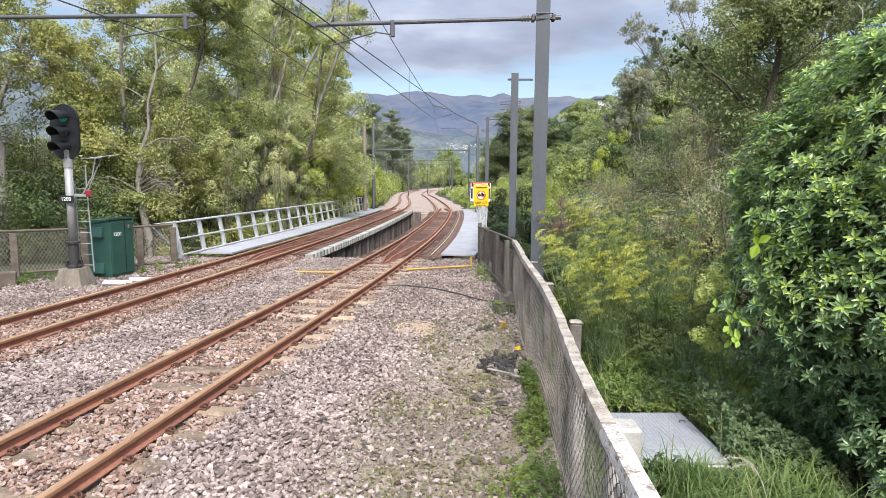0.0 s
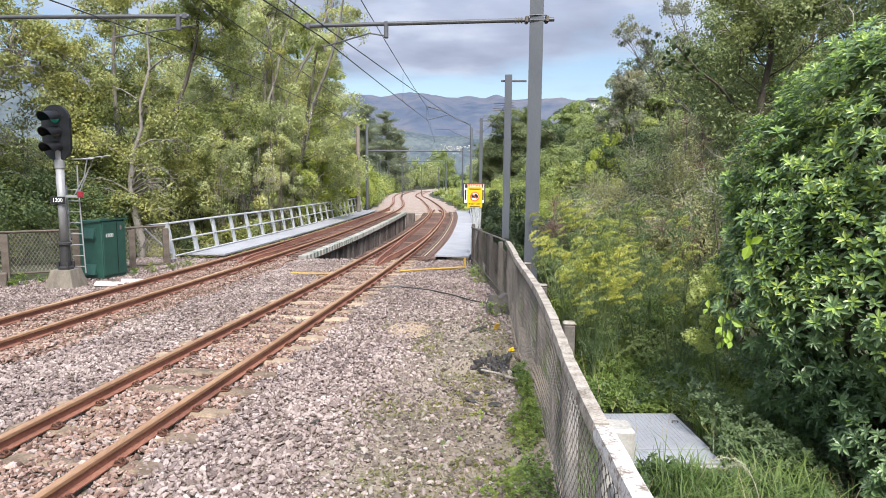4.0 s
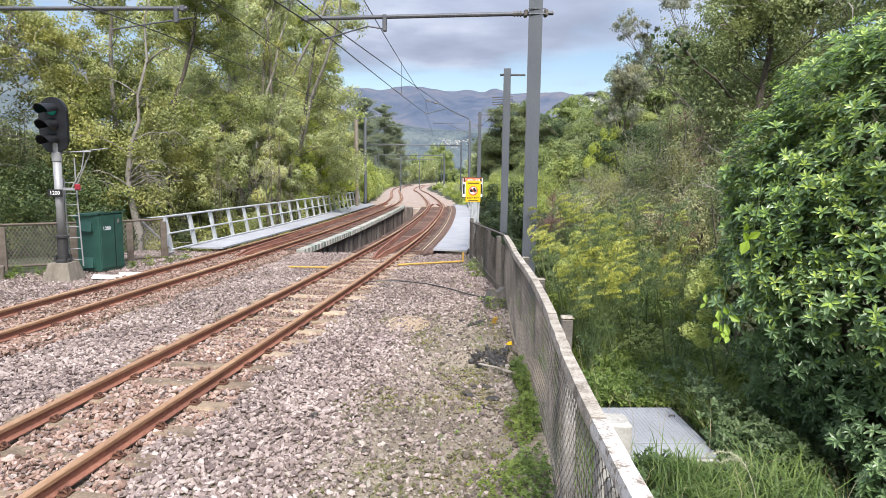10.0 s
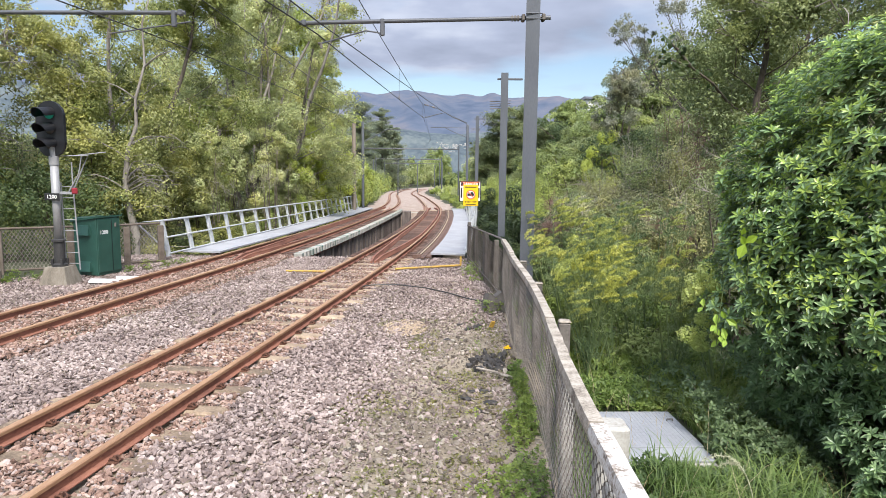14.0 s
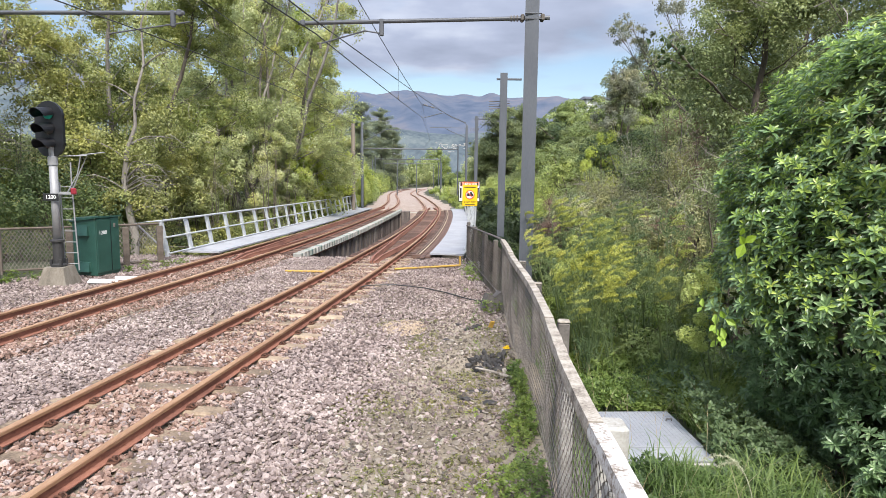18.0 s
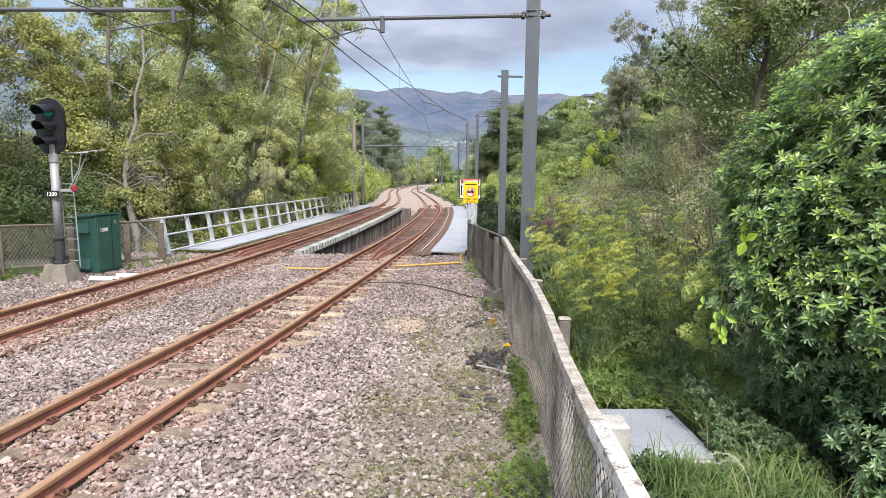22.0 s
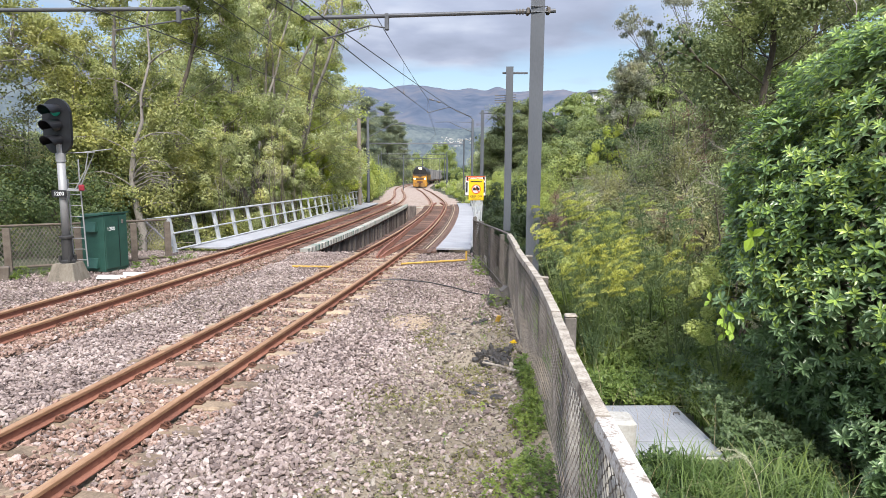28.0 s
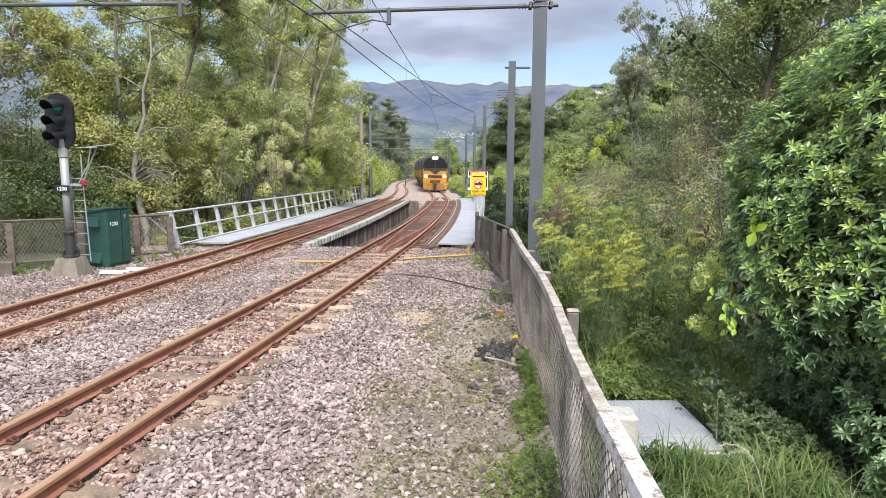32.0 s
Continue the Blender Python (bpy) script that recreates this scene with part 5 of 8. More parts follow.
# ---- danger sign ----
def danger_sign():
    t = thing("danger_sign", "white danger board with a yellow keep-off sign", "sign", pose(0.78, 18.75, 0))
    part("post", Mb().tube([(0, 0.03, -0.3), (0, 0.03, 2.15)], 0.03, 10), GALV, t)
    part("brace", Mb().tube([(-0.12, 0.02, 1.45), (-0.02, 0.02, 0.95), (0.2, 0.02, 1.5)], 0.028, 8), GALV, t, "white bent tube brace")
    part("brace", Mb().tube([(0.2, 0.02, 1.5), (0.16, 0.05, 0.5)], 0.028, 8), GALV, t)
    b = part("board", Mb().box((0, 0, 1.87), (0.64, 0.02, 0.6), bevel=0.006), INK, t, "black-edged board")
    part("board_face", Mb().box((0, -0.012, 1.87), (0.59, 0.008, 0.55)), WHITE, b)
    part("banner", Mb().box((0, -0.018, 2.09), (0.54, 0.006, 0.13), bevel=0.002), ORANGE, b, "orange-red banner")
    lettering("DANGER", 0.115, WHITE, b, pose(0, -0.023, 2.085, 90, 0, 0))
    for x in (-0.24, 0.24):
        part("corner_mark", Mb().box((x, -0.023, 2.09), (0.05, 0.004, 0.1)), INK, b)
        part("ink_bar", Mb().box((x * 1.06, -0.018, 1.83), (0.05, 0.005, 0.3)), INK, b)
    y = part("yellow_sheet", Mb().box((0.02, -0.03, 1.76), (0.44, 0.012, 0.62), bevel=0.004), SIGNYELLOW, t, "yellow overlaid sign")
    part("ink_bar", Mb().box((0.02, -0.038, 2.0), (0.33, 0.004, 0.03)), INK, y)
    ring = [(0.02 + 0.125 * math.cos(a), -0.04, 1.78 + 0.125 * math.sin(a)) for a in [2 * math.pi * i / 20 for i in range(21)]]
    part("symbol_disc", Mb().lathe([(0.115, 0), (0.115, 0.004)], 20, pose(0.02, -0.036, 1.78, 90, 0, 0)), WHITE, y)
    part("symbol", Mb().box((0.02, -0.045, 1.78), (0.2, 0.004, 0.07), bevel=0.002).box((0.05, -0.045, 1.83), (0.06, 0.004, 0.06)), INK, y)
    part("ring", Mb().tube(ring, 0.014, 6), ORANGE, y, "red prohibition ring")
    part("ring_bar", Mb().tube([(-0.07, -0.05, 1.87), (0.11, -0.05, 1.69)], 0.012, 6), ORANGE, y)
    lettering("KEEP OFF", 0.085, INK, y, pose(0.02, -0.038, 1.56, 90, 0, 0))
    part("ink_bar", Mb().box((0.02, -0.038, 1.49), (0.3, 0.004, 0.02)), INK, y)
    return t


danger_sign()


# ---- yellow marker rails on the ballast ----
def marker(name, pts, label):
    t = thing(name, label, "marker rail")
    for a, b in zip(pts[:-1], pts[1:]):
        part("bar", Mb().tube([a, b], 0.03, 6), YELLOW, t)
    return t


marker("marker_rail", [(-1.25, 16.5, -0.12), (0.49, 17.3, -0.12), (0.49, 17.35, 0.12)], "worn yellow marker rail across the ballast")
marker("marker_rail", [(-3.0, 16.1, -0.15), (-4.05, 16.2, -0.16)], "faded yellow marker rail between the tracks")


# ---- plants ----
def foliage_part(name, verts, mat, parent, per=4, faces=None, label=""):
    return tagged(part(name, quads(name, verts, mat, per, faces), None, parent, label), kind="stuff")


def lattice_noise(p, scale, seed):
    """Smooth noise from 0 to 1 at many points at once."""
    q = p * scale + seed * 7.31
    i = np.floor(q).astype(np.int64)
    f = q - i
    f = f * f * (3 - 2 * f)
    out = np.zeros(len(p))
    for a in (0, 1):
        for b in (0, 1):
            for c in (0, 1):
                h = (i[:, 0] + a) * 73856093 ^ (i[:, 1] + b) * 19349663 ^ (i[:, 2] + c) * 83492791 ^ seed * 2654435
                h = (h ^ (h >> 13)) * 1274126177 & 0xffffff
                w = np.where(a, f[:, 0], 1 - f[:, 0]) * np.where(b, f[:, 1], 1 - f[:, 1]) * np.where(c, f[:, 2], 1 - f[:, 2])
                out += w * h / 0xffffff
    return out


def boughs(p, size, seed, keep):
    """Which leaves stay: foliage hangs in boughs with gaps of about the given size between them."""
    v = 0.68 * lattice_noise(p, 1 / size, seed) + 0.32 * lattice_noise(p, 2.6 / size, seed + 1)
    return v > np.quantile(v, 1 - keep)


def leaf_cards(rng, centre, length, width, droop=0.0, fold=0.25, out=None, chaos=0.42):
    """One folded four-cornered leaf at each centre; out: directions that its face leans to."""
    n = len(centre)
    nrm = rng.normal(size=(n, 3))
    if out is not None:
        nrm = nrm * chaos + out * 1.2 + np.array([0, 0, 0.4])
    nrm /= np.linalg.norm(nrm, axis=1, keepdims=True)
    a = np.cross(nrm, rng.normal(size=(n, 3)))
    a[:, 2] -= droop * np.linalg.norm(a, axis=1)
    a /= np.linalg.norm(a, axis=1, keepdims=True)
    b = np.cross(a, nrm)
    b /= np.linalg.norm(b, axis=1, keepdims=True) + 1e-9
    c = np.cross(a, b)
    ln = length * rng.uniform(0.6, 1.3, (n, 1))
    wd = width * rng.uniform(0.7, 1.2, (n, 1))
    return np.stack([centre - a * ln / 2, centre + b * wd / 2 + c * wd * fold, centre + a * ln / 2, centre - b * wd / 2 + c * wd * fold], 1)


def branch_path(rng, p, d, length, n, wobble, rise):
    pts, d = [Vector(p)], Vector(d).normalized()
    for _ in range(n):
        d = (d + Vector(rng.normal(size=3)) * wobble + Vector((0, 0, rise))).normalized()
        pts.append(pts[-1] + d * length / n)
    return pts


def tree(x, y, h, r, label, leafmat, bark, seed, clumps=150, per=90, leaf_len=0.2, leaf_w=0.09, trunks=1, bare=0.25, name="tree", droop=0.3, trunk_r=0.125, spread=0.8, clump_r=0.75, z=None, kind="tree", far=False, wobble=0.11, splay=0.28, gap=None, full=0.72, twigs=60):
    """A tapered trunk or several, forking limbs, and a ragged crown of leaf clumps round the limb ends."""
    rng = np.random.default_rng(seed)
    z = float(ground_z(x, y)) - 0.15 if z is None else z
    t = thing(name, label, kind, pose(x, y, z))
    tips, rest = [], Mb()
    for k in range(trunks):
        a = rng.uniform(0, 2 * math.pi)
        lean = 0.10 if trunks == 1 else splay
        pts = branch_path(rng, (0.25 * math.cos(a) * (trunks > 1), 0.25 * math.sin(a) * (trunks > 1), 0), (lean * math.cos(a), lean * math.sin(a), 1), h * rng.uniform(0.82, 0.95), 9, wobble, 0.06)
        part("trunk", Mb().tube(pts, [trunk_r * (1.15 - i / 9) + 0.02 for i in range(10)], 8), bark, t, smooth=True)
        for i in range(max(7, int(28 / trunks))):
            f = bare + (1 - bare) * rng.random()
            j = min(8, int(f * 9))
            p = pts[j].lerp(pts[j + 1], f * 9 - j) if f < 1 else pts[9]
            b = rng.uniform(0, 2 * math.pi)
            ln = r * (1.15 - 0.55 * f) * rng.uniform(0.6, 1.15) * (0.6 + 0.8 * math.sin(math.pi * min(1, f + 0.1)))
            bp = branch_path(rng, p, (math.cos(b), math.sin(b), spread * rng.uniform(0.2, 1.1)), ln, 5, 0.16, 0.03)
            r0 = trunk_r * 0.38 * (1.1 - f)
            limb = rest if far else Mb()
            limb.tube(bp, [max(0.012, r0 * (1 - q / 5.5)) for q in range(6)], 5)
            tips += [bp[5], bp[4], bp[3], bp[5].lerp(bp[4], 0.5)]
            for q in range(2):
                sp = branch_path(rng, bp[2 + q], rng.normal(size=3) + np.array([math.cos(b), math.sin(b), 0.3]), ln * 0.45, 3, 0.2, 0.02)
                limb.tube(sp, [max(0.008, r0 * 0.4), 0.015, 0.01, 0.006], 4)
                tips += [sp[3], sp[2]]
            if not far:
                part("limb", limb, bark, t, smooth=True)
    if far:
        tagged(part("branching", rest, bark, t, smooth=True), kind="stuff")
    tips = np.array([tuple(p) for p in tips])
    pick = tips[rng.integers(0, len(tips), clumps)] + rng.normal(size=(clumps, 3)) * 0.35 * clump_r
    size = clump_r * rng.uniform(0.4, 1.0, clumps)
    cen = np.repeat(pick, per, 0)
    d = rng.normal(size=(clumps * per, 3))
    d /= np.linalg.norm(d, axis=1, keepdims=True)
    off = d * (rng.random((clumps * per, 1)) ** 0.33) * np.repeat(size, per)[:, None]
    off[:, 2] *= 0.75
    p = cen + off
    ok = boughs(p, 1.5 * clump_r, seed, full)
    if gap is not None:
        ok &= np.linalg.norm((p - np.array(gap[0])) / np.array(gap[1]), axis=1) > 0.75 + 0.5 * rng.random(len(p))
    foliage_part("crown", leaf_cards(rng, p[ok], leaf_len, leaf_w, droop, out=d[ok]), leafmat, t)
    if twigs and not far:
        fine = Mb()
        for k in rng.integers(0, len(pick), twigs):
            fine.tube(branch_path(rng, pick[k], rng.normal(size=3) + np.array([0, -0.5, 0.1]), clump_r * rng.uniform(0.8, 1.8), 4, 0.25, -0.04), [0.014, 0.011, 0.008, 0.006, 0.003], 4, cap=False)
        tagged(part("twig", fine, PALETWIG, t, "bare grey twigs among the leaves"), kind="stuff")
    return t


def shrub(x, y, h, r, label, leafmat, seed, n=5000, leaf_len=0.14, leaf_w=0.07, z=None, ry=None, droop=0.0, lumps=18, name="shrub", stems=True, lump_r=(0.16, 0.38), chaos=0.42, full=0.82, top=None, twig=None):
    """A many-stemmed bush: uneven lumps of leaves over short stems."""
    rng = np.random.default_rng(seed)
    z = float(ground_z(x, y)) - 0.1 if z is None else z
    t = thing(name, label, "shrub", pose(x, y, z))
    h = h if top is None else max(0.5, (top - z - 0.36 * r) / 0.74)
    ry = r if ry is None else ry
    a = rng.uniform(0, 2 * math.pi, lumps)
    q = np.sqrt(rng.random(lumps)) * 0.75
    cz = h * rng.uniform(0.15, 0.78, lumps) * (1 - 0.35 * q)
    cen = np.stack([q * r * np.cos(a), q * ry * np.sin(a), cz], -1)
    rad = rng.uniform(*lump_r, lumps) * min(r, h)
    i = rng.integers(0, lumps, n)
    d = rng.normal(size=(n, 3))
    d /= np.linalg.norm(d, axis=1, keepdims=True)
    p = cen[i] + d * (rad[i] * (0.62 + 0.48 * rng.random(n) ** 0.6))[:, None]
    ok = (p[:, 2] > 0.02) & boughs(p, 0.55 * float(np.mean(rad)), seed, full)
    foliage_part("foliage", leaf_cards(rng, p[ok], leaf_len, leaf_w, droop, out=d[ok], chaos=chaos), leafmat, t)
    if stems:
        mb = Mb()
        for c in cen[:10]:
            mb.tube([(c[0] * 0.15, c[1] * 0.15, 0), (c[0] * 0.6, c[1] * 0.6, c[2] * 0.6), tuple(c)], [0.035, 0.022, 0.008], 5)
        tagged(part("branching", mb, DARKBARK, t), kind="stuff")
    if twig is not None:
        fine = Mb()
        for k in range(70):
            c = cen[rng.integers(0, lumps)]
            fine.tube(branch_path(rng, c, rng.normal(size=3) + np.array([0, -0.6, 0.9]), 0.6 * r * rng.uniform(0.6, 1.3), 4, 0.2, 0.02), [0.011, 0.009, 0.007, 0.005, 0.003], 3, cap=False)
        tagged(part("twig", fine, twig, t, "thin bare twigs standing out of the leaves"), kind="stuff")
    return t


def off_line(x, y, r):
    """Whether a plant of radius r keeps clear of both tracks."""
    return y > 230 and abs(x - float(right_x(y))) > r + 2.5 or y <= 230 and (x > float(right_x(y)) + 2.4 + 0.8 * r or x < float(left_x(y)) - 2.4 - 0.8 * r)


WILLOW, OLIVE = "tall pale-barked tree with yellow-green leaves", "broad tree with olive leaves and grey limbs"
# the grove beyond the far track
LW, LO = LEAF_WILLOW, LEAF_OLIVE
tree(-11.4, 25, 17, 2.9, OLIVE + " beside the railing", LO, BARK, 21, 520, 170, 0.11, 0.08, bare=0.12, trunk_r=0.10)
tree(-10.6, 37, 20, 4.3, "many-stemmed tall tree with pale forking trunks", LW, BARK, 22, 560, 170, 0.125, 0.09, trunks=6, trunk_r=0.105, bare=0.12, clump_r=0.8, wobble=0.13, splay=0.16, gap=((1.6, -2.0, 11.0), (1.8, 4.0, 2.0)), twigs=160)
tree(-9.9, 37.6, 19, 2.6, "tall dark-stemmed tree among the pale trunks", LO, GREYBARK, 33, 90, 120, 0.125, 0.09, trunks=5, trunk_r=0.12, bare=0.55, clump_r=0.8, wobble=0.10, splay=0.06, twigs=120)
tree(-11.2, 49, 19, 3.6, OLIVE + " near the bridge end", LEAF_WILLOW, GREYBARK, 23, 640, 170, 0.16, 0.09, trunks=2, trunk_r=0.11, bare=0.1, clump_r=0.9, wobble=0.16, splay=0.12)
tree(-12.2, 31, 18, 3.5, OLIVE + " in the grove", LEAF_GROVE, DARKBARK, 24, 460, 160, 0.13, 0.08, bare=0.12, clump_r=0.85, wobble=0.16)
tree(-17.2, 21.5, 12, 2.6, "sparse grey tree with bare twigs", LO, BARK, 25, 120, 80, 0.14, 0.08, bare=0.62)
tree(-15.5, 42, 22, 6.0, WILLOW + " behind the others", LW, DARKBARK, 26, 260, 80, 0.23, 0.12, clump_r=1.1)
tree(-20, 34, 5.5, 3.4, OLIVE + " in the grove", LO, DARKBARK, 27, 140, 90, 0.2, 0.11, clump_r=0.9)
tree(-18, 27, 5.2, 2.8, WILLOW + " in the grove", LW, BARK, 28, 160, 100, 0.14, 0.075)
tree(-14.2, 19.5, 13, 2.2, "tall leafy tree behind the signal", LO, BARK, 29, 200, 120, 0.11, 0.06, bare=0.58, trunk_r=0.09, wobble=0.17)
# brighter leaf colour on this tree stands for sunlight
tree(-14.5, 54, 19, 5, OLIVE + " behind the grove", LEAF_BRIGHT, DARKBARK, 31, 240, 80, 0.3, 0.16, clump_r=1.3, bare=0.12, far=True)
tree(-20, 50, 19, 5, OLIVE + " behind the grove", LO, DARKBARK, 32, 240, 80, 0.32, 0.17, clump_r=1.4, bare=0.12, far=True)


def bare_tree(x, y, turn, seed, label):
    """A pale, half-dead trunk with arching bare branches at the front of the grove."""
    rng = np.random.default_rng(seed)
    t = thing("bare_tree", label, "tree", pose(x, y, float(ground_z(x, y)) - 0.2, 0, 0, turn))
    pts = [Vector(p) for p in ((0.15, 0, 0), (0.02, 0, 1.6), (0.08, 0, 2.6), (-0.14, 0, 3.7), (-0.24, 0.05, 4.6), (-0.1, 0.05, 5.6), (0.24, 0.05, 6.5), (0.22, 0.1, 7.4), (0.6, 0.1, 8.6), (0.55, 0.15, 10.0), (1.0, 0.2, 11.4))]
    part("trunk", Mb().tube(pts, [0.17, 0.15, 0.135, 0.12, 0.10, 0.08, 0.06, 0.048, 0.04, 0.03, 0.018], 10), BARK, t, smooth=True)
    for i in range(22):
        p = pts[3].lerp(pts[4], rng.random()) if i % 2 else pts[1 + i % 7].lerp(pts[2 + i % 7], rng.random())
        a = rng.uniform(-1.0, 0.7) if i % 5 else rng.uniform(2.5, 3.6)
        ln = rng.uniform(0.9, 2.3)
        rise = rng.uniform(0.6, 1.6)
        q = []
        for k in np.linspace(0, 1, 7):
            wob = Vector(rng.normal(size=3)) * 0.05 * k
            q.append(p + Vector((math.cos(a) * ln * k, -0.35 * ln * k + 0.3 * math.sin(a) * k, rise * (1.5 * k - 1.25 * k * k))) + wob)
        mb = Mb().tube(q, [0.034, 0.028, 0.022, 0.017, 0.012, 0.008, 0.004], 6)
        for k in range(5):
            e = q[2 + k % 5]
            d = Vector((math.cos(a) * 0.3, -0.1, rng.uniform(-0.25, 0.2)))
            mb.tube([e, e + d * 0.5 + Vector(rng.normal(size=3)) * 0.05, e + d + Vector(rng.normal(size=3)) * 0.1 - Vector((0, 0, 0.12))], [0.009, 0.006, 0.003], 4)
        part("branch", mb, BARK, t, smooth=True)
    return t


bare_tree(-11.1, 22.6, 0, 41, "pale half-dead trunk with arching bare branches")
bare_tree(-15.4, 20.6, 40, 43, "pale leafless tree with bare branches at the grove's edge")
rs = random.Random(4)
under = [(-11.5, 19.8, 3.0, 2.0), (-13.8, 18.2, 3.2, 2.2), (-16.5, 17.5, 3.2, 2.4), (-10.9, 23.5, 3.4, 1.6), (-10.6, 27, 4.2, 1.8), (-10.0, 31, 4.4, 1.6), (-10.4, 36, 4.8, 1.8), (-10.4, 42, 4.6, 1.6), (-9.9, 47, 4.8, 1.6), (-13.5, 22.5, 4.6, 2.2)]
under += [(-14.5, 30, 6, 3), (-13.5, 36, 7, 3), (-12.5, 42, 7, 3), (-17.5, 21, 3.4, 2.4), (-20, 25, 3.8, 3.0), (-23, 30, 4.0, 3.6), (-18.5, 37, 5, 4), (-14, 49, 8, 3.6), (-12.2, 27.5, 6.5, 2.2), (-16.2, 26, 4.2, 3), (-11.4, 33, 7.0, 2.0), (-12.2, 24.5, 6.0, 1.7), (-9.6, 34.5, 6.6, 1.7), (-9.4, 40, 7.4, 1.7), (-8.9, 33, 6.4, 1.3), (-9.6, 30, 5.0, 1.2), (-10.8, 29, 6.8, 1.7)]
for i, (x, y, h, r) in enumerate(under):
    mat, word = ((LEAF_WILLOW, "yellow-green"), (LEAF_GROVE, "mid-green"), (LEAF_WILLOW, "pale green"), (LEAF_OLIVE, "grey-green"), (LEAF_DARK, "dark green"))[i % 5]
    if i in (0, 1, 2, 9, 13):
        mat, word = LEAF_DARK, "dark green"
    # lighter leaf colour here in place of sunlight the crowns block
    if i in (23, 24):
        mat, word = LEAF_BRIGHT, "yellow-green"
    shrub(x, y, h * 1.2, r, f"loose {word} undergrowth bush below the trees", mat, 60 + i, 7500 if i < 10 or i > 17 else 4000, 0.1, 0.066, lumps=28)
for i, (x, y, h, r) in enumerate([(-8.5, 45.5, 4.6, 1.4), (-8.2, 49.5, 4.8, 1.5), (-7.8, 53.5, 4.4, 1.6), (-9.0, 47.5, 6.8, 1.6)]):
    shrub(x, y, h, r, "bright yellow-green bush at the bridge end", LEAF_BRIGHT, 440 + i, 5200, 0.15, 0.09, lumps=20)
for i, (x, y, h, r) in enumerate([(-7.9, 44.5, 4.4, 1.2), (-7.9, 52, 5.6, 1.5), (-7.7, 57, 5.6, 1.7), (-8.8, 62, 6.4, 2.0), (-9.8, 68, 6.6, 2.2)]):
    shrub(x, y, h, r, "tall bright green bush past the bridge end", LEAF_BRIGHT, 460 + i, 5200, 0.17, 0.10, lumps=16, lump_r=(0.24, 0.45), chaos=0.3)
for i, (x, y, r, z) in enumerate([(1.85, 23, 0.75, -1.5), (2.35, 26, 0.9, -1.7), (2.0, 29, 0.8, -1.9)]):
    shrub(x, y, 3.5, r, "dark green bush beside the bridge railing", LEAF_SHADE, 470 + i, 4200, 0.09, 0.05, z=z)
for i, y in enumerate((51, 53, 55.5, 58, 61, 64, 67, 70, 74, 78, 83, 89)):
    shrub(float(right_x(y)) + 2.75 + 0.25 * (i % 3), y, 0.8 + 0.35 * (i % 3), 0.8, "low green weeds beside the far trackbed", (LEAF_BRIGHT, LEAF_MOSSY)[i % 2], 480 + i, 1300, 0.14, 0.08, stems=False)
    shrub(float(left_x(y)) - 2.9 - 0.25 * (i % 3), y, 0.9 + 0.35 * (i % 3), 0.8, "low green weeds beside the far trackbed", (LEAF_MOSSY, LEAF_BRIGHT)[i % 2], 500 + i, 1300, 0.14, 0.08, stems=False)
for i, (x, y, top, r) in enumerate([(-31, 56, 9.5, 4.5), (-26, 58, 11, 4.5), (-21.5, 60, 11.5, 4.5), (-18, 62, 12.0, 4.5), (-15.5, 60, 13, 4.0), (-13, 62, 12, 3.4), (-24, 44, 6.0, 3.6), (-19, 46, 7.0, 3.8)]):
    shrub(x, y, 1, r, "dense shaded green tree behind the grove", (LEAF_DARK, LEAF_BROAD)[i % 2], 430 + i, 6000, 0.26, 0.16, lumps=30, top=top, lump_r=(0.2, 0.36))
for i, (x, y, top, r, k) in enumerate([(-10.4, 27.5, 5.6, 1.3, 0), (-11.2, 29.5, 6.4, 1.4, 1), (-10.0, 32, 6.0, 1.4, 0), (-9.9, 36, 6.6, 1.6, 1), (-9.5, 39, 6.2, 1.5, 2), (-12.4, 28, 7.6, 1.5, 1), (-11.3, 33, 7.8, 1.5, 1), (-8.9, 42.5, 8.6, 1.6, 2), (-9.6, 48, 11.0, 1.9, 2), (-9.8, 50, 13.6, 2.0, 0), (-17.0, 24.5, 4.9, 2.0, 1), (-19.5, 27, 5.0, 2.2, 0), (-15.2, 22, 4.4, 1.5, 1), (-21.5, 31, 5.6, 2.4, 1), (-13.0, 24, 7.4, 1.6, 1), (-14.4, 26.5, 8.6, 1.7, 1), (-16.6, 29, 8.6, 1.9, 0), (-9.4, 34, 7.3, 1.5, 0), (-8.6, 36, 7.0, 1.4, 0), (-8.2, 39.5, 5.6, 1.3, 3), (-7.9, 43, 7.0, 1.4, 3), (-7.6, 46, 8.0, 1.3, 3), (-8.2, 35, 4.6, 1.2, 2), (-7.8, 40, 4.4, 1.2, 2), (-8.3, 34.2, 7.6, 1.2, 0), (-9.0, 33, 6.6, 1.2, 0)]):
    # lime growth by the railing: leaf colour lightened in place of sunlight
    mat, word = ((LEAF_WILLOW, "pale green"), (LEAF_GROVE, "mid-green"), (LEAF_BRIGHT, "yellow-green"), (LEAF_LIME, "lime-green"))[k]
    shrub(x, y, 1, r, f"leafy {word} growth round the trunks", mat, 760 + i, 9000, 0.115, 0.08, lumps=24, top=top, twig=PALETWIG)
# bushes under the crowns, sunlight put in by a paler leaf colour
for i, (x, y, top, r) in enumerate([(-7.8, 41, 3.7, 0.85), (-7.75, 44, 4.6, 0.95), (-7.7, 47.6, 5.4, 0.95), (-7.6, 51, 5.0, 1.0)]):
    shrub(x, y, 1, r, "lime-green bush behind the railing's end, coloured as if sunlit", LEAF_LIME, 790 + i, 5200, 0.13, 0.085, lumps=18, top=top)
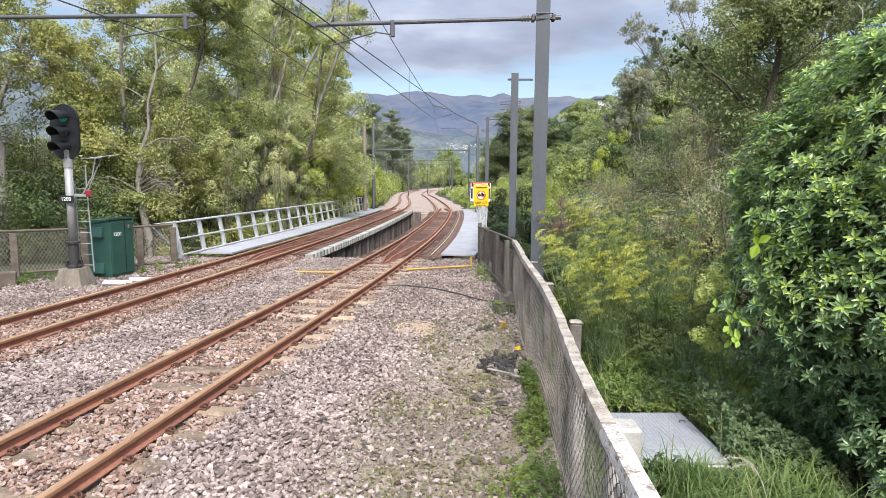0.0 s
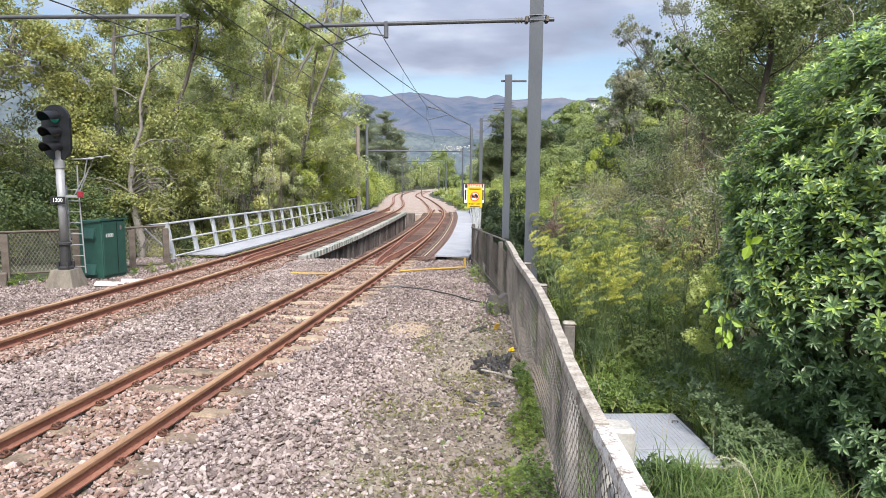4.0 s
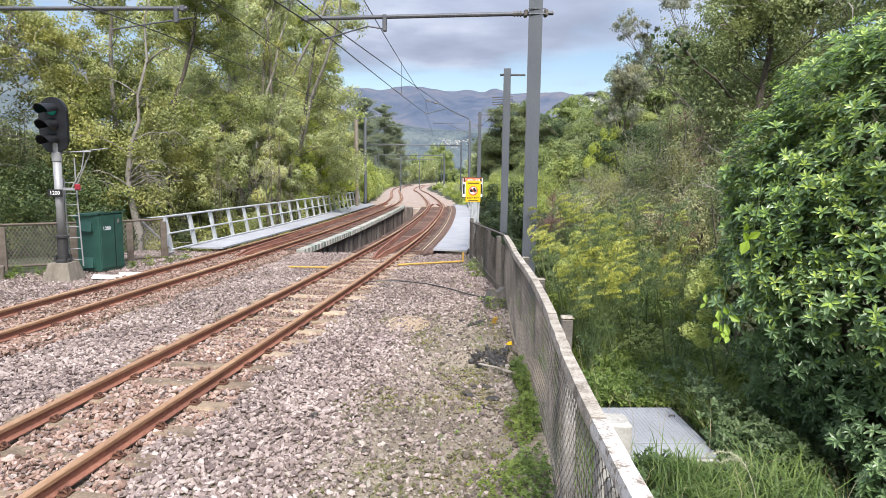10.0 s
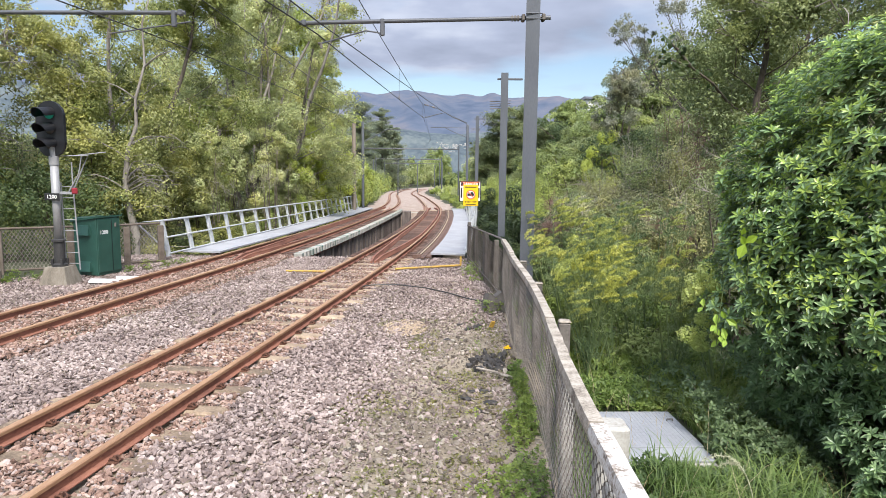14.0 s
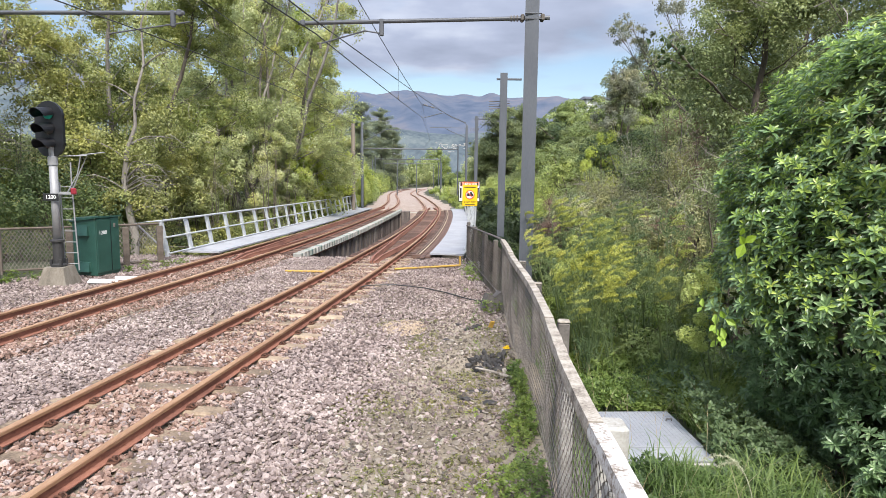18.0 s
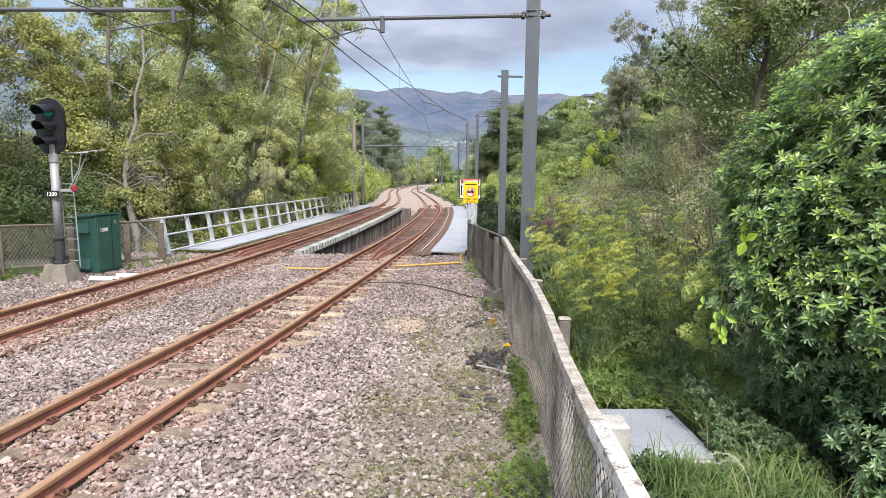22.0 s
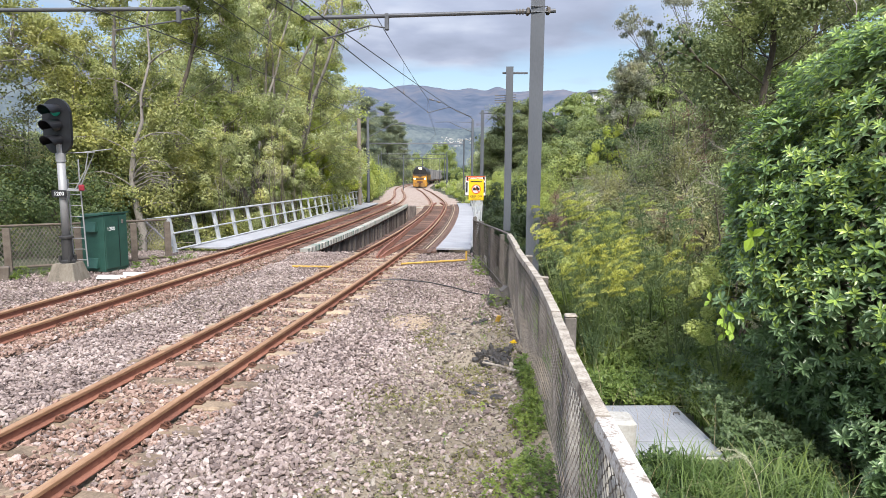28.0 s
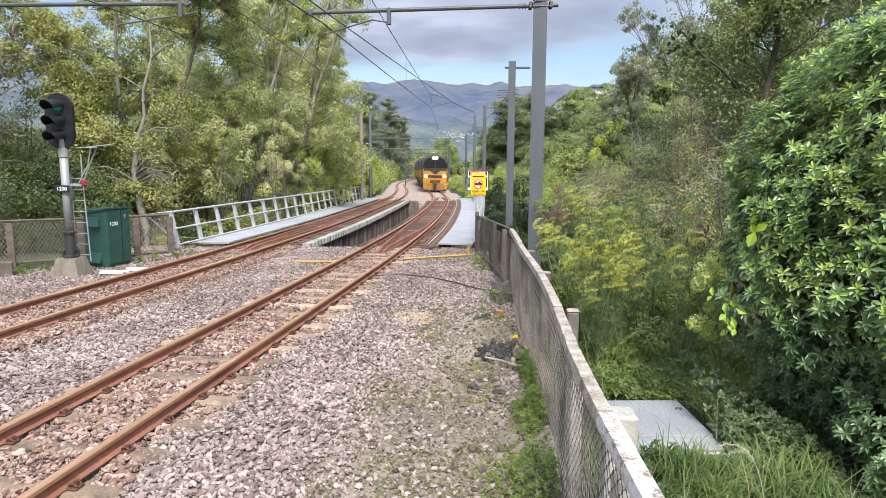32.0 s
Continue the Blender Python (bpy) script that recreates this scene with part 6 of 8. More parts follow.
for x, y, top, r in ((-8.3, 29.5, 4.3, 0.9), (-8.6, 31.5, 5.2, 0.9), (-8.1, 33.5, 4.2, 0.8), (-9.6, 27, 3.6, 0.9)):
    shrub(x, y, 1, r, "thin brown-leaved bush with pale twigs under the trees", LEAF_BROWN, 800 + int(10 * y), 1500, 0.09, 0.03, lumps=14, top=top, droop=-0.5, twig=PALETWIG)
shrub(-15.6, 23.2, 8.0, 1.5, "brown twiggy bush at the edge of the grove", LEAF_BROWN, 451, 5000, 0.10, 0.045, lumps=16)
# added bush, its dark leaf colour stands in for a shaded hollow
shrub(-9.3, 43, 2.9, 1.2, "dark-coloured bush standing for the shaded hollow under the trees", LEAF_DARK, 450, 3500, 0.13, 0.07)
for i, (x, y, h, r) in enumerate([(-8.6, 55, 3.4, 2.2), (-9.6, 62, 4.4, 3), (-10.5, 72, 4.5, 3.2), (-13, 82, 5, 4), (-14, 95, 5, 4), (-15.5, 112, 5.5, 4.5), (-15, 132, 5, 4.5), (-17, 150, 5, 5)]):
    shrub(x, y, h, r, "bright green bush beside the far track", LEAF_BRIGHT, 80 + i, 3600, 0.26, 0.14)
for i, y in enumerate((57, 66, 76, 87, 99, 112, 126, 142)):
    shrub(float(left_x(y)) - 4.2, y, 3.8 + 0.6 * (i % 3), 2.1 + 0.012 * y, "green roadside bush along the line", (LEAF_BRIGHT, LEAF_MOSSY)[i % 2], 500 + i, 2600, 0.26, 0.15)
for i, y in enumerate((60, 72, 86, 100, 116, 132)):
    shrub(float(right_x(y)) + 5.2, y, (2.8 if y < 90 else 1.4) + 0.4 * (i % 2), 1.9 + 0.01 * y, "yellow-green scrub bush along the line", (LEAF_BRIGHT, LEAF_WILLOW)[i % 2], 520 + i, 2400, 0.24, 0.14)
for i in range(22):
    x, y = -34 + 3.0 * i, 236 + 16 * (i % 3)
    if off_line(x, y, 3):
        shrub(x, y, 1, 5, "pale green tree closing the valley", (LEAF_WILLOW, LEAF_MOSSY, LEAF_BRIGHT)[i % 3], 700 + i, 3200, 0.5, 0.3, lumps=22, lump_r=(0.22, 0.42), top=6.0 + 1.5 * (i % 4))


def hillside_tree(x, y, h, r, leafmat, seed, word):
    """A crown of flat-topped cushions of leaves, one above the other, over short stems."""
    rng = np.random.default_rng(seed)
    t = thing("hillside_tree", f"cushion-crowned {word} tree on the hillside", "tree", pose(x, y, float(ground_z(x, y)) - 0.2))
    stem, leaves, faces = Mb(), [], []
    for k in range(15):
        a, q = rng.uniform(0, 6.283), math.sqrt(rng.random()) * 0.9
        c = np.array([q * r * math.cos(a), q * r * math.sin(a), h * (rng.uniform(0.35, 1.0) - 0.25 * q * q)])
        w = r * rng.uniform(0.2, 0.42)
        d = rng.normal(size=(400, 3))
        d[:, 2] = np.abs(d[:, 2]) - 0.12
        d /= np.linalg.norm(d, axis=1, keepdims=True)
        leaves.append(c + d * np.array([w, w, w * 0.7]) * (0.82 + 0.28 * rng.random((400, 1))))
        faces.append(d)
        stem.tube([(0, 0, 0), tuple(c * np.array([0.5, 0.5, 0.6])), tuple(c)], [0.12, 0.08, 0.03], 5)
    p, d = np.concatenate(leaves), np.concatenate(faces)
    ok = boughs(p, 0.5 * r, seed, 0.85)
    part("trunk", stem, DARKBARK, t, smooth=True)
    foliage_part("crown", leaf_cards(rng, p[ok], 0.13 + 0.0018 * y, 0.08 + 0.0011 * y, 0.0, out=d[ok], chaos=0.4), leafmat, t)
    return t


def pine(x, y, top, r, seed, label):
    """A conifer in tiers: flat, upturned boughs with pads of needles along them."""
    rng = np.random.default_rng(seed)
    z = float(ground_z(x, y)) - 0.2
    h = top - z
    t = thing("conifer_tree", label, "conifer", pose(x, y, z))
    part("trunk", Mb().tube([(0, 0, 0), (0.1, 0, h * 0.5), (0, 0.1, h * 0.98)], [0.28, 0.18, 0.05], 8), DARKBARK, t, smooth=True)
    wood, pads, face = Mb(), [], []
    for k in range(80):
        f = 0.12 + 0.86 * k / 79
        a = k * 2.4 + rng.uniform(-0.9, 0.9)
        f = min(0.99, f + rng.uniform(-0.04, 0.04))
        ln = r * (1.06 - f) ** 0.42 * rng.uniform(0.5, 1.15)
        d = np.array([math.cos(a), math.sin(a), 0.0])
        b = np.array([0, 0, h * f])
        tip = b + d * ln + np.array([0, 0, ln * rng.uniform(0.1, 0.5)])
        wood.tube([tuple(b), tuple(b + d * ln * 0.5 - np.array([0, 0, 0.05])), tuple(tip)], [0.05, 0.035, 0.012], 4, cap=False)
        n = int(170 + 150 * ln)
        s = rng.random((n, 1)) ** 0.7
        q = b + (tip - b) * s + rng.normal(size=(n, 3)) * np.array([0.11, 0.11, 0.05]) * r * (0.4 + 0.8 * s) * (ln / r + 0.4)
        pads.append(q)
        face.append(np.tile(d * 0.35 + np.array([0, 0, 1.0]), (n, 1)))
    tagged(part("branching", wood, DARKBARK, t), kind="stuff")
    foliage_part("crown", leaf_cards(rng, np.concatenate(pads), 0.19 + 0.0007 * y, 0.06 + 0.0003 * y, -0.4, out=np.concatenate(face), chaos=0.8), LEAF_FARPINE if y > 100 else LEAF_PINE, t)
    return t


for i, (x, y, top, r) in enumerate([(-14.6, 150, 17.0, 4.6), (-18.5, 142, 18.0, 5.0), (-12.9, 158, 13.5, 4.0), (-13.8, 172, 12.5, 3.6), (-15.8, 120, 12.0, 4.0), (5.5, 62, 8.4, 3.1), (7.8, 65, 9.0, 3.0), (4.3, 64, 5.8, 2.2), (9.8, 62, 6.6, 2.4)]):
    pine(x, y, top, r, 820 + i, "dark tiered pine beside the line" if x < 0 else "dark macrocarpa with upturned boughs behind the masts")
for i, (x, y, top, r) in enumerate([(-6.5, 262, 11.5, 5.0), (-2.6, 264, 16.5, 5.6), (-1.0, 268, 14.0, 5.2), (-13.5, 255, 9.0, 4.5), (14, 225, 10, 5), (-22, 250, 10, 5)]):
    shrub(x, y, 1, r, "round-crowned green tree at the valley's end", LEAF_MOSSY, 860 + i, 5200, 0.5, 0.3, lumps=26, lump_r=(0.2, 0.4), top=top)
for i, (x, y, top, r) in enumerate([(-0.6, 168, 2.0, 1.8), (1.0, 172, 2.6, 2.2), (2.0, 178, 2.6, 2.6), (1.9, 150, 2.6, 2.0), (3.4, 160, 3.2, 2.6), (5.4, 174, 3.6, 3.2), (3.0, 190, 3.0, 2.6), (6.5, 205, 4.2, 3.4), (2.9, 132, 2.0, 1.9), (3.4, 118, 2.2, 1.9)]):
    shrub(x, y, 1, r, "dark green bush on the inside of the far curve", (LEAF_DARK, LEAF_MOSSY)[i % 2], 880 + i, 4600, 0.34, 0.2, lumps=22, lump_r=(0.26, 0.45), top=top)
# far conifers and the end of the valley
for i, (x, y, h, r) in enumerate([(-19, 105, 12, 5), (-21, 165, 11, 6), (13, 185, 9, 5), (-24, 140, 12, 6), (16, 215, 10, 6), (-19, 215, 9, 6)]):
    tree(x, y, h, r, "dark layered conifer in the valley", LEAF_CONIFER, DARKBARK, 100 + i, 110, 60, 0.42, 0.2, spread=0.25, clump_r=1.1, bare=0.2, droop=0.0, trunk_r=0.3, name="conifer_tree", far=True)
for i, (x, y, h, r) in enumerate([(-14.5, 165, 3, 3.5), (-13, 188, 2.6, 3), (6.5, 178, 2.4, 3.5), (5.5, 196, 2.2, 3), (-10, 208, 2.4, 3.5), (-6.5, 226, 2.0, 3), (9, 206, 3, 3.5)]):
    if off_line(x, y, r):
        shrub(x, y, h, r, "bright green scrub at the end of the track", LEAF_BRIGHT, 120 + i, 2600, 0.4, 0.22)
for i, (x, y, h, r) in enumerate([(1.6, 96, 1.5, 1.6), (2.6, 84, 2.6, 2.0), (2.6, 104, 1.6, 2.0), (3.6, 66, 3.0, 2.2), (1.8, 118, 1.5, 2.0), (1.0, 138, 1.4, 2.2), (3.4, 56, 2.6, 1.6)]):
    shrub(x, y, h, r, "green bush beside the far track", (LEAF_BRIGHT, LEAF_OLIVE)[i % 2], 130 + i, 3000, 0.24, 0.12)

# right bank, from the bridge outwards
beside = [(2.0, 22.5, 1.9, 0.9, 0), (2.8, 24, 2.1, 1.2, 0), (3.9, 25.5, 2.2, 1.4, 0), (5.1, 27, 2.4, 1.6, 0), (2.7, 29, 2.2, 1.1, 0), (3.6, 34, 2.2, 1.6, 0), (2.4, 31, 2.0, 0.75, 0), (2.7, 36, 1.9, 0.9, 0), (2.8, 41, 1.8, 1.0, 0), (5.0, 36, 2.9, 1.8, 1), (4.1, 43, 2.8, 1.6, 1), (6.6, 40, 3.5, 2.2, 1), (5.6, 47, 3.4, 2.0, 2), (8.4, 45, 4.8, 2.4, 2), (3.5, 49, 2.6, 1.2, 1), (7.4, 33, 3.3, 1.6, 2), (6.2, 31, 2.7, 1.5, 2), (3.2, 17.5, 1.5, 1.1, 0), (2.5, 19.5, 1.3, 0.9, 0)]
for i, (x, y, top, r, k) in enumerate(beside):
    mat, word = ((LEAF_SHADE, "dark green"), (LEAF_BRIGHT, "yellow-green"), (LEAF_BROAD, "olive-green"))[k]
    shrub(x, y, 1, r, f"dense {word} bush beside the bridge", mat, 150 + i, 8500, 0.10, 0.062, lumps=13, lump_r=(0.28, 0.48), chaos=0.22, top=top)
for i, (x, y, top, r) in enumerate([(9.4, 40, 4.9, 1.2), (10.2, 40.5, 5.9, 1.1), (11.0, 41, 6.6, 0.9)]):
    shrub(x, y, 1, r, "lime-green feathery shrub on the slope", LEAF_LIME, 148 + 200 * i, 4200, 0.15, 0.04, lumps=16, lump_r=(0.2, 0.4), top=top, droop=-0.6)
hill = [(7, 50), (8, 60), (10, 70), (9, 80), (12, 92), (9, 55), (12, 60), (14, 50), (11, 46), (18, 56), (20, 74), (24, 84), (17, 88), (22, 64), (13, 84), (28, 96), (20, 104), (26, 76), (14, 110), (30, 84), (24, 58), (20, 48), (9, 44), (11, 52), (13, 56), (10, 62), (12, 76), (18, 80), (22, 92), (16, 98), (24, 110), (18, 116), (12, 100), (30, 108), (14, 66), (16, 46), (12, 42), (19, 62)]
for i, (x, y) in enumerate(hill):
    k = 2.4 + 1.7 * rs.random()
    hillside_tree(x, y, k * 1.15, k, (LEAF_BROAD, LEAF_DARK, LEAF_MOSSY, LEAF_BROAD, LEAF_MOSSY)[i % 5], 600 + i, ("dull green", "dark green", "mossy green", "dull green", "mossy green")[i % 5])
tree(12.3, 46, 10.4 - float(ground_z(12.3, 46)), 2.2, "feathery grey-green gum tree on the hillside slope", LEAF_GUM, DARKBARK, 191, 210, 80, 0.17, 0.07, bare=0.3, droop=0.6, clump_r=0.6, trunk_r=0.06)


def sparse_gum(x, y, sprays, label, seed):
    """A thin forked gum whose few leaf sprays stand apart against the sky; sprays: (x, y, z, radius) in the world."""
    rng = np.random.default_rng(seed)
    z = float(ground_z(x, y)) - 0.2
    t = thing("gum_tree", label, "tree", pose(x, y, z))
    fork = Vector((0.2, 0, 0.55 * (max(k[2] for k in sprays) - z)))
    part("trunk", Mb().tube([(0, 0, 0), (0.15, 0, fork.z * 0.5), tuple(fork)], [0.10, 0.08, 0.06], 8), GREYBARK, t, smooth=True)
    cen = []
    for sx, sy, sz, sr in sprays:
        tip = Vector((sx - x, sy - y, sz - z))
        mid = fork.lerp(tip, 0.55) - Vector((0, 0, 0.12 * (tip - fork).length))
        limb = Mb().tube([fork, mid, tip], [0.05, 0.035, 0.012], 5)
        for k in range(7):
            e = tip + Vector(rng.normal(size=3)) * sr * 0.75
            limb.tube([mid.lerp(tip, rng.uniform(0.3, 1)), e], [0.014, 0.004], 4)
            cen.append((tuple(e), sr * rng.uniform(0.3, 0.5)))
        part("limb", limb, GREYBARK, t, smooth=True)
    p = np.concatenate([np.array(c) + rng.normal(size=(90, 3)) * r * np.array([0.62, 0.62, 0.5]) for c, r in cen])
    foliage_part("crown", leaf_cards(rng, p, 0.17, 0.055, 0.7), LEAF_GUM, t)
    return t


sparse_gum(14.2, 38, [(10.1, 38, 10.6, 0.5), (10.9, 38, 10.9, 0.55), (11.5, 38, 10.2, 0.4), (11.9, 38.5, 9.2, 0.5), (12.6, 38, 8.4, 0.6)], "thin pale gum tree leaning against the sky", 196)
sparse_gum(14.6, 36, [(11.9, 36, 11.9, 0.6), (12.6, 36, 11.4, 0.6), (13.0, 36, 10.4, 0.7), (12.4, 36, 9.4, 0.5), (13.2, 36, 8.6, 0.8)], "taller pale gum tree beside the leaning one", 198)
tree(17.5, 58, 7, 3.0, "grey-green gum tree on the slope", LEAF_CONIFER, GREYBARK, 192, 100, 70, 0.24, 0.1, bare=0.3)
tree(10.9, 21, 13, 3.0, "tall brown-green tree with fine leaves", LEAF_BROAD, DARKBARK, 193, 380, 100, 0.14, 0.075, bare=0.15, clump_r=0.85)
tree(12.5, 22, 15, 4.4, "tall olive tree above the scrub", LEAF_SCRUB, DARKBARK, 194, 330, 90, 0.16, 0.08, bare=0.15)
big_tree = tree(7.9, 17.6, 13, 2.9, "leafy olive tree rising behind the glossy shrub", LEAF_BROAD, DARKBARK, 195, 560, 130, 0.085, 0.06, bare=0.36, clump_r=0.75)
rl = np.random.default_rng(5)
base = np.array([7.9, 17.6, float(ground_z(7.9, 17.6)) - 0.15])
for pts in ([(7.6, 17.4, 4.4), (6.7, 16.2, 4.7), (5.9, 15.6, 5.0), (5.2, 15.5, 5.2), (4.85, 15.5, 4.95)], [(5.9, 15.6, 5.0), (5.5, 15.5, 5.4), (5.25, 15.5, 5.6)]):
    line = [Vector(tuple(np.array(p) - base)) for p in pts]
    part("limb", Mb().tube(line, [0.04, 0.03, 0.022, 0.014, 0.008][:len(line)], 6), DARKBARK, big_tree, "slender limb reaching out over the scrub", smooth=True)
    c = np.array([np.array(line[i].lerp(line[i + 1], f)) for i in range(len(line) // 2 - 1, len(line) - 1) for f in rl.random(13)])
    foliage_part("spray", leaf_cards(rl, c + rl.normal(size=c.shape) * 0.13, 0.17, 0.15, 0.5, 0.12), LEAF_DARK, big_tree, label="large heart-shaped leaves against the sky")
tree(9.3, 15.5, 11, 2.8, "dense olive tree behind the glossy shrub", LEAF_BROAD, DARKBARK, 197, 300, 80, 0.10, 0.065, bare=0.2, clump_r=0.9)
scrub = [(3.7, 15, 2.3, 0.9), (4.4, 15, 2.9, 1.0), (5.2, 16, 3.4, 1.1), (5.9, 16, 3.6, 1.2), (6.2, 15, 3.5, 1.2), (6.0, 13, 3.1, 1.1), (5.3, 20, 3.2, 1.3), (7.0, 22, 4.0, 1.5), (7.25, 20, 4.3, 1.4), (7.3, 18, 4.2, 1.3), (3.95, 18, 2.25, 1.1), (8.4, 24, 5.4, 2.0), (6.6, 26.5, 3.6, 1.8), (9.2, 28, 5.4, 2.4), (8.6, 17.5, 5.2, 1.8), (4.6, 13.2, 2.5, 0.9), (7.0, 11.6, 3.6, 1.3)]
for i, (x, y, top, r) in enumerate(scrub):
    mat, word = ((LEAF_BROWN, "brown-green"), (LEAF_SCRUB, "grey-green"), (LEAF_BROAD, "dull olive"))[i % 3]
    shrub(x, y, 1, r, f"twiggy {word} scrub on the bank", mat, 200 + i, 9500, 0.066, 0.036, lumps=18, lump_r=(0.22, 0.42), chaos=0.45, top=top, twig=PALETWIG)


def rosettes(rng, base, axis, length, width, count):
    """A whorl of narrow folded leaves at each base, round its axis: (bases * count, 6, 3)."""
    n = len(base)
    axis = axis / np.linalg.norm(axis, axis=1, keepdims=True)
    u = np.cross(axis, rng.normal(size=(n, 3)))
    u /= np.linalg.norm(u, axis=1, keepdims=True)
    w = np.cross(axis, u)
    big = rng.uniform(0.75, 1.25, n)
    out = []
    for k in range(count):
        a = 2 * math.pi * (k * 0.382) + rng.uniform(-0.2, 0.2, n)
        rise = 0.15 + 0.75 * (k / count) + rng.uniform(-0.12, 0.12, n)
        d = (u * np.cos(a)[:, None] + w * np.sin(a)[:, None]) * np.cos(rise)[:, None] + axis * np.sin(rise)[:, None]
        s = np.cross(axis, d)
        s /= np.linalg.norm(s, axis=1, keepdims=True)
        up = np.cross(d, s)
        L = (length * big * (1.05 - 0.45 * k / count))[:, None]
        W = (width * big * (1.05 - 0.35 * k / count))[:, None]
        p0 = base + axis * 0.02 * k / count
        mid = p0 + d * L * 0.55 - up * W * 0.12
        out.append(np.stack([p0, p0 + d * L * 0.5 + s * W / 2 + up * W * 0.15, mid, p0 + d * L * 0.5 - s * W / 2 + up * W * 0.15, p0 + d * L * 0.8 + s * W * 0.3 - up * L * 0.05, p0 + d * L - up * L * 0.16, p0 + d * L * 0.8 - s * W * 0.3 - up * L * 0.05], 1))
    return np.concatenate(out)


ROSETTE_FACES = [(0, 2, 1), (0, 3, 2), (1, 2, 4), (3, 6, 2), (4, 2, 5), (2, 6, 5)]


def glossy_shrub():
    """The big shrub with whorled glossy leaves at the edge of the bank."""
    rng = np.random.default_rng(77)
    t = thing("glossy_shrub", "large dense shrub with whorls of glossy green leaves", "shrub", pose(0, 0, 0))
    lumps = [((4.1, 6.0, 1.5), 1.25), ((3.85, 6.3, 1.95), 1.1), ((4.7, 5.8, 2.6), 1.5), ((4.4, 6.4, 2.75), 1.0), ((5.5, 6.3, 3.4), 1.25), ((4.5, 6.3, 0.4), 1.0), ((5.0, 5.2, 1.5), 1.25), ((5.5, 5.4, 2.9), 1.35), ((3.56, 6.55, 1.2), 0.8), ((3.75, 6.8, 1.9), 0.7), ((6.4, 6.6, 4.2), 1.2), ((5.4, 5.6, 0.2), 0.9), ((3.85, 6.6, 0.3), 0.6), ((4.35, 5.4, 0.1), 0.75), ((4.9, 4.9, 0.3), 0.9), ((4.1, 5.0, -0.25), 0.5)]
    base, axis, dark, front = [], [], [], []
    for (cx, cy, cz), r in lumps:
        n = int(1100 * r * r)
        d = rng.normal(size=(n, 3))
        d /= np.linalg.norm(d, axis=1, keepdims=True)
        bump = np.array([noise.noise(Vector(tuple(k * 2.3)) + Vector((cx, cy, cz))) for k in d])
        p = np.array([cx, cy, cz]) + d * (r * (0.92 + 0.34 * bump + 0.05 * rng.normal(size=n)))[:, None]
        base.append(p)
        front.append(d @ np.array([-0.6, -0.78, 0.15]))
        axis.append(d * 0.8 + np.array([-0.15, -0.15, 0.8]) + rng.normal(size=(n, 3)) * 0.25)
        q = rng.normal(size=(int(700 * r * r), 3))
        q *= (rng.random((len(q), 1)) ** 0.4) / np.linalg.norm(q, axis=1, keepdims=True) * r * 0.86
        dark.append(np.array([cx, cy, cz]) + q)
    base, axis, dark = np.concatenate(base), np.concatenate(axis), np.concatenate(dark)
    inside = np.zeros(len(base), bool)
    facing = np.concatenate(front) > -0.3
    for (cx, cy, cz), r in lumps:
        inside |= np.linalg.norm(base - np.array([cx, cy, cz]), axis=1) < r * 0.72
    ok = ~inside & (base[:, 2] > -0.5) & (base[:, 1] < 8) & facing
    whorl = rosettes(rng, base[ok], axis[ok], 0.099, 0.034, 11)
    cut = 6 * int(ok.sum())
    # Low tips take the darker leaf colour, which stands for shade there.
    old = whorl[cut:, 0, 2] + 0.4 * rng.normal(size=len(whorl) - cut) < 1.15
    aged_or_low, young = np.concatenate([whorl[:cut], whorl[cut:][old]]), whorl[cut:][~old]
    foliage_part("foliage", aged_or_low, LEAF_GLOSSY, t, 7, ROSETTE_FACES, "whorls of glossy dark green leaves")
    foliage_part("young_foliage", young, LEAF_YOUNG, t, 7, ROSETTE_FACES, "paler young leaves at the shoot tips")
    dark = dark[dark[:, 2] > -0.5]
    # The shade within the shrub is put into these leaves' darker colour.
    foliage_part("inner_foliage", leaf_cards(rng, dark, 0.14, 0.06), LEAF_DARK, t, label="dark leaves coloured for the shade inside the shrub")
    mb = Mb()
    for (cx, cy, cz), r in lumps:
        foot = Vector((4.3 + 0.2 * (cx - 4.3), 5.9, -0.9))
        mb.tube([foot, foot.lerp(Vector((cx, cy, cz)), 0.5) + Vector((0, 0.1, 0.1)), Vector((cx, cy, cz))], [0.06, 0.04, 0.02], 6)
        for k in range(7):
            d = Vector(rng.normal(size=3)).normalized() * r * 0.9
            mb.tube([Vector((cx, cy, cz)), Vector((cx, cy, cz)) + d * 0.6 + Vector((0, 0, -0.08)), Vector((cx, cy, cz)) + d], [0.018, 0.012, 0.006], 5)
    part("branching", mb, DARKBARK, t)
    return t


glossy_shrub()


def vine(x, y, z, n, seed, label, size, drop):
    """A few large fresh leaves hanging on the shrub's edge."""
    rng = np.random.default_rng(seed)
    t = thing("vine", label, "vine", pose(x, y, z))
    p = np.stack([rng.normal(0, 0.05, n), rng.normal(0, 0.04, n), rng.uniform(-drop, 0.8 * drop, n)], -1)
    ax = np.tile(np.array([[-0.5, -1.0, 0.3]]), (n, 1)) + rng.normal(size=(n, 3)) * 0.3
    part("leaves", quads("leaves", rosettes(rng, p, ax, size, size * 0.6, 2), LEAF_FRESH, 7, ROSETTE_FACES), None, t)
    part("stem", Mb().tube([(0.02, 0.05, -0.4), (0, 0, 0), (0.05, 0.03, 0.35)], 0.004, 5), LEAF_DARK, t)
    return t


vine(2.27, 4.65, 2.0, 2, 5, "bright lime-green vine leaves on the shrub", 0.11, 0.1)
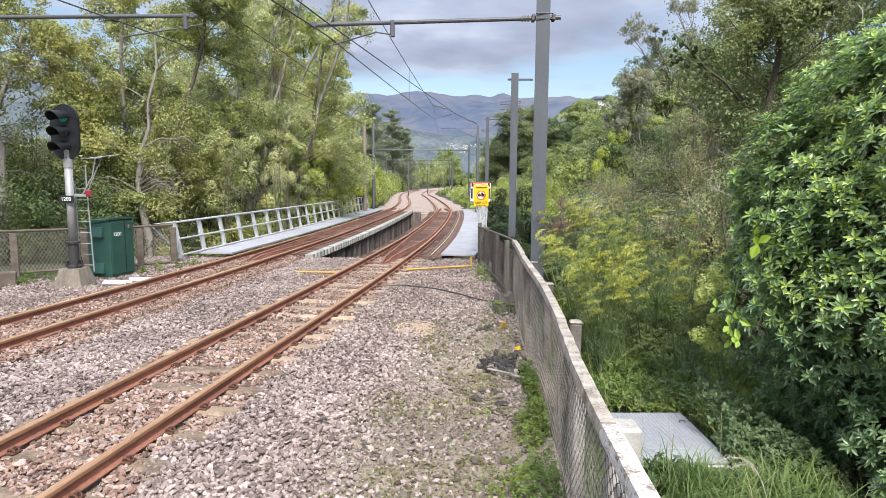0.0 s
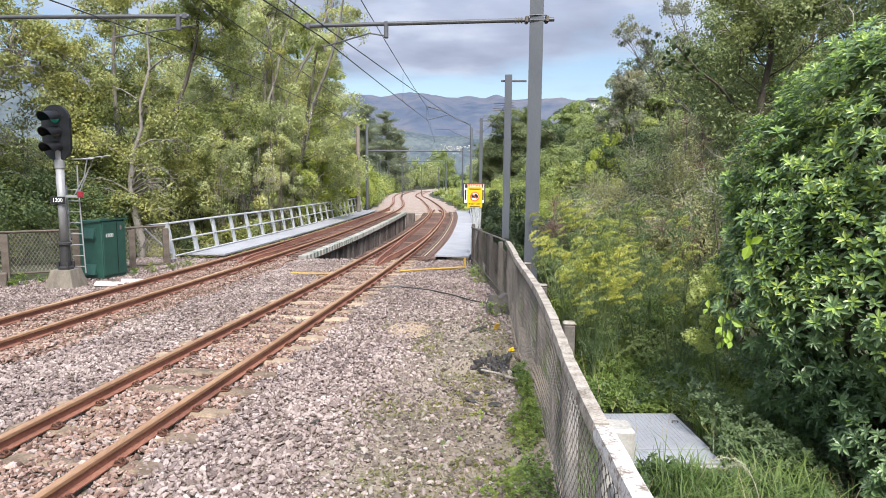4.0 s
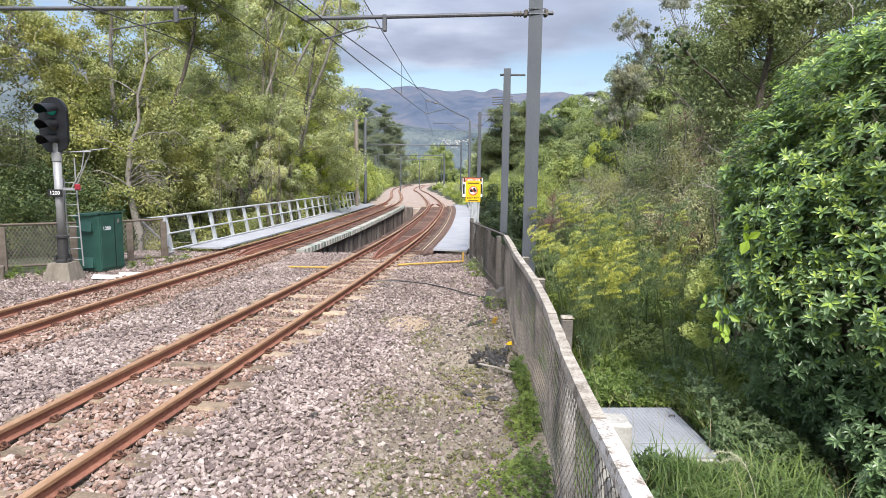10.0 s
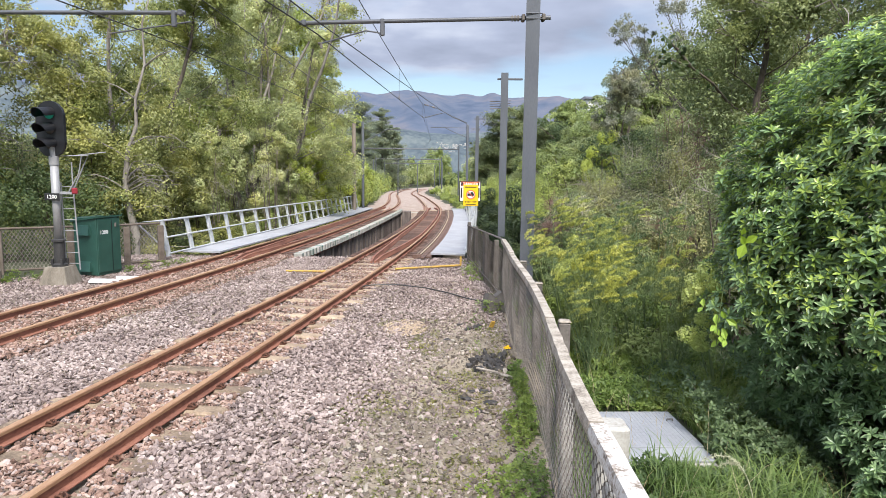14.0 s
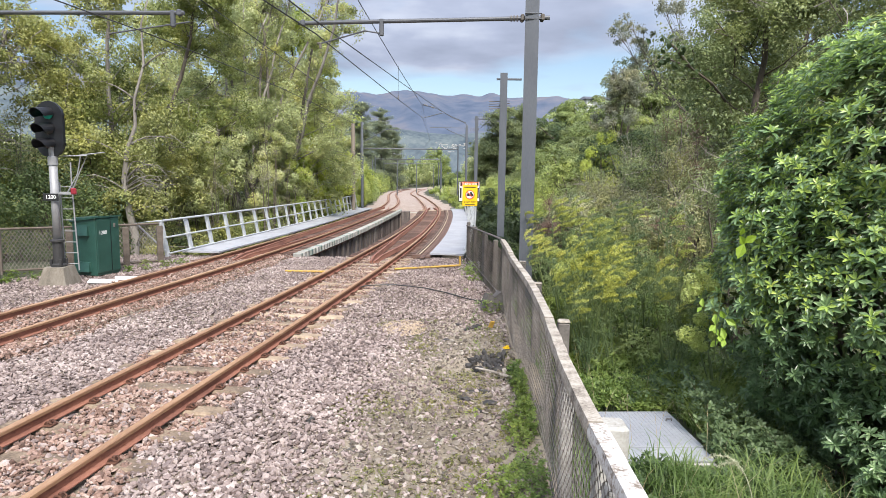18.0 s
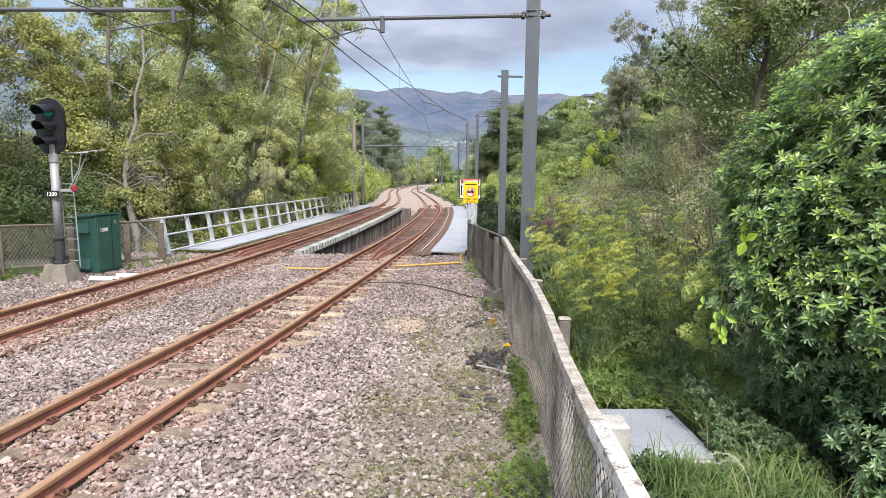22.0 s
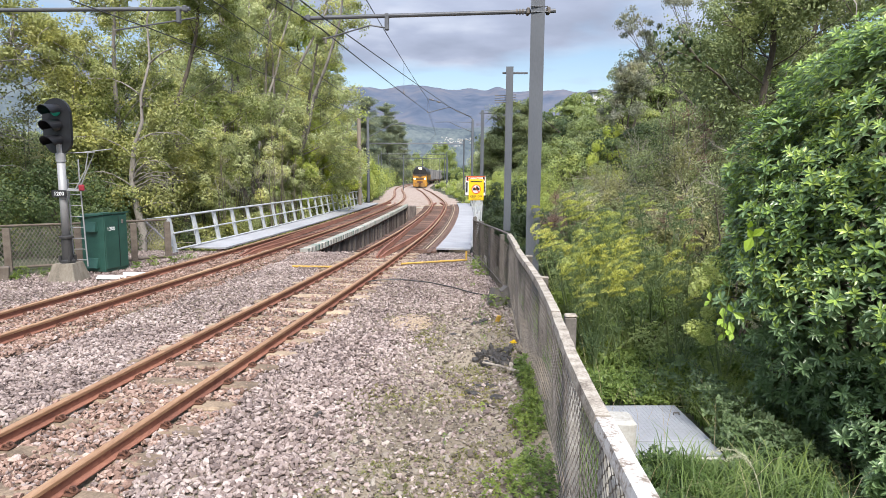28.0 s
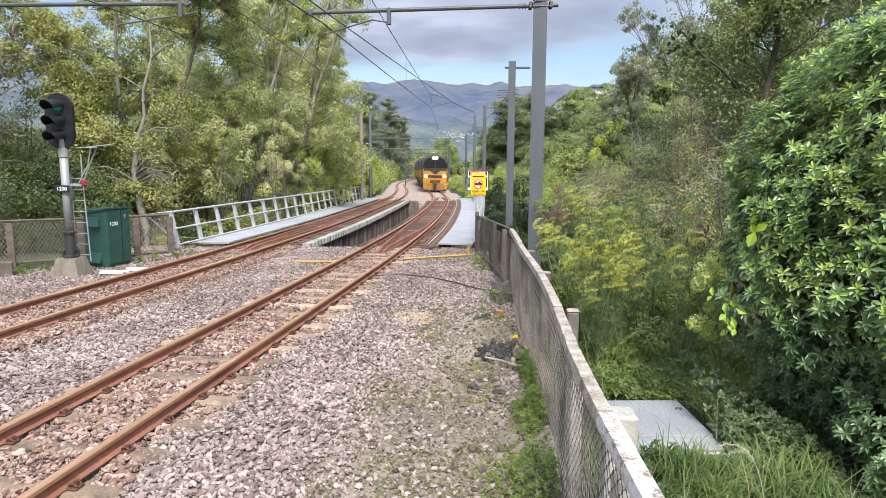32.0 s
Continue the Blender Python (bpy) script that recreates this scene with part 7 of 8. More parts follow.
vine(2.5, 5.62, 1.1, 7, 6, "fresh green vine leaves hanging from the shrub", 0.085, 0.22)


def fennel(x, y, h, seed, gold):
    """Stems that end in wind-swept feathery plumes."""
    rng = np.random.default_rng(seed)
    t = thing("fennel_plant", "tall feathery fennel with yellow-green plumes", "wild fennel", pose(x, y, float(ground_z(x, y)) - 0.05), group="wild fennel on the bank")
    stem, low, top = Mb(), [], []
    for k in range(4):
        a = rng.uniform(0, 6.28)
        pts = branch_path(rng, (0, 0, 0), (0.25 * math.cos(a) - 0.06, 0.25 * math.sin(a), 1), h * rng.uniform(0.7, 1.05), 6, 0.06, 0.0)
        stem.tube(pts, [0.012, 0.011, 0.01, 0.008, 0.006, 0.005, 0.003], 4)
        for i in range(11):
            f = rng.uniform(0.2, 1.0) if i > 4 else rng.uniform(0.78, 1.0)
            j = min(5, int(f * 6))
            p = np.array(pts[j].lerp(pts[j + 1], f * 6 - j))
            b = rng.uniform(0, 6.28)
            flower = i <= 4 and rng.random() < gold
            way = np.array([math.cos(b) * 0.4 + 0.55, math.sin(b) * 0.4, rng.uniform(0.3, 0.8)]) if flower else np.array([math.cos(b) * 0.7, math.sin(b) * 0.7, rng.uniform(0.35, 1.0)])
            way /= np.linalg.norm(way)
            ln = rng.uniform(0.14, 0.26)
            stem.tube([Vector(p), Vector(p + way * ln)], [0.004, 0.002], 3, cap=False)
            m = 76 if flower else 20
            s = rng.random((m, 1)) ** 0.8
            wide = (0.006 + 0.03 * s * (1.25 - s)) if flower else 0.026
            q = p + way * ln * s + np.array([0.06, 0.0, -0.05]) * s ** 2 + rng.normal(size=(m, 3)) * wide * np.array([1, 1, 0.55])
            (top if flower else low).append(q)
    part("stem", stem, LEAF_FENNEL, t)
    if low:
        foliage_part("fronds", leaf_cards(rng, np.concatenate(low), 0.085, 0.011, -0.6, 0), LEAF_FENNEL, t)
    if top:
        foliage_part("plume", leaf_cards(rng, np.concatenate(top), 0.052, 0.0115, -0.4, 0), UMBEL, t, label="yellow-green flowering plumes")
    return t


rf = random.Random(8)
for i in range(42):
    y = rf.uniform(7.5, 13.5)
    x = rf.uniform(float(fence_x(min(y, 12))) + 0.75, 0.9 + y * 0.34)
    fennel(x, y, rf.uniform(1.4, 2.3) + 0.25 * (y > 10), 300 + i, 0.9 if x < 0.26 * y else 0.4)
for i, (x, y, h, r) in enumerate([(2.6, 12.6, 1.9, 0.9), (3.6, 12.9, 2.2, 1.0), (2.3, 10.6, 1.1, 0.7), (3.4, 10.2, 1.3, 0.8), (4.3, 11.4, 2.2, 0.9), (2.9, 8.9, 0.8, 0.6), (3.7, 8.3, 0.9, 0.7), (2.1, 14.2, 2.0, 0.7)]):
    shrub(x, y, h, r, "dark leafy undergrowth among the fennel", (LEAF_DARK, LEAF_BROAD, WEED, WEED, LEAF_BROAD, LEAF_MOSSY, WEED, LEAF_DARK)[i], 380 + i, 4600, 0.07, 0.036, lumps=16)


shrub(2.76, 6.6, 1.6, 0.25, "yellow-green small-leaved climber beside the shrub", LEAF_BRIGHT, 391, 4200, 0.035, 0.022, lumps=22, name="climber", stems=False, z=0.35)
for x, y, top, r in ((4.55, 13.2, 2.35, 0.5), (5.0, 13.6, 2.2, 0.5), (2.5, 15.6, 2.0, 0.6), (3.1, 16.2, 1.95, 0.6), (6.6, 17.5, 4.9, 0.9), (7.3, 18.5, 5.0, 0.9)):
    shrub(x, y, 1, r, "pinkish brown dead scrub bush", DEADTWIG, 392 + int(10 * x), 2200, 0.16, 0.009, lumps=14, top=top, droop=-0.8, twig=DEADTWIG)


def seed_grass(x, y, seed):
    """Arching pale grass stalks with feathery heads."""
    rng = np.random.default_rng(seed)
    t = thing("seed_grass", "pale feathery grass heads arching over the bank", "grass", pose(x, y, float(ground_z(x, y))))
    for k in range(2):
        h, w = rng.uniform(0.75, 0.95), rng.uniform(0.25, 0.45)
        q = [Vector((-w * s * s, 0.05 * k * s, h * (1.55 * s - 0.75 * s ** 3))) for s in np.linspace(0, 1, 9)]
        part("stalk", Mb().tube(q, [0.003] * 6 + [0.002] * 3, 4), PALEGRASS, t)
        c = np.concatenate([np.array(q[i].lerp(q[i + 1], f))[None] + rng.normal(size=(16, 3)) * 0.008 for i in range(5, 8) for f in (0.0, 0.33, 0.66)])
        foliage_part("seed_head", leaf_cards(rng, c, 0.03, 0.005, 0.5), PALEGRASS, t)
    return t


seed_grass(2.32, 4.35, 1)


def blades(name, label, rng, px, py, h, w, mat, lean=0.45, base=0.0):
    """Grass blades: three-step bent strips."""
    n = len(px)
    a = rng.uniform(0, 6.283, n)
    d = np.stack([np.cos(a), np.sin(a), np.zeros(n)], -1)
    s = np.stack([-np.sin(a), np.cos(a), np.zeros(n)], -1) * (w / 2)
    hh = h * rng.uniform(0.5, 1.3, n)
    p = np.stack([px, py, ground_z(px, py) - 0.02 + base], -1)
    up = np.array([0, 0, 1.0])
    ln = lean * rng.uniform(0.3, 1.5, n)
    m1 = p + up * (hh * 0.55)[:, None] + d * (hh * ln * 0.3)[:, None]
    m2 = p + up * (hh * 0.88)[:, None] + d * (hh * ln * 0.85)[:, None]
    tip = p + up * (hh * 0.95)[:, None] + d * (hh * ln * 1.5)[:, None]
    v = np.stack([p - s, p + s, m1 + s * 0.9, m1 - s * 0.9, m2 + s * 0.6, m2 - s * 0.6, tip, tip + s * 0.1], 1)
    return solid(name, quads(name, v, mat, 8, [(0, 1, 2, 3), (3, 2, 4, 5), (5, 4, 7, 6)]), mat, label, "grass", kind="stuff")


def build_grass():
    rng = np.random.default_rng(31)
    y = rng.uniform(3.6, 13, 9500)
    x = fence_x(y) + 0.25 + rng.random(9500) ** 1.6 * 4.5
    keep = ~((x > 1.35) & (x < 2.66) & (y > 5.5) & (y < 7.02))
    keep &= ~((x > 2.4) & (y < 6.0) & (rng.random(len(x)) < 0.8))
    blades("grass", "long green grass on the bank", rng, x[keep], y[keep], 0.2, 0.009, GRASS)
    y = rng.uniform(3.8, 12, 2600)
    x = fence_x(y) + 0.3 + rng.random(2600) * 3
    blades("dry_grass", "dry straw-coloured grass stalks", rng, x[::9], y[::9], 0.5, 0.004, DRYGRASS, 0.7)
    y = np.concatenate([rng.uniform(4.3, 5.6, 650), rng.uniform(6.3, 7.1, 500), rng.uniform(7.1, 9.6, 1500), rng.uniform(6.5, 8.6, 2200)])
    x = np.concatenate([rng.uniform(1.1, 2.3, 650), rng.uniform(2.7, 3.4, 500), rng.uniform(1.5, 3.3, 1500), rng.uniform(2.78, 3.7, 2200)])
    lush = np.arange(len(y)) >= 1150
    blades("tall_grass", "coarse green grass in front of the cover plate", rng, x[~lush], y[~lush], 0.26, 0.011, GRASS, 0.6)
    blades("tall_grass", "fresh yellow-green grass behind the cover plate", rng, x[lush], y[lush], 0.29, 0.011, LUSHGRASS, 0.6)
    y = np.concatenate([rng.uniform(6.0, 9.8, 1500), rng.uniform(4.6, 5.4, 420)])
    x = np.concatenate([rng.uniform(2.7, 3.75, 1500), rng.uniform(2.0, 3.2, 420)])
    blades("tall_grass", "long arching grass below the glossy shrub", rng, x, y, 0.28, 0.012, GRASS, 0.8)
    # broad-leaved weeds between the fennel and the cover plate
    n = 3000
    y = 7.0 + 3.6 * rng.random(n) ** 1.3
    x = rng.uniform(1.55, 1.9 + 0.2 * y, n)
    tuft = np.array([noise.noise(Vector((a * 1.6, b * 1.6, 11))) for a, b in zip(x, y)])
    p = np.stack([x, y, ground_z(x, y) + (0.10 + 0.5 * np.maximum(0, tuft + 0.15)) * rng.random(n) ** 0.6], -1)
    solid("broad_weeds", quads("broad_weeds", rosettes(rng, p, rng.normal(size=(n, 3)) * 0.5 + np.array([0, -0.3, 1]), 0.062, 0.034, 4), WEED, 7, ROSETTE_FACES), WEED, "broad-leaved green weeds below the fennel", "weeds", kind="stuff")
    # low weeds: along the foot of the fence and over the bank
    n = 6400
    y = rng.uniform(3.8, 16, n)
    x = fence_x(y) - 0.02 - np.abs(rng.normal(0, 0.24 + 0.1 * (y < 6), n))
    d = np.array([noise.noise(Vector((a * 1.5, b * 0.9, 7))) for a, b in zip(x, y)])
    k = (d > 0.04) & (y < 6.6) | (d > 0.25)
    p = np.stack([x, y, -0.19 + 0.2 * rng.random(n) ** 2], -1)[k]
    solid("weeds", quads("weeds", rosettes(rng, p, rng.normal(size=(len(p), 3)) * 0.4 + np.array([0, 0, 1]), 0.031, 0.022, 5), WEED, 7, ROSETTE_FACES), WEED, "low green weeds along the fence foot", "weeds", kind="stuff")
    m = 5200
    y = rng.uniform(4.2, 11, m)
    x = rng.uniform(-1.2, 1.0, m)
    d = np.array([noise.noise(Vector((a * 1.7, b * 1.1, 5))) for a, b in zip(x, y)])
    k = (d > 0.1 - 0.12 * smooth(-0.6, 0.4, x)) & (x < fence_x(y) - 0.05)
    p = np.stack([x, y, -0.192 + rng.uniform(0, 0.012, m)], -1)[k]
    solid("moss", quads("moss", rosettes(rng, p, rng.normal(size=(len(p), 3)) * 0.3 + np.array([0, 0, 1]), 0.022, 0.012, 5), MOSS, 7, ROSETTE_FACES), MOSS, "yellow-green moss and seedlings in the gravel", "moss", kind="stuff")
    y = np.concatenate([rng.uniform(3.6, 11, 4300), rng.uniform(4.0, 5.75, 2900), rng.normal(5.75, 0.42, 1000)])
    x = np.concatenate([fence_x(y[:4300]) + 0.5 + rng.random(4300) * 4.2, rng.uniform(1.75, 4.4, 2900), rng.normal(2.95, 0.42, 1000)])
    keep = ~((x > 1.4) & (x < 2.62) & (y > 5.55) & (y < 7.0))
    x, y = x[keep], y[keep]
    hump = np.array([noise.noise(Vector((a * 0.9, b * 0.9, 2))) for a, b in zip(x, y)])
    p = np.stack([x, y, ground_z(x, y) + np.maximum(0.02, 0.12 + 0.55 * hump) * rng.random(len(x)) ** 0.8], -1)
    solid("ground_cover", quads("ground_cover", rosettes(rng, p, rng.normal(size=(len(p), 3)) * 0.9 + np.array([0, -0.3, 1]), 0.058, 0.036, 5), BRAMBLE, 7, ROSETTE_FACES), BRAMBLE, "bramble-like leafy ground cover on the bank", "ground cover", kind="stuff")


build_grass()


def weed_clump(x, y, r, h, n, seed):
    rng = np.random.default_rng(seed)
    t = thing("weed_clump", "small leafy weed clump in the ballast", "weed", pose(x, y, -0.19), group="weed clumps in the ballast")
    p = np.stack([rng.normal(0, r * 0.45, n), rng.normal(0, r * 0.45, n), h * rng.random(n)], -1)
    foliage_part("foliage", rosettes(rng, p, rng.normal(size=(n, 3)) * 0.5 + np.array([0, 0, 1]), 0.065, 0.03, 5), WEED, t, 7, ROSETTE_FACES)
    part("stem", Mb().tube([(0, 0, -0.03), (0.01, 0, h * 0.6)], 0.006, 5), WEED, t)


for k, (x, y, r, h) in enumerate([(-7.72, 16.3, 0.3, 0.4), (-7.45, 16.9, 0.3, 0.3), (-7.95, 15.9, 0.22, 0.25), (-9.5, 14.6, 0.35, 0.3), (-9.25, 15.1, 0.3, 0.35), (-10.3, 15.0, 0.3, 0.25), (-9.9, 14.2, 0.25, 0.2), (-7.2, 17.4, 0.3, 0.25), (0.66, 16.7, 0.4, 0.5), (0.74, 16.0, 0.35, 0.45), (0.78, 15.2, 0.3, 0.4), (0.85, 11.6, 0.3, 0.4)]):
    weed_clump(x, y, r * 0.7, h * 0.6, 26, 900 + k)

# small things beside the fence
plate = thing("steel_cover", "ribbed grey steel cover plate in the grass", "cover plate", pose(2.12, 6.06, -0.31, 0, 0, 2))
part("sheet", Mb().box((0, 0.42, 0.02), (1.02, 0.94, 0.03), bevel=0.006), COVER, plate)
part("sheet", Mb().box((-0.02, -0.21, 0.02), (1.02, 0.28, 0.03), bevel=0.006), COVER, plate)
for i in range(25):
    part("rib", Mb().box((-0.49 + i * 0.04, 0.42, 0.036), (0.012, 0.9, 0.004)), COVER, plate)
part("handle", Mb().tube([(0.38, 0.6, 0.03), (0.38, 0.6, 0.06), (0.44, 0.6, 0.06), (0.44, 0.6, 0.03)], 0.008, 6), DARKPOST, plate)
part("frame", Mb().box((0, 0.22, -0.1), (0.98, 1.2, 0.2)), CONCRETE, plate)
solid("concrete_post", Mb().box((0, 0, 0.45), (0.2, 0.2, 0.95), bevel=0.02), WHITEPOST, "white lichen-stained concrete post behind the fence", "post", m=pose(1.11, 3.95, -0.12, 0, 0, -3))


def rough_lump(seed, s):
    """A broken chunk: a box with pulled corners and a split face."""
    r = random.Random(seed)
    ico = bmesh.new()
    bmesh.ops.create_icosphere(ico, subdivisions=2, radius=1)
    for v in ico.verts:
        k = 0.78 + 0.5 * noise.noise(v.co * 1.3 + Vector((seed, 0, 0))) + r.uniform(-0.12, 0.12)
        v.co = Vector((v.co.x * s[0] * k, v.co.y * s[1] * k, max(-0.2, v.co.z) * s[2] * k))
    mb = Mb().add([tuple(v.co) for v in ico.verts], [tuple(v.index for v in f.verts) for f in ico.faces])
    ico.free()
    return mb


TAR = material("broken_tarry_timber", [(0.3, (0.014, 0.013, 0.012)), (0.52, (0.04, 0.036, 0.033)), (0.75, (0.12, 0.105, 0.095))], 0.6, scale=9, fine=60, bump=0.6, dist=0.008)
rd = random.Random(21)
chunks = [(0.62 + rd.gauss(0, 0.14), 8.5 + rd.gauss(0, 0.2), (rd.uniform(0.05, 0.11), rd.uniform(0.04, 0.08), rd.uniform(0.05, 0.12))) for _ in range(26)]
chunks += [(0.6 + rd.gauss(0, 0.14), 10.5 + rd.gauss(0, 0.14), (rd.uniform(0.05, 0.12), rd.uniform(0.04, 0.07), rd.uniform(0.03, 0.07))) for _ in range(9)]
chunks += [(0.5, 7.32, (0.2, 0.09, 0.04)), (0.28, 7.1, (0.18, 0.08, 0.035)), (0.58, 6.95, (0.12, 0.07, 0.05)), (-1.35, 6.35, (0.08, 0.06, 0.07)), (0.08, 9.7, (0.1, 0.05, 0.03)), (0.42, 6.7, (0.07, 0.05, 0.05))]
for i, (x, y, s) in enumerate(chunks):
    solid("timber_chunk", rough_lump(400 + i, s), TAR, "dark broken chunk lying beside the fence", "debris", pose(min(x, float(fence_x(y)) - 0.12), y, -0.2, rd.uniform(-12, 12), rd.uniform(-12, 12), rd.uniform(0, 180)), group="debris beside the fence")
solid("stick", Mb().tube([(0.46, 8.05, -0.13), (0.66, 7.88, -0.12), (0.9, 7.66, -0.13)], [0.014, 0.018, 0.02], 8), CAP, "pale bleached stick on the gravel", "stick")
solid("yellow_scrap", Mb().box((0, 0, 0.03), (0.08, 0.03, 0.12), bevel=0.005), YELLOW, "small yellow plastic scrap", "debris", pose(0.84, 10.5, -0.16, 20, 10, 30))
solid("yellow_scrap", rough_lump(7, (0.06, 0.03, 0.05)), SIGNYELLOW, "small yellow rag in the weeds", "debris", pose(0.98, 9.2, -0.18, 0, 0, 10))
hose = [(-2.1, 13.7, -0.14), (-1.6, 14.1, -0.13), (-1.05, 14.2, -0.13), (-0.4, 13.9, -0.14), (0.1, 13.3, -0.13), (0.5, 12.8, -0.15), (0.9, 12.4, -0.15)]
solid("black_cable", Mb().tube(hose, 0.014, 6), CABLE, "black cable lying across the gravel", "cable")
solid("boulder", rough_lump(12, (0.13, 0.11, 0.17)), STAINED, "grey-brown half-buried rock beside the cover plate", "rock", pose(1.95, 7.5, -0.34, 0, 0, 20))


# ---- houses on the slopes ----
def house(x, y, z, w, d, h, turn, label, wall, cover):
    t = thing("house", label, "house", pose(x, y, z, 0, 0, turn), group="distant houses")
    part("wall", Mb().box((0, 0, h / 2 - 0.3), (w, d, h + 0.6)), wall, t)
    rf = Mb().add([(-w * 0.56, -d * 0.58, h), (w * 0.56, -d * 0.58, h), (w * 0.56, d * 0.58, h), (-w * 0.56, d * 0.58, h), (-w * 0.4, 0, h + 0.5), (w * 0.4, 0, h + 0.5)], [(3, 2, 1, 0), (0, 1, 5, 4), (1, 2, 5), (2, 3, 4, 5), (3, 0, 4)])
    part("roof", rf, cover, t)
    for k in (-0.3, 0.05, 0.32):
        part("window", Mb().box((k * w, -d / 2 - 0.02, h * 0.6), (w * 0.16, 0.06, h * 0.3)), LOCO_GLASS, t)
    return t


LOCO_GLASS = material("dark_window_glass", [(0.3, (0.015, 0.017, 0.02)), (0.7, (0.025, 0.027, 0.03))], 0.08, scale=2, fine=10, bump=0)
house(17.5, 75, float(ground_z(17.0, 75)), 3.4, 3.6, 10.9 - float(ground_z(17.0, 75)), 10, "white weatherboard house among hillside trees", WHITE, BEAMPAINT)
rh = random.Random(3)
for i in range(46):
    k = rh.uniform(0.30, 0.46)
    x = rh.gauss(12, 13)
    house(x, 900 + 380 * k, hill_height(foothill, 8.4, x, k) - 0.2, rh.uniform(1.5, 3.0), 2.0, rh.uniform(0.6, 1.1), rh.uniform(-30, 30), "tiny pale house on the far hillside", CONCRETE, CONCRETE)


# ---- train ----
LOCO_YELLOW = material("locomotive_yellow", [(0.3, (0.30, 0.14, 0.018)), (0.6, (0.44, 0.215, 0.022)), (0.8, (0.52, 0.27, 0.035))], 0.45, scale=1.5, fine=15, bump=0.05)
LOCO_DARK = material("locomotive_dark_grey", [(0.3, (0.022, 0.02, 0.02)), (0.7, (0.05, 0.046, 0.045))], 0.5, scale=1.5, fine=15, bump=0.05)
LOCO_GRIMY = material("grimy_yellow_pilot", [(0.3, (0.10, 0.055, 0.03)), (0.5, (0.23, 0.125, 0.035)), (0.75, (0.38, 0.20, 0.04))], 0.7, scale=1.5, fine=12, bump=0.1)
LAMP_GLOW = glow("headlight_glow", (1.0, 0.77, 0.42), 6.0)
GREYBOX = material("grey_container", [(0.3, (0.16, 0.155, 0.155)), (0.6, (0.235, 0.225, 0.225)), (0.8, (0.31, 0.295, 0.29))], 0.6, scale=0.8, fine=12, bump=0.1, vary=0.3)


def bogie(t, y):
    part("bogie", Mb().box((0, y, 0.55), (2.0, 3.4, 0.35), bevel=0.05), LOCO_DARK, t)
    for dy in (-1.2, 0, 1.2):
        for x in (-0.56, 0.56):
            part("wheel", Mb().lathe([(0.46, -0.06), (0.46, 0.06)], 18, pose(x, y + dy, 0.47, 0, 90, 0)), DARKRUST, t)


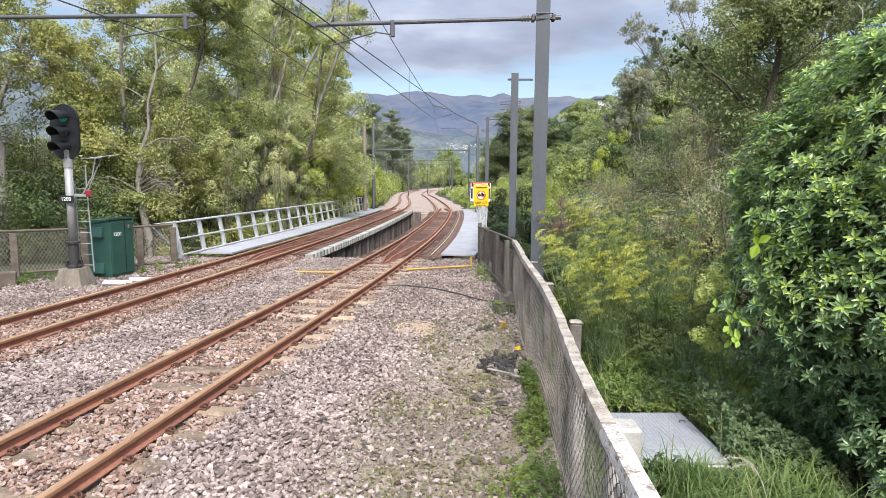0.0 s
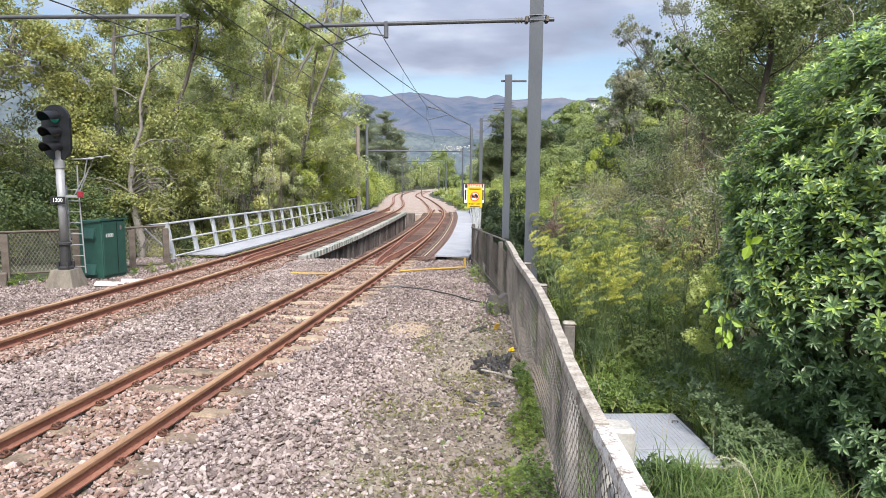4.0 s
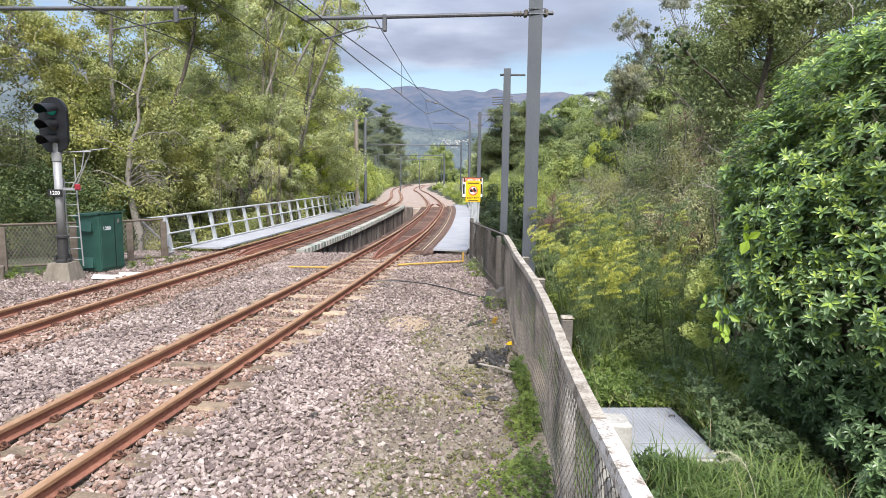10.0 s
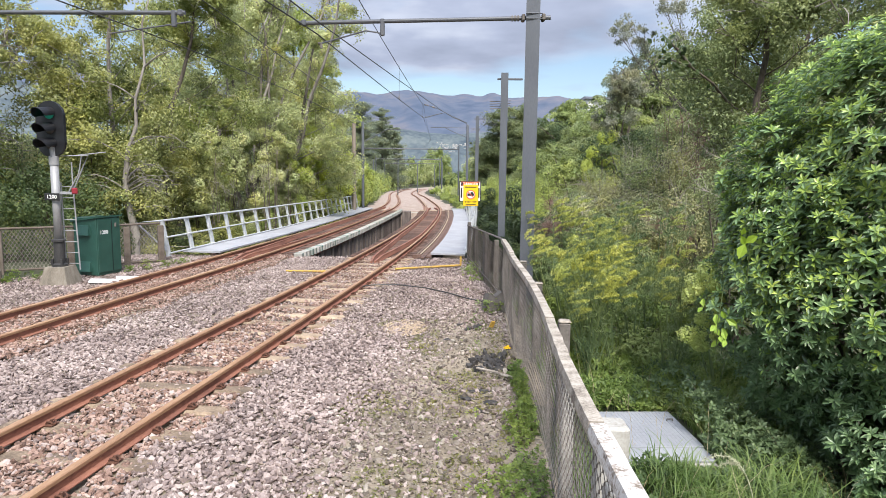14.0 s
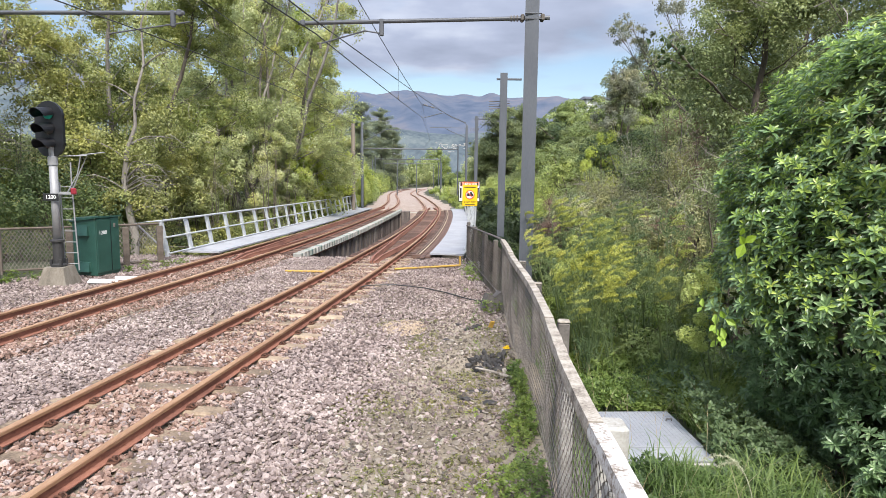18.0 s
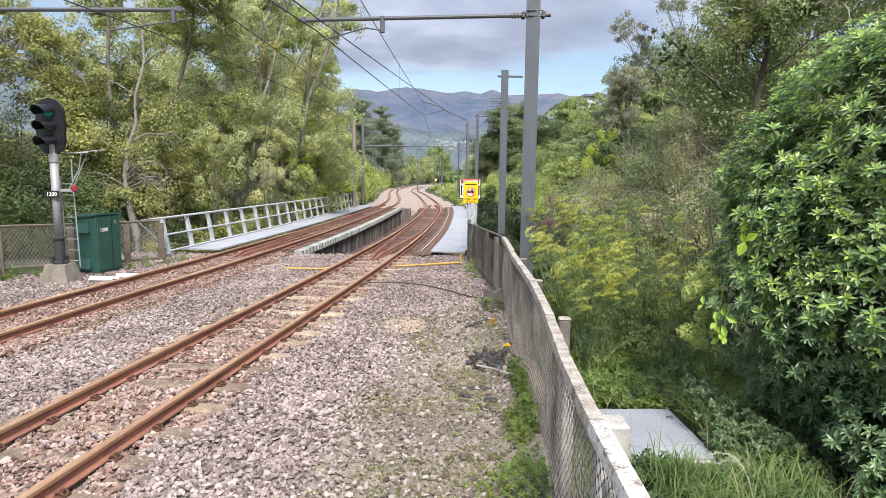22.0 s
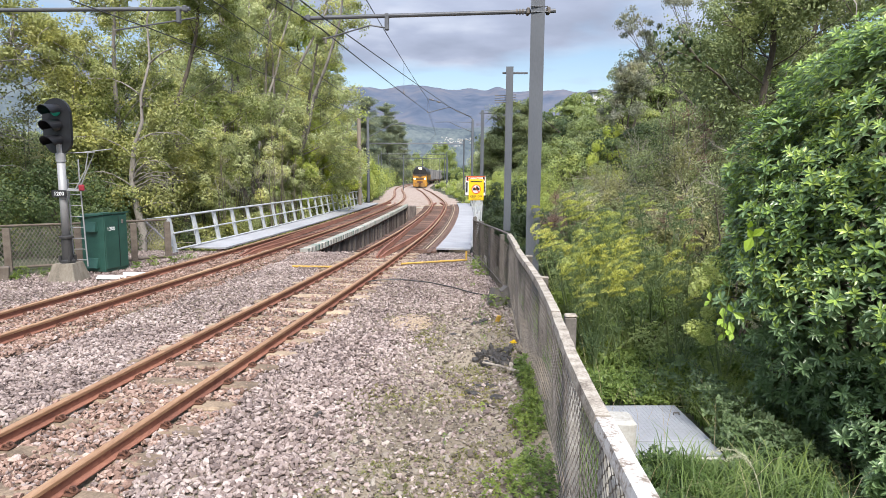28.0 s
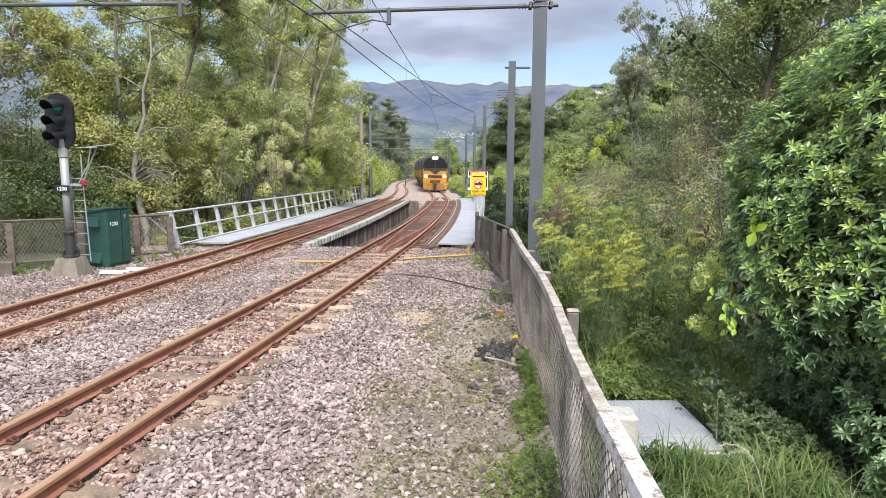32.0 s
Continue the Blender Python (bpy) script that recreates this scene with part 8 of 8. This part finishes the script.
def locomotive():
    t = thing("locomotive", "yellow and dark grey diesel locomotive with lit headlights", "locomotive")
    side = [(-1.3, 1.05), (1.3, 1.05), (1.32, 2.45), (1.2, 2.95), (0.95, 3.4), (0.62, 3.66), (0.3, 3.78), (-0.3, 3.78), (-0.62, 3.66), (-0.95, 3.4), (-1.2, 2.95), (-1.32, 2.45)]
    X, Z = Vector((1, 0, 0)), Vector((0, 0, 1))

    def ring(y, k, drop=0.0):
        return (Vector((0, y, 2.3 * (1 - k) - drop)), X * k, Z * k)
    part("body", Mb().sweep(side, [ring(-8.2, 1), ring(9.0, 1)]), LOCO_DARK, t)
    part("cab", Mb().sweep(side, [ring(-9.0, 0.86), ring(-8.85, 0.945), ring(-8.6, 0.985), ring(-8.2, 1.003), ring(-6.0, 1.003)]), LOCO_DARK, t, "dark grey rounded cab")
    for x in (-1.335, 1.335):
        part("side_panel", Mb().box((x, 0.4, 1.7), (0.02, 17.0, 0.9)), LOCO_YELLOW, t, "yellow side panel")
        part("side_window", Mb().box((x, -7.3, 2.85), (0.03, 0.9, 0.55), bevel=0.01), LOCO_GLASS, t)
    fp = Mb().add([(-1.2, -9.06, 0.95), (1.2, -9.06, 0.95), (1.24, -8.99, 2.34), (-1.24, -8.99, 2.34), (-1.24, -8.7, 0.95), (1.24, -8.7, 0.95), (1.26, -8.7, 2.34), (-1.26, -8.7, 2.34)], [(0, 1, 2, 3), (4, 7, 6, 5), (0, 4, 5, 1), (3, 2, 6, 7), (0, 3, 7, 4), (1, 5, 6, 2)])
    part("nose_panel", fp, LOCO_YELLOW, t, "yellow nose panel")
    screen = [(-1.16, 2.42), (1.16, 2.42), (1.17, 2.75), (1.05, 3.08), (0.84, 3.3), (0.5, 3.42), (-0.5, 3.42), (-0.84, 3.3), (-1.05, 3.08), (-1.17, 2.75)]
    part("windscreen", Mb().sweep(screen, [(Vector((0, -9.03, 0)), X, Z), (Vector((0, -8.8, 0)), X, Z)]), LOCO_GLASS, t, "broad dark windscreen with a rounded top")
    part("windscreen_pillar", Mb().box((0, -9.05, 2.92), (0.07, 0.03, 1.0), bevel=0.01), LOCO_DARK, t)
    part("emblem", Mb().box((0, -9.07, 2.12), (0.9, 0.02, 0.1), bevel=0.005).box((0, -9.07, 1.96), (0.5, 0.02, 0.14)), LOCO_DARK, t, "dark emblem shape")
    part("lamp_band", Mb().box((0, -9.09, 1.6), (1.4, 0.04, 0.2), bevel=0.01), LOCO_DARK, t, "dark band between the lower headlights")
    part("headlight", Mb().lathe([(0.15, 0), (0.13, 0.06)], 14, pose(-0.14, -9.05, 3.40, 90, 0, 0)), LAMP_GLOW, t, "bright roof headlight")
    part("headlight", Mb().lathe([(0.15, 0), (0.13, 0.06)], 14, pose(0.14, -9.05, 3.40, 90, 0, 0)), LAMP_GLOW, t, "bright roof headlight")
    for x in (-0.92, 0.92):
        part("headlight", Mb().lathe([(0.15, 0), (0.13, 0.06)], 14, pose(x, -9.06, 1.62, 90, 0, 0)), LAMP_GLOW, t, "bright lower headlight")
        part("handrail", Mb().tube([(x * 1.26, -9.12, 1.0), (x * 1.26, -9.12, 2.3)], 0.025, 6), LOCO_YELLOW, t)
        part("buffer_step", Mb().box((x * 1.1, -9.14, 0.55), (0.34, 0.14, 0.5), bevel=0.02), LOCO_YELLOW, t, "yellow step")
    part("coupler_pocket", Mb().box((0, -9.08, 1.06), (0.95, 0.08, 0.34), bevel=0.03), DARKRUST, t, "grimy coupler pocket")
    part("pilot", Mb().box((0, -9.0, 0.58), (2.42, 0.22, 0.72), bevel=0.05), LOCO_GRIMY, t, "grimy yellow-brown pilot")
    part("pilot_edge", Mb().box((0, -9.05, 0.2), (2.2, 0.16, 0.12), bevel=0.02), LOCO_DARK, t)
    part("coupler", Mb().box((0, -9.4, 0.9), (0.3, 0.6, 0.3), bevel=0.05), DARKRUST, t)
    part("underframe", Mb().box((0, 0, 0.9), (2.3, 17.6, 0.3)), LOCO_DARK, t)
    part("fuel_tank", Mb().box((0, 0, 0.6), (2.2, 4.5, 0.55), bevel=0.1), LOCO_DARK, t)
    bogie(t, -6)
    bogie(t, 6)
    return t


def wagon():
    t = thing("container_wagon", "flat wagon carrying a grey corrugated container", "wagon", group="wagons of the train")
    part("deck", Mb().box((0, 0, 1.0), (2.4, 14.4, 0.25)), DARKRUST, t)
    c = part("container", Mb().box((0, 0, 2.45), (2.4, 12.4, 2.6), bevel=0.03), GREYBOX, t, "grey corrugated container")
    for k in range(30):
        for x in (-1.21, 1.21):
            part("rib", Mb().box((x, -6 + k * 0.41, 2.45), (0.05, 0.18, 2.4)), GREYBOX, c)
    bogie(t, -4.8)
    bogie(t, 4.8)
    return t


engine = locomotive()
engine.scale = (1.06, 1.06, 1.06)
second = copy_thing(engine, Matrix.Identity(4))
wagons = [wagon()]
for k in range(4):
    wagons.append(copy_thing(wagons[0], Matrix.Identity(4)))

LINE_Y = np.arange(55, 519, 0.5)
LINE_S = np.concatenate([[0], np.cumsum(np.hypot(np.diff(LINE_Y), np.diff(right_x(LINE_Y))))])


def train_place(s):
    """A vehicle standing with its middle at the distance s along the right track."""
    s = min(max(s, 8), LINE_S[-1] - 8)
    ya, yb = np.interp(s - 6, LINE_S, LINE_Y), np.interp(s + 6, LINE_S, LINE_Y)
    a, b = on_track(right_x, float(ya)), on_track(right_x, float(yb))
    d = b - a
    return Matrix.Translation((a + b) / 2) @ pose(0, 0, 0, 0, 0, -math.degrees(math.atan2(d.x, d.y)))


def motions():
    # the train's nose along the line, in metres of y, as it comes nearer
    nose = [(0, 420), (8, 350), (16, 285), (20, 245), (21, 229), (22, 212), (22.5, 203), (23, 193.5), (23.5, 183), (24, 172.5), (25, 158), (26, 144), (27, 130), (28, 116.5), (29, 103.5), (30, 91), (31, 79), (31.5, 73), (32, 67)]
    for gap, car in [(9.6, engine), (29.4, second)] + [(47.2 + 15.2 * k, w) for k, w in enumerate(wagons)]:
        rows = []
        for t, y in nose:
            rows.append((t, train_place(float(np.interp(y, LINE_Y, LINE_S)) + gap)))
        walk(car, rows)


motions()
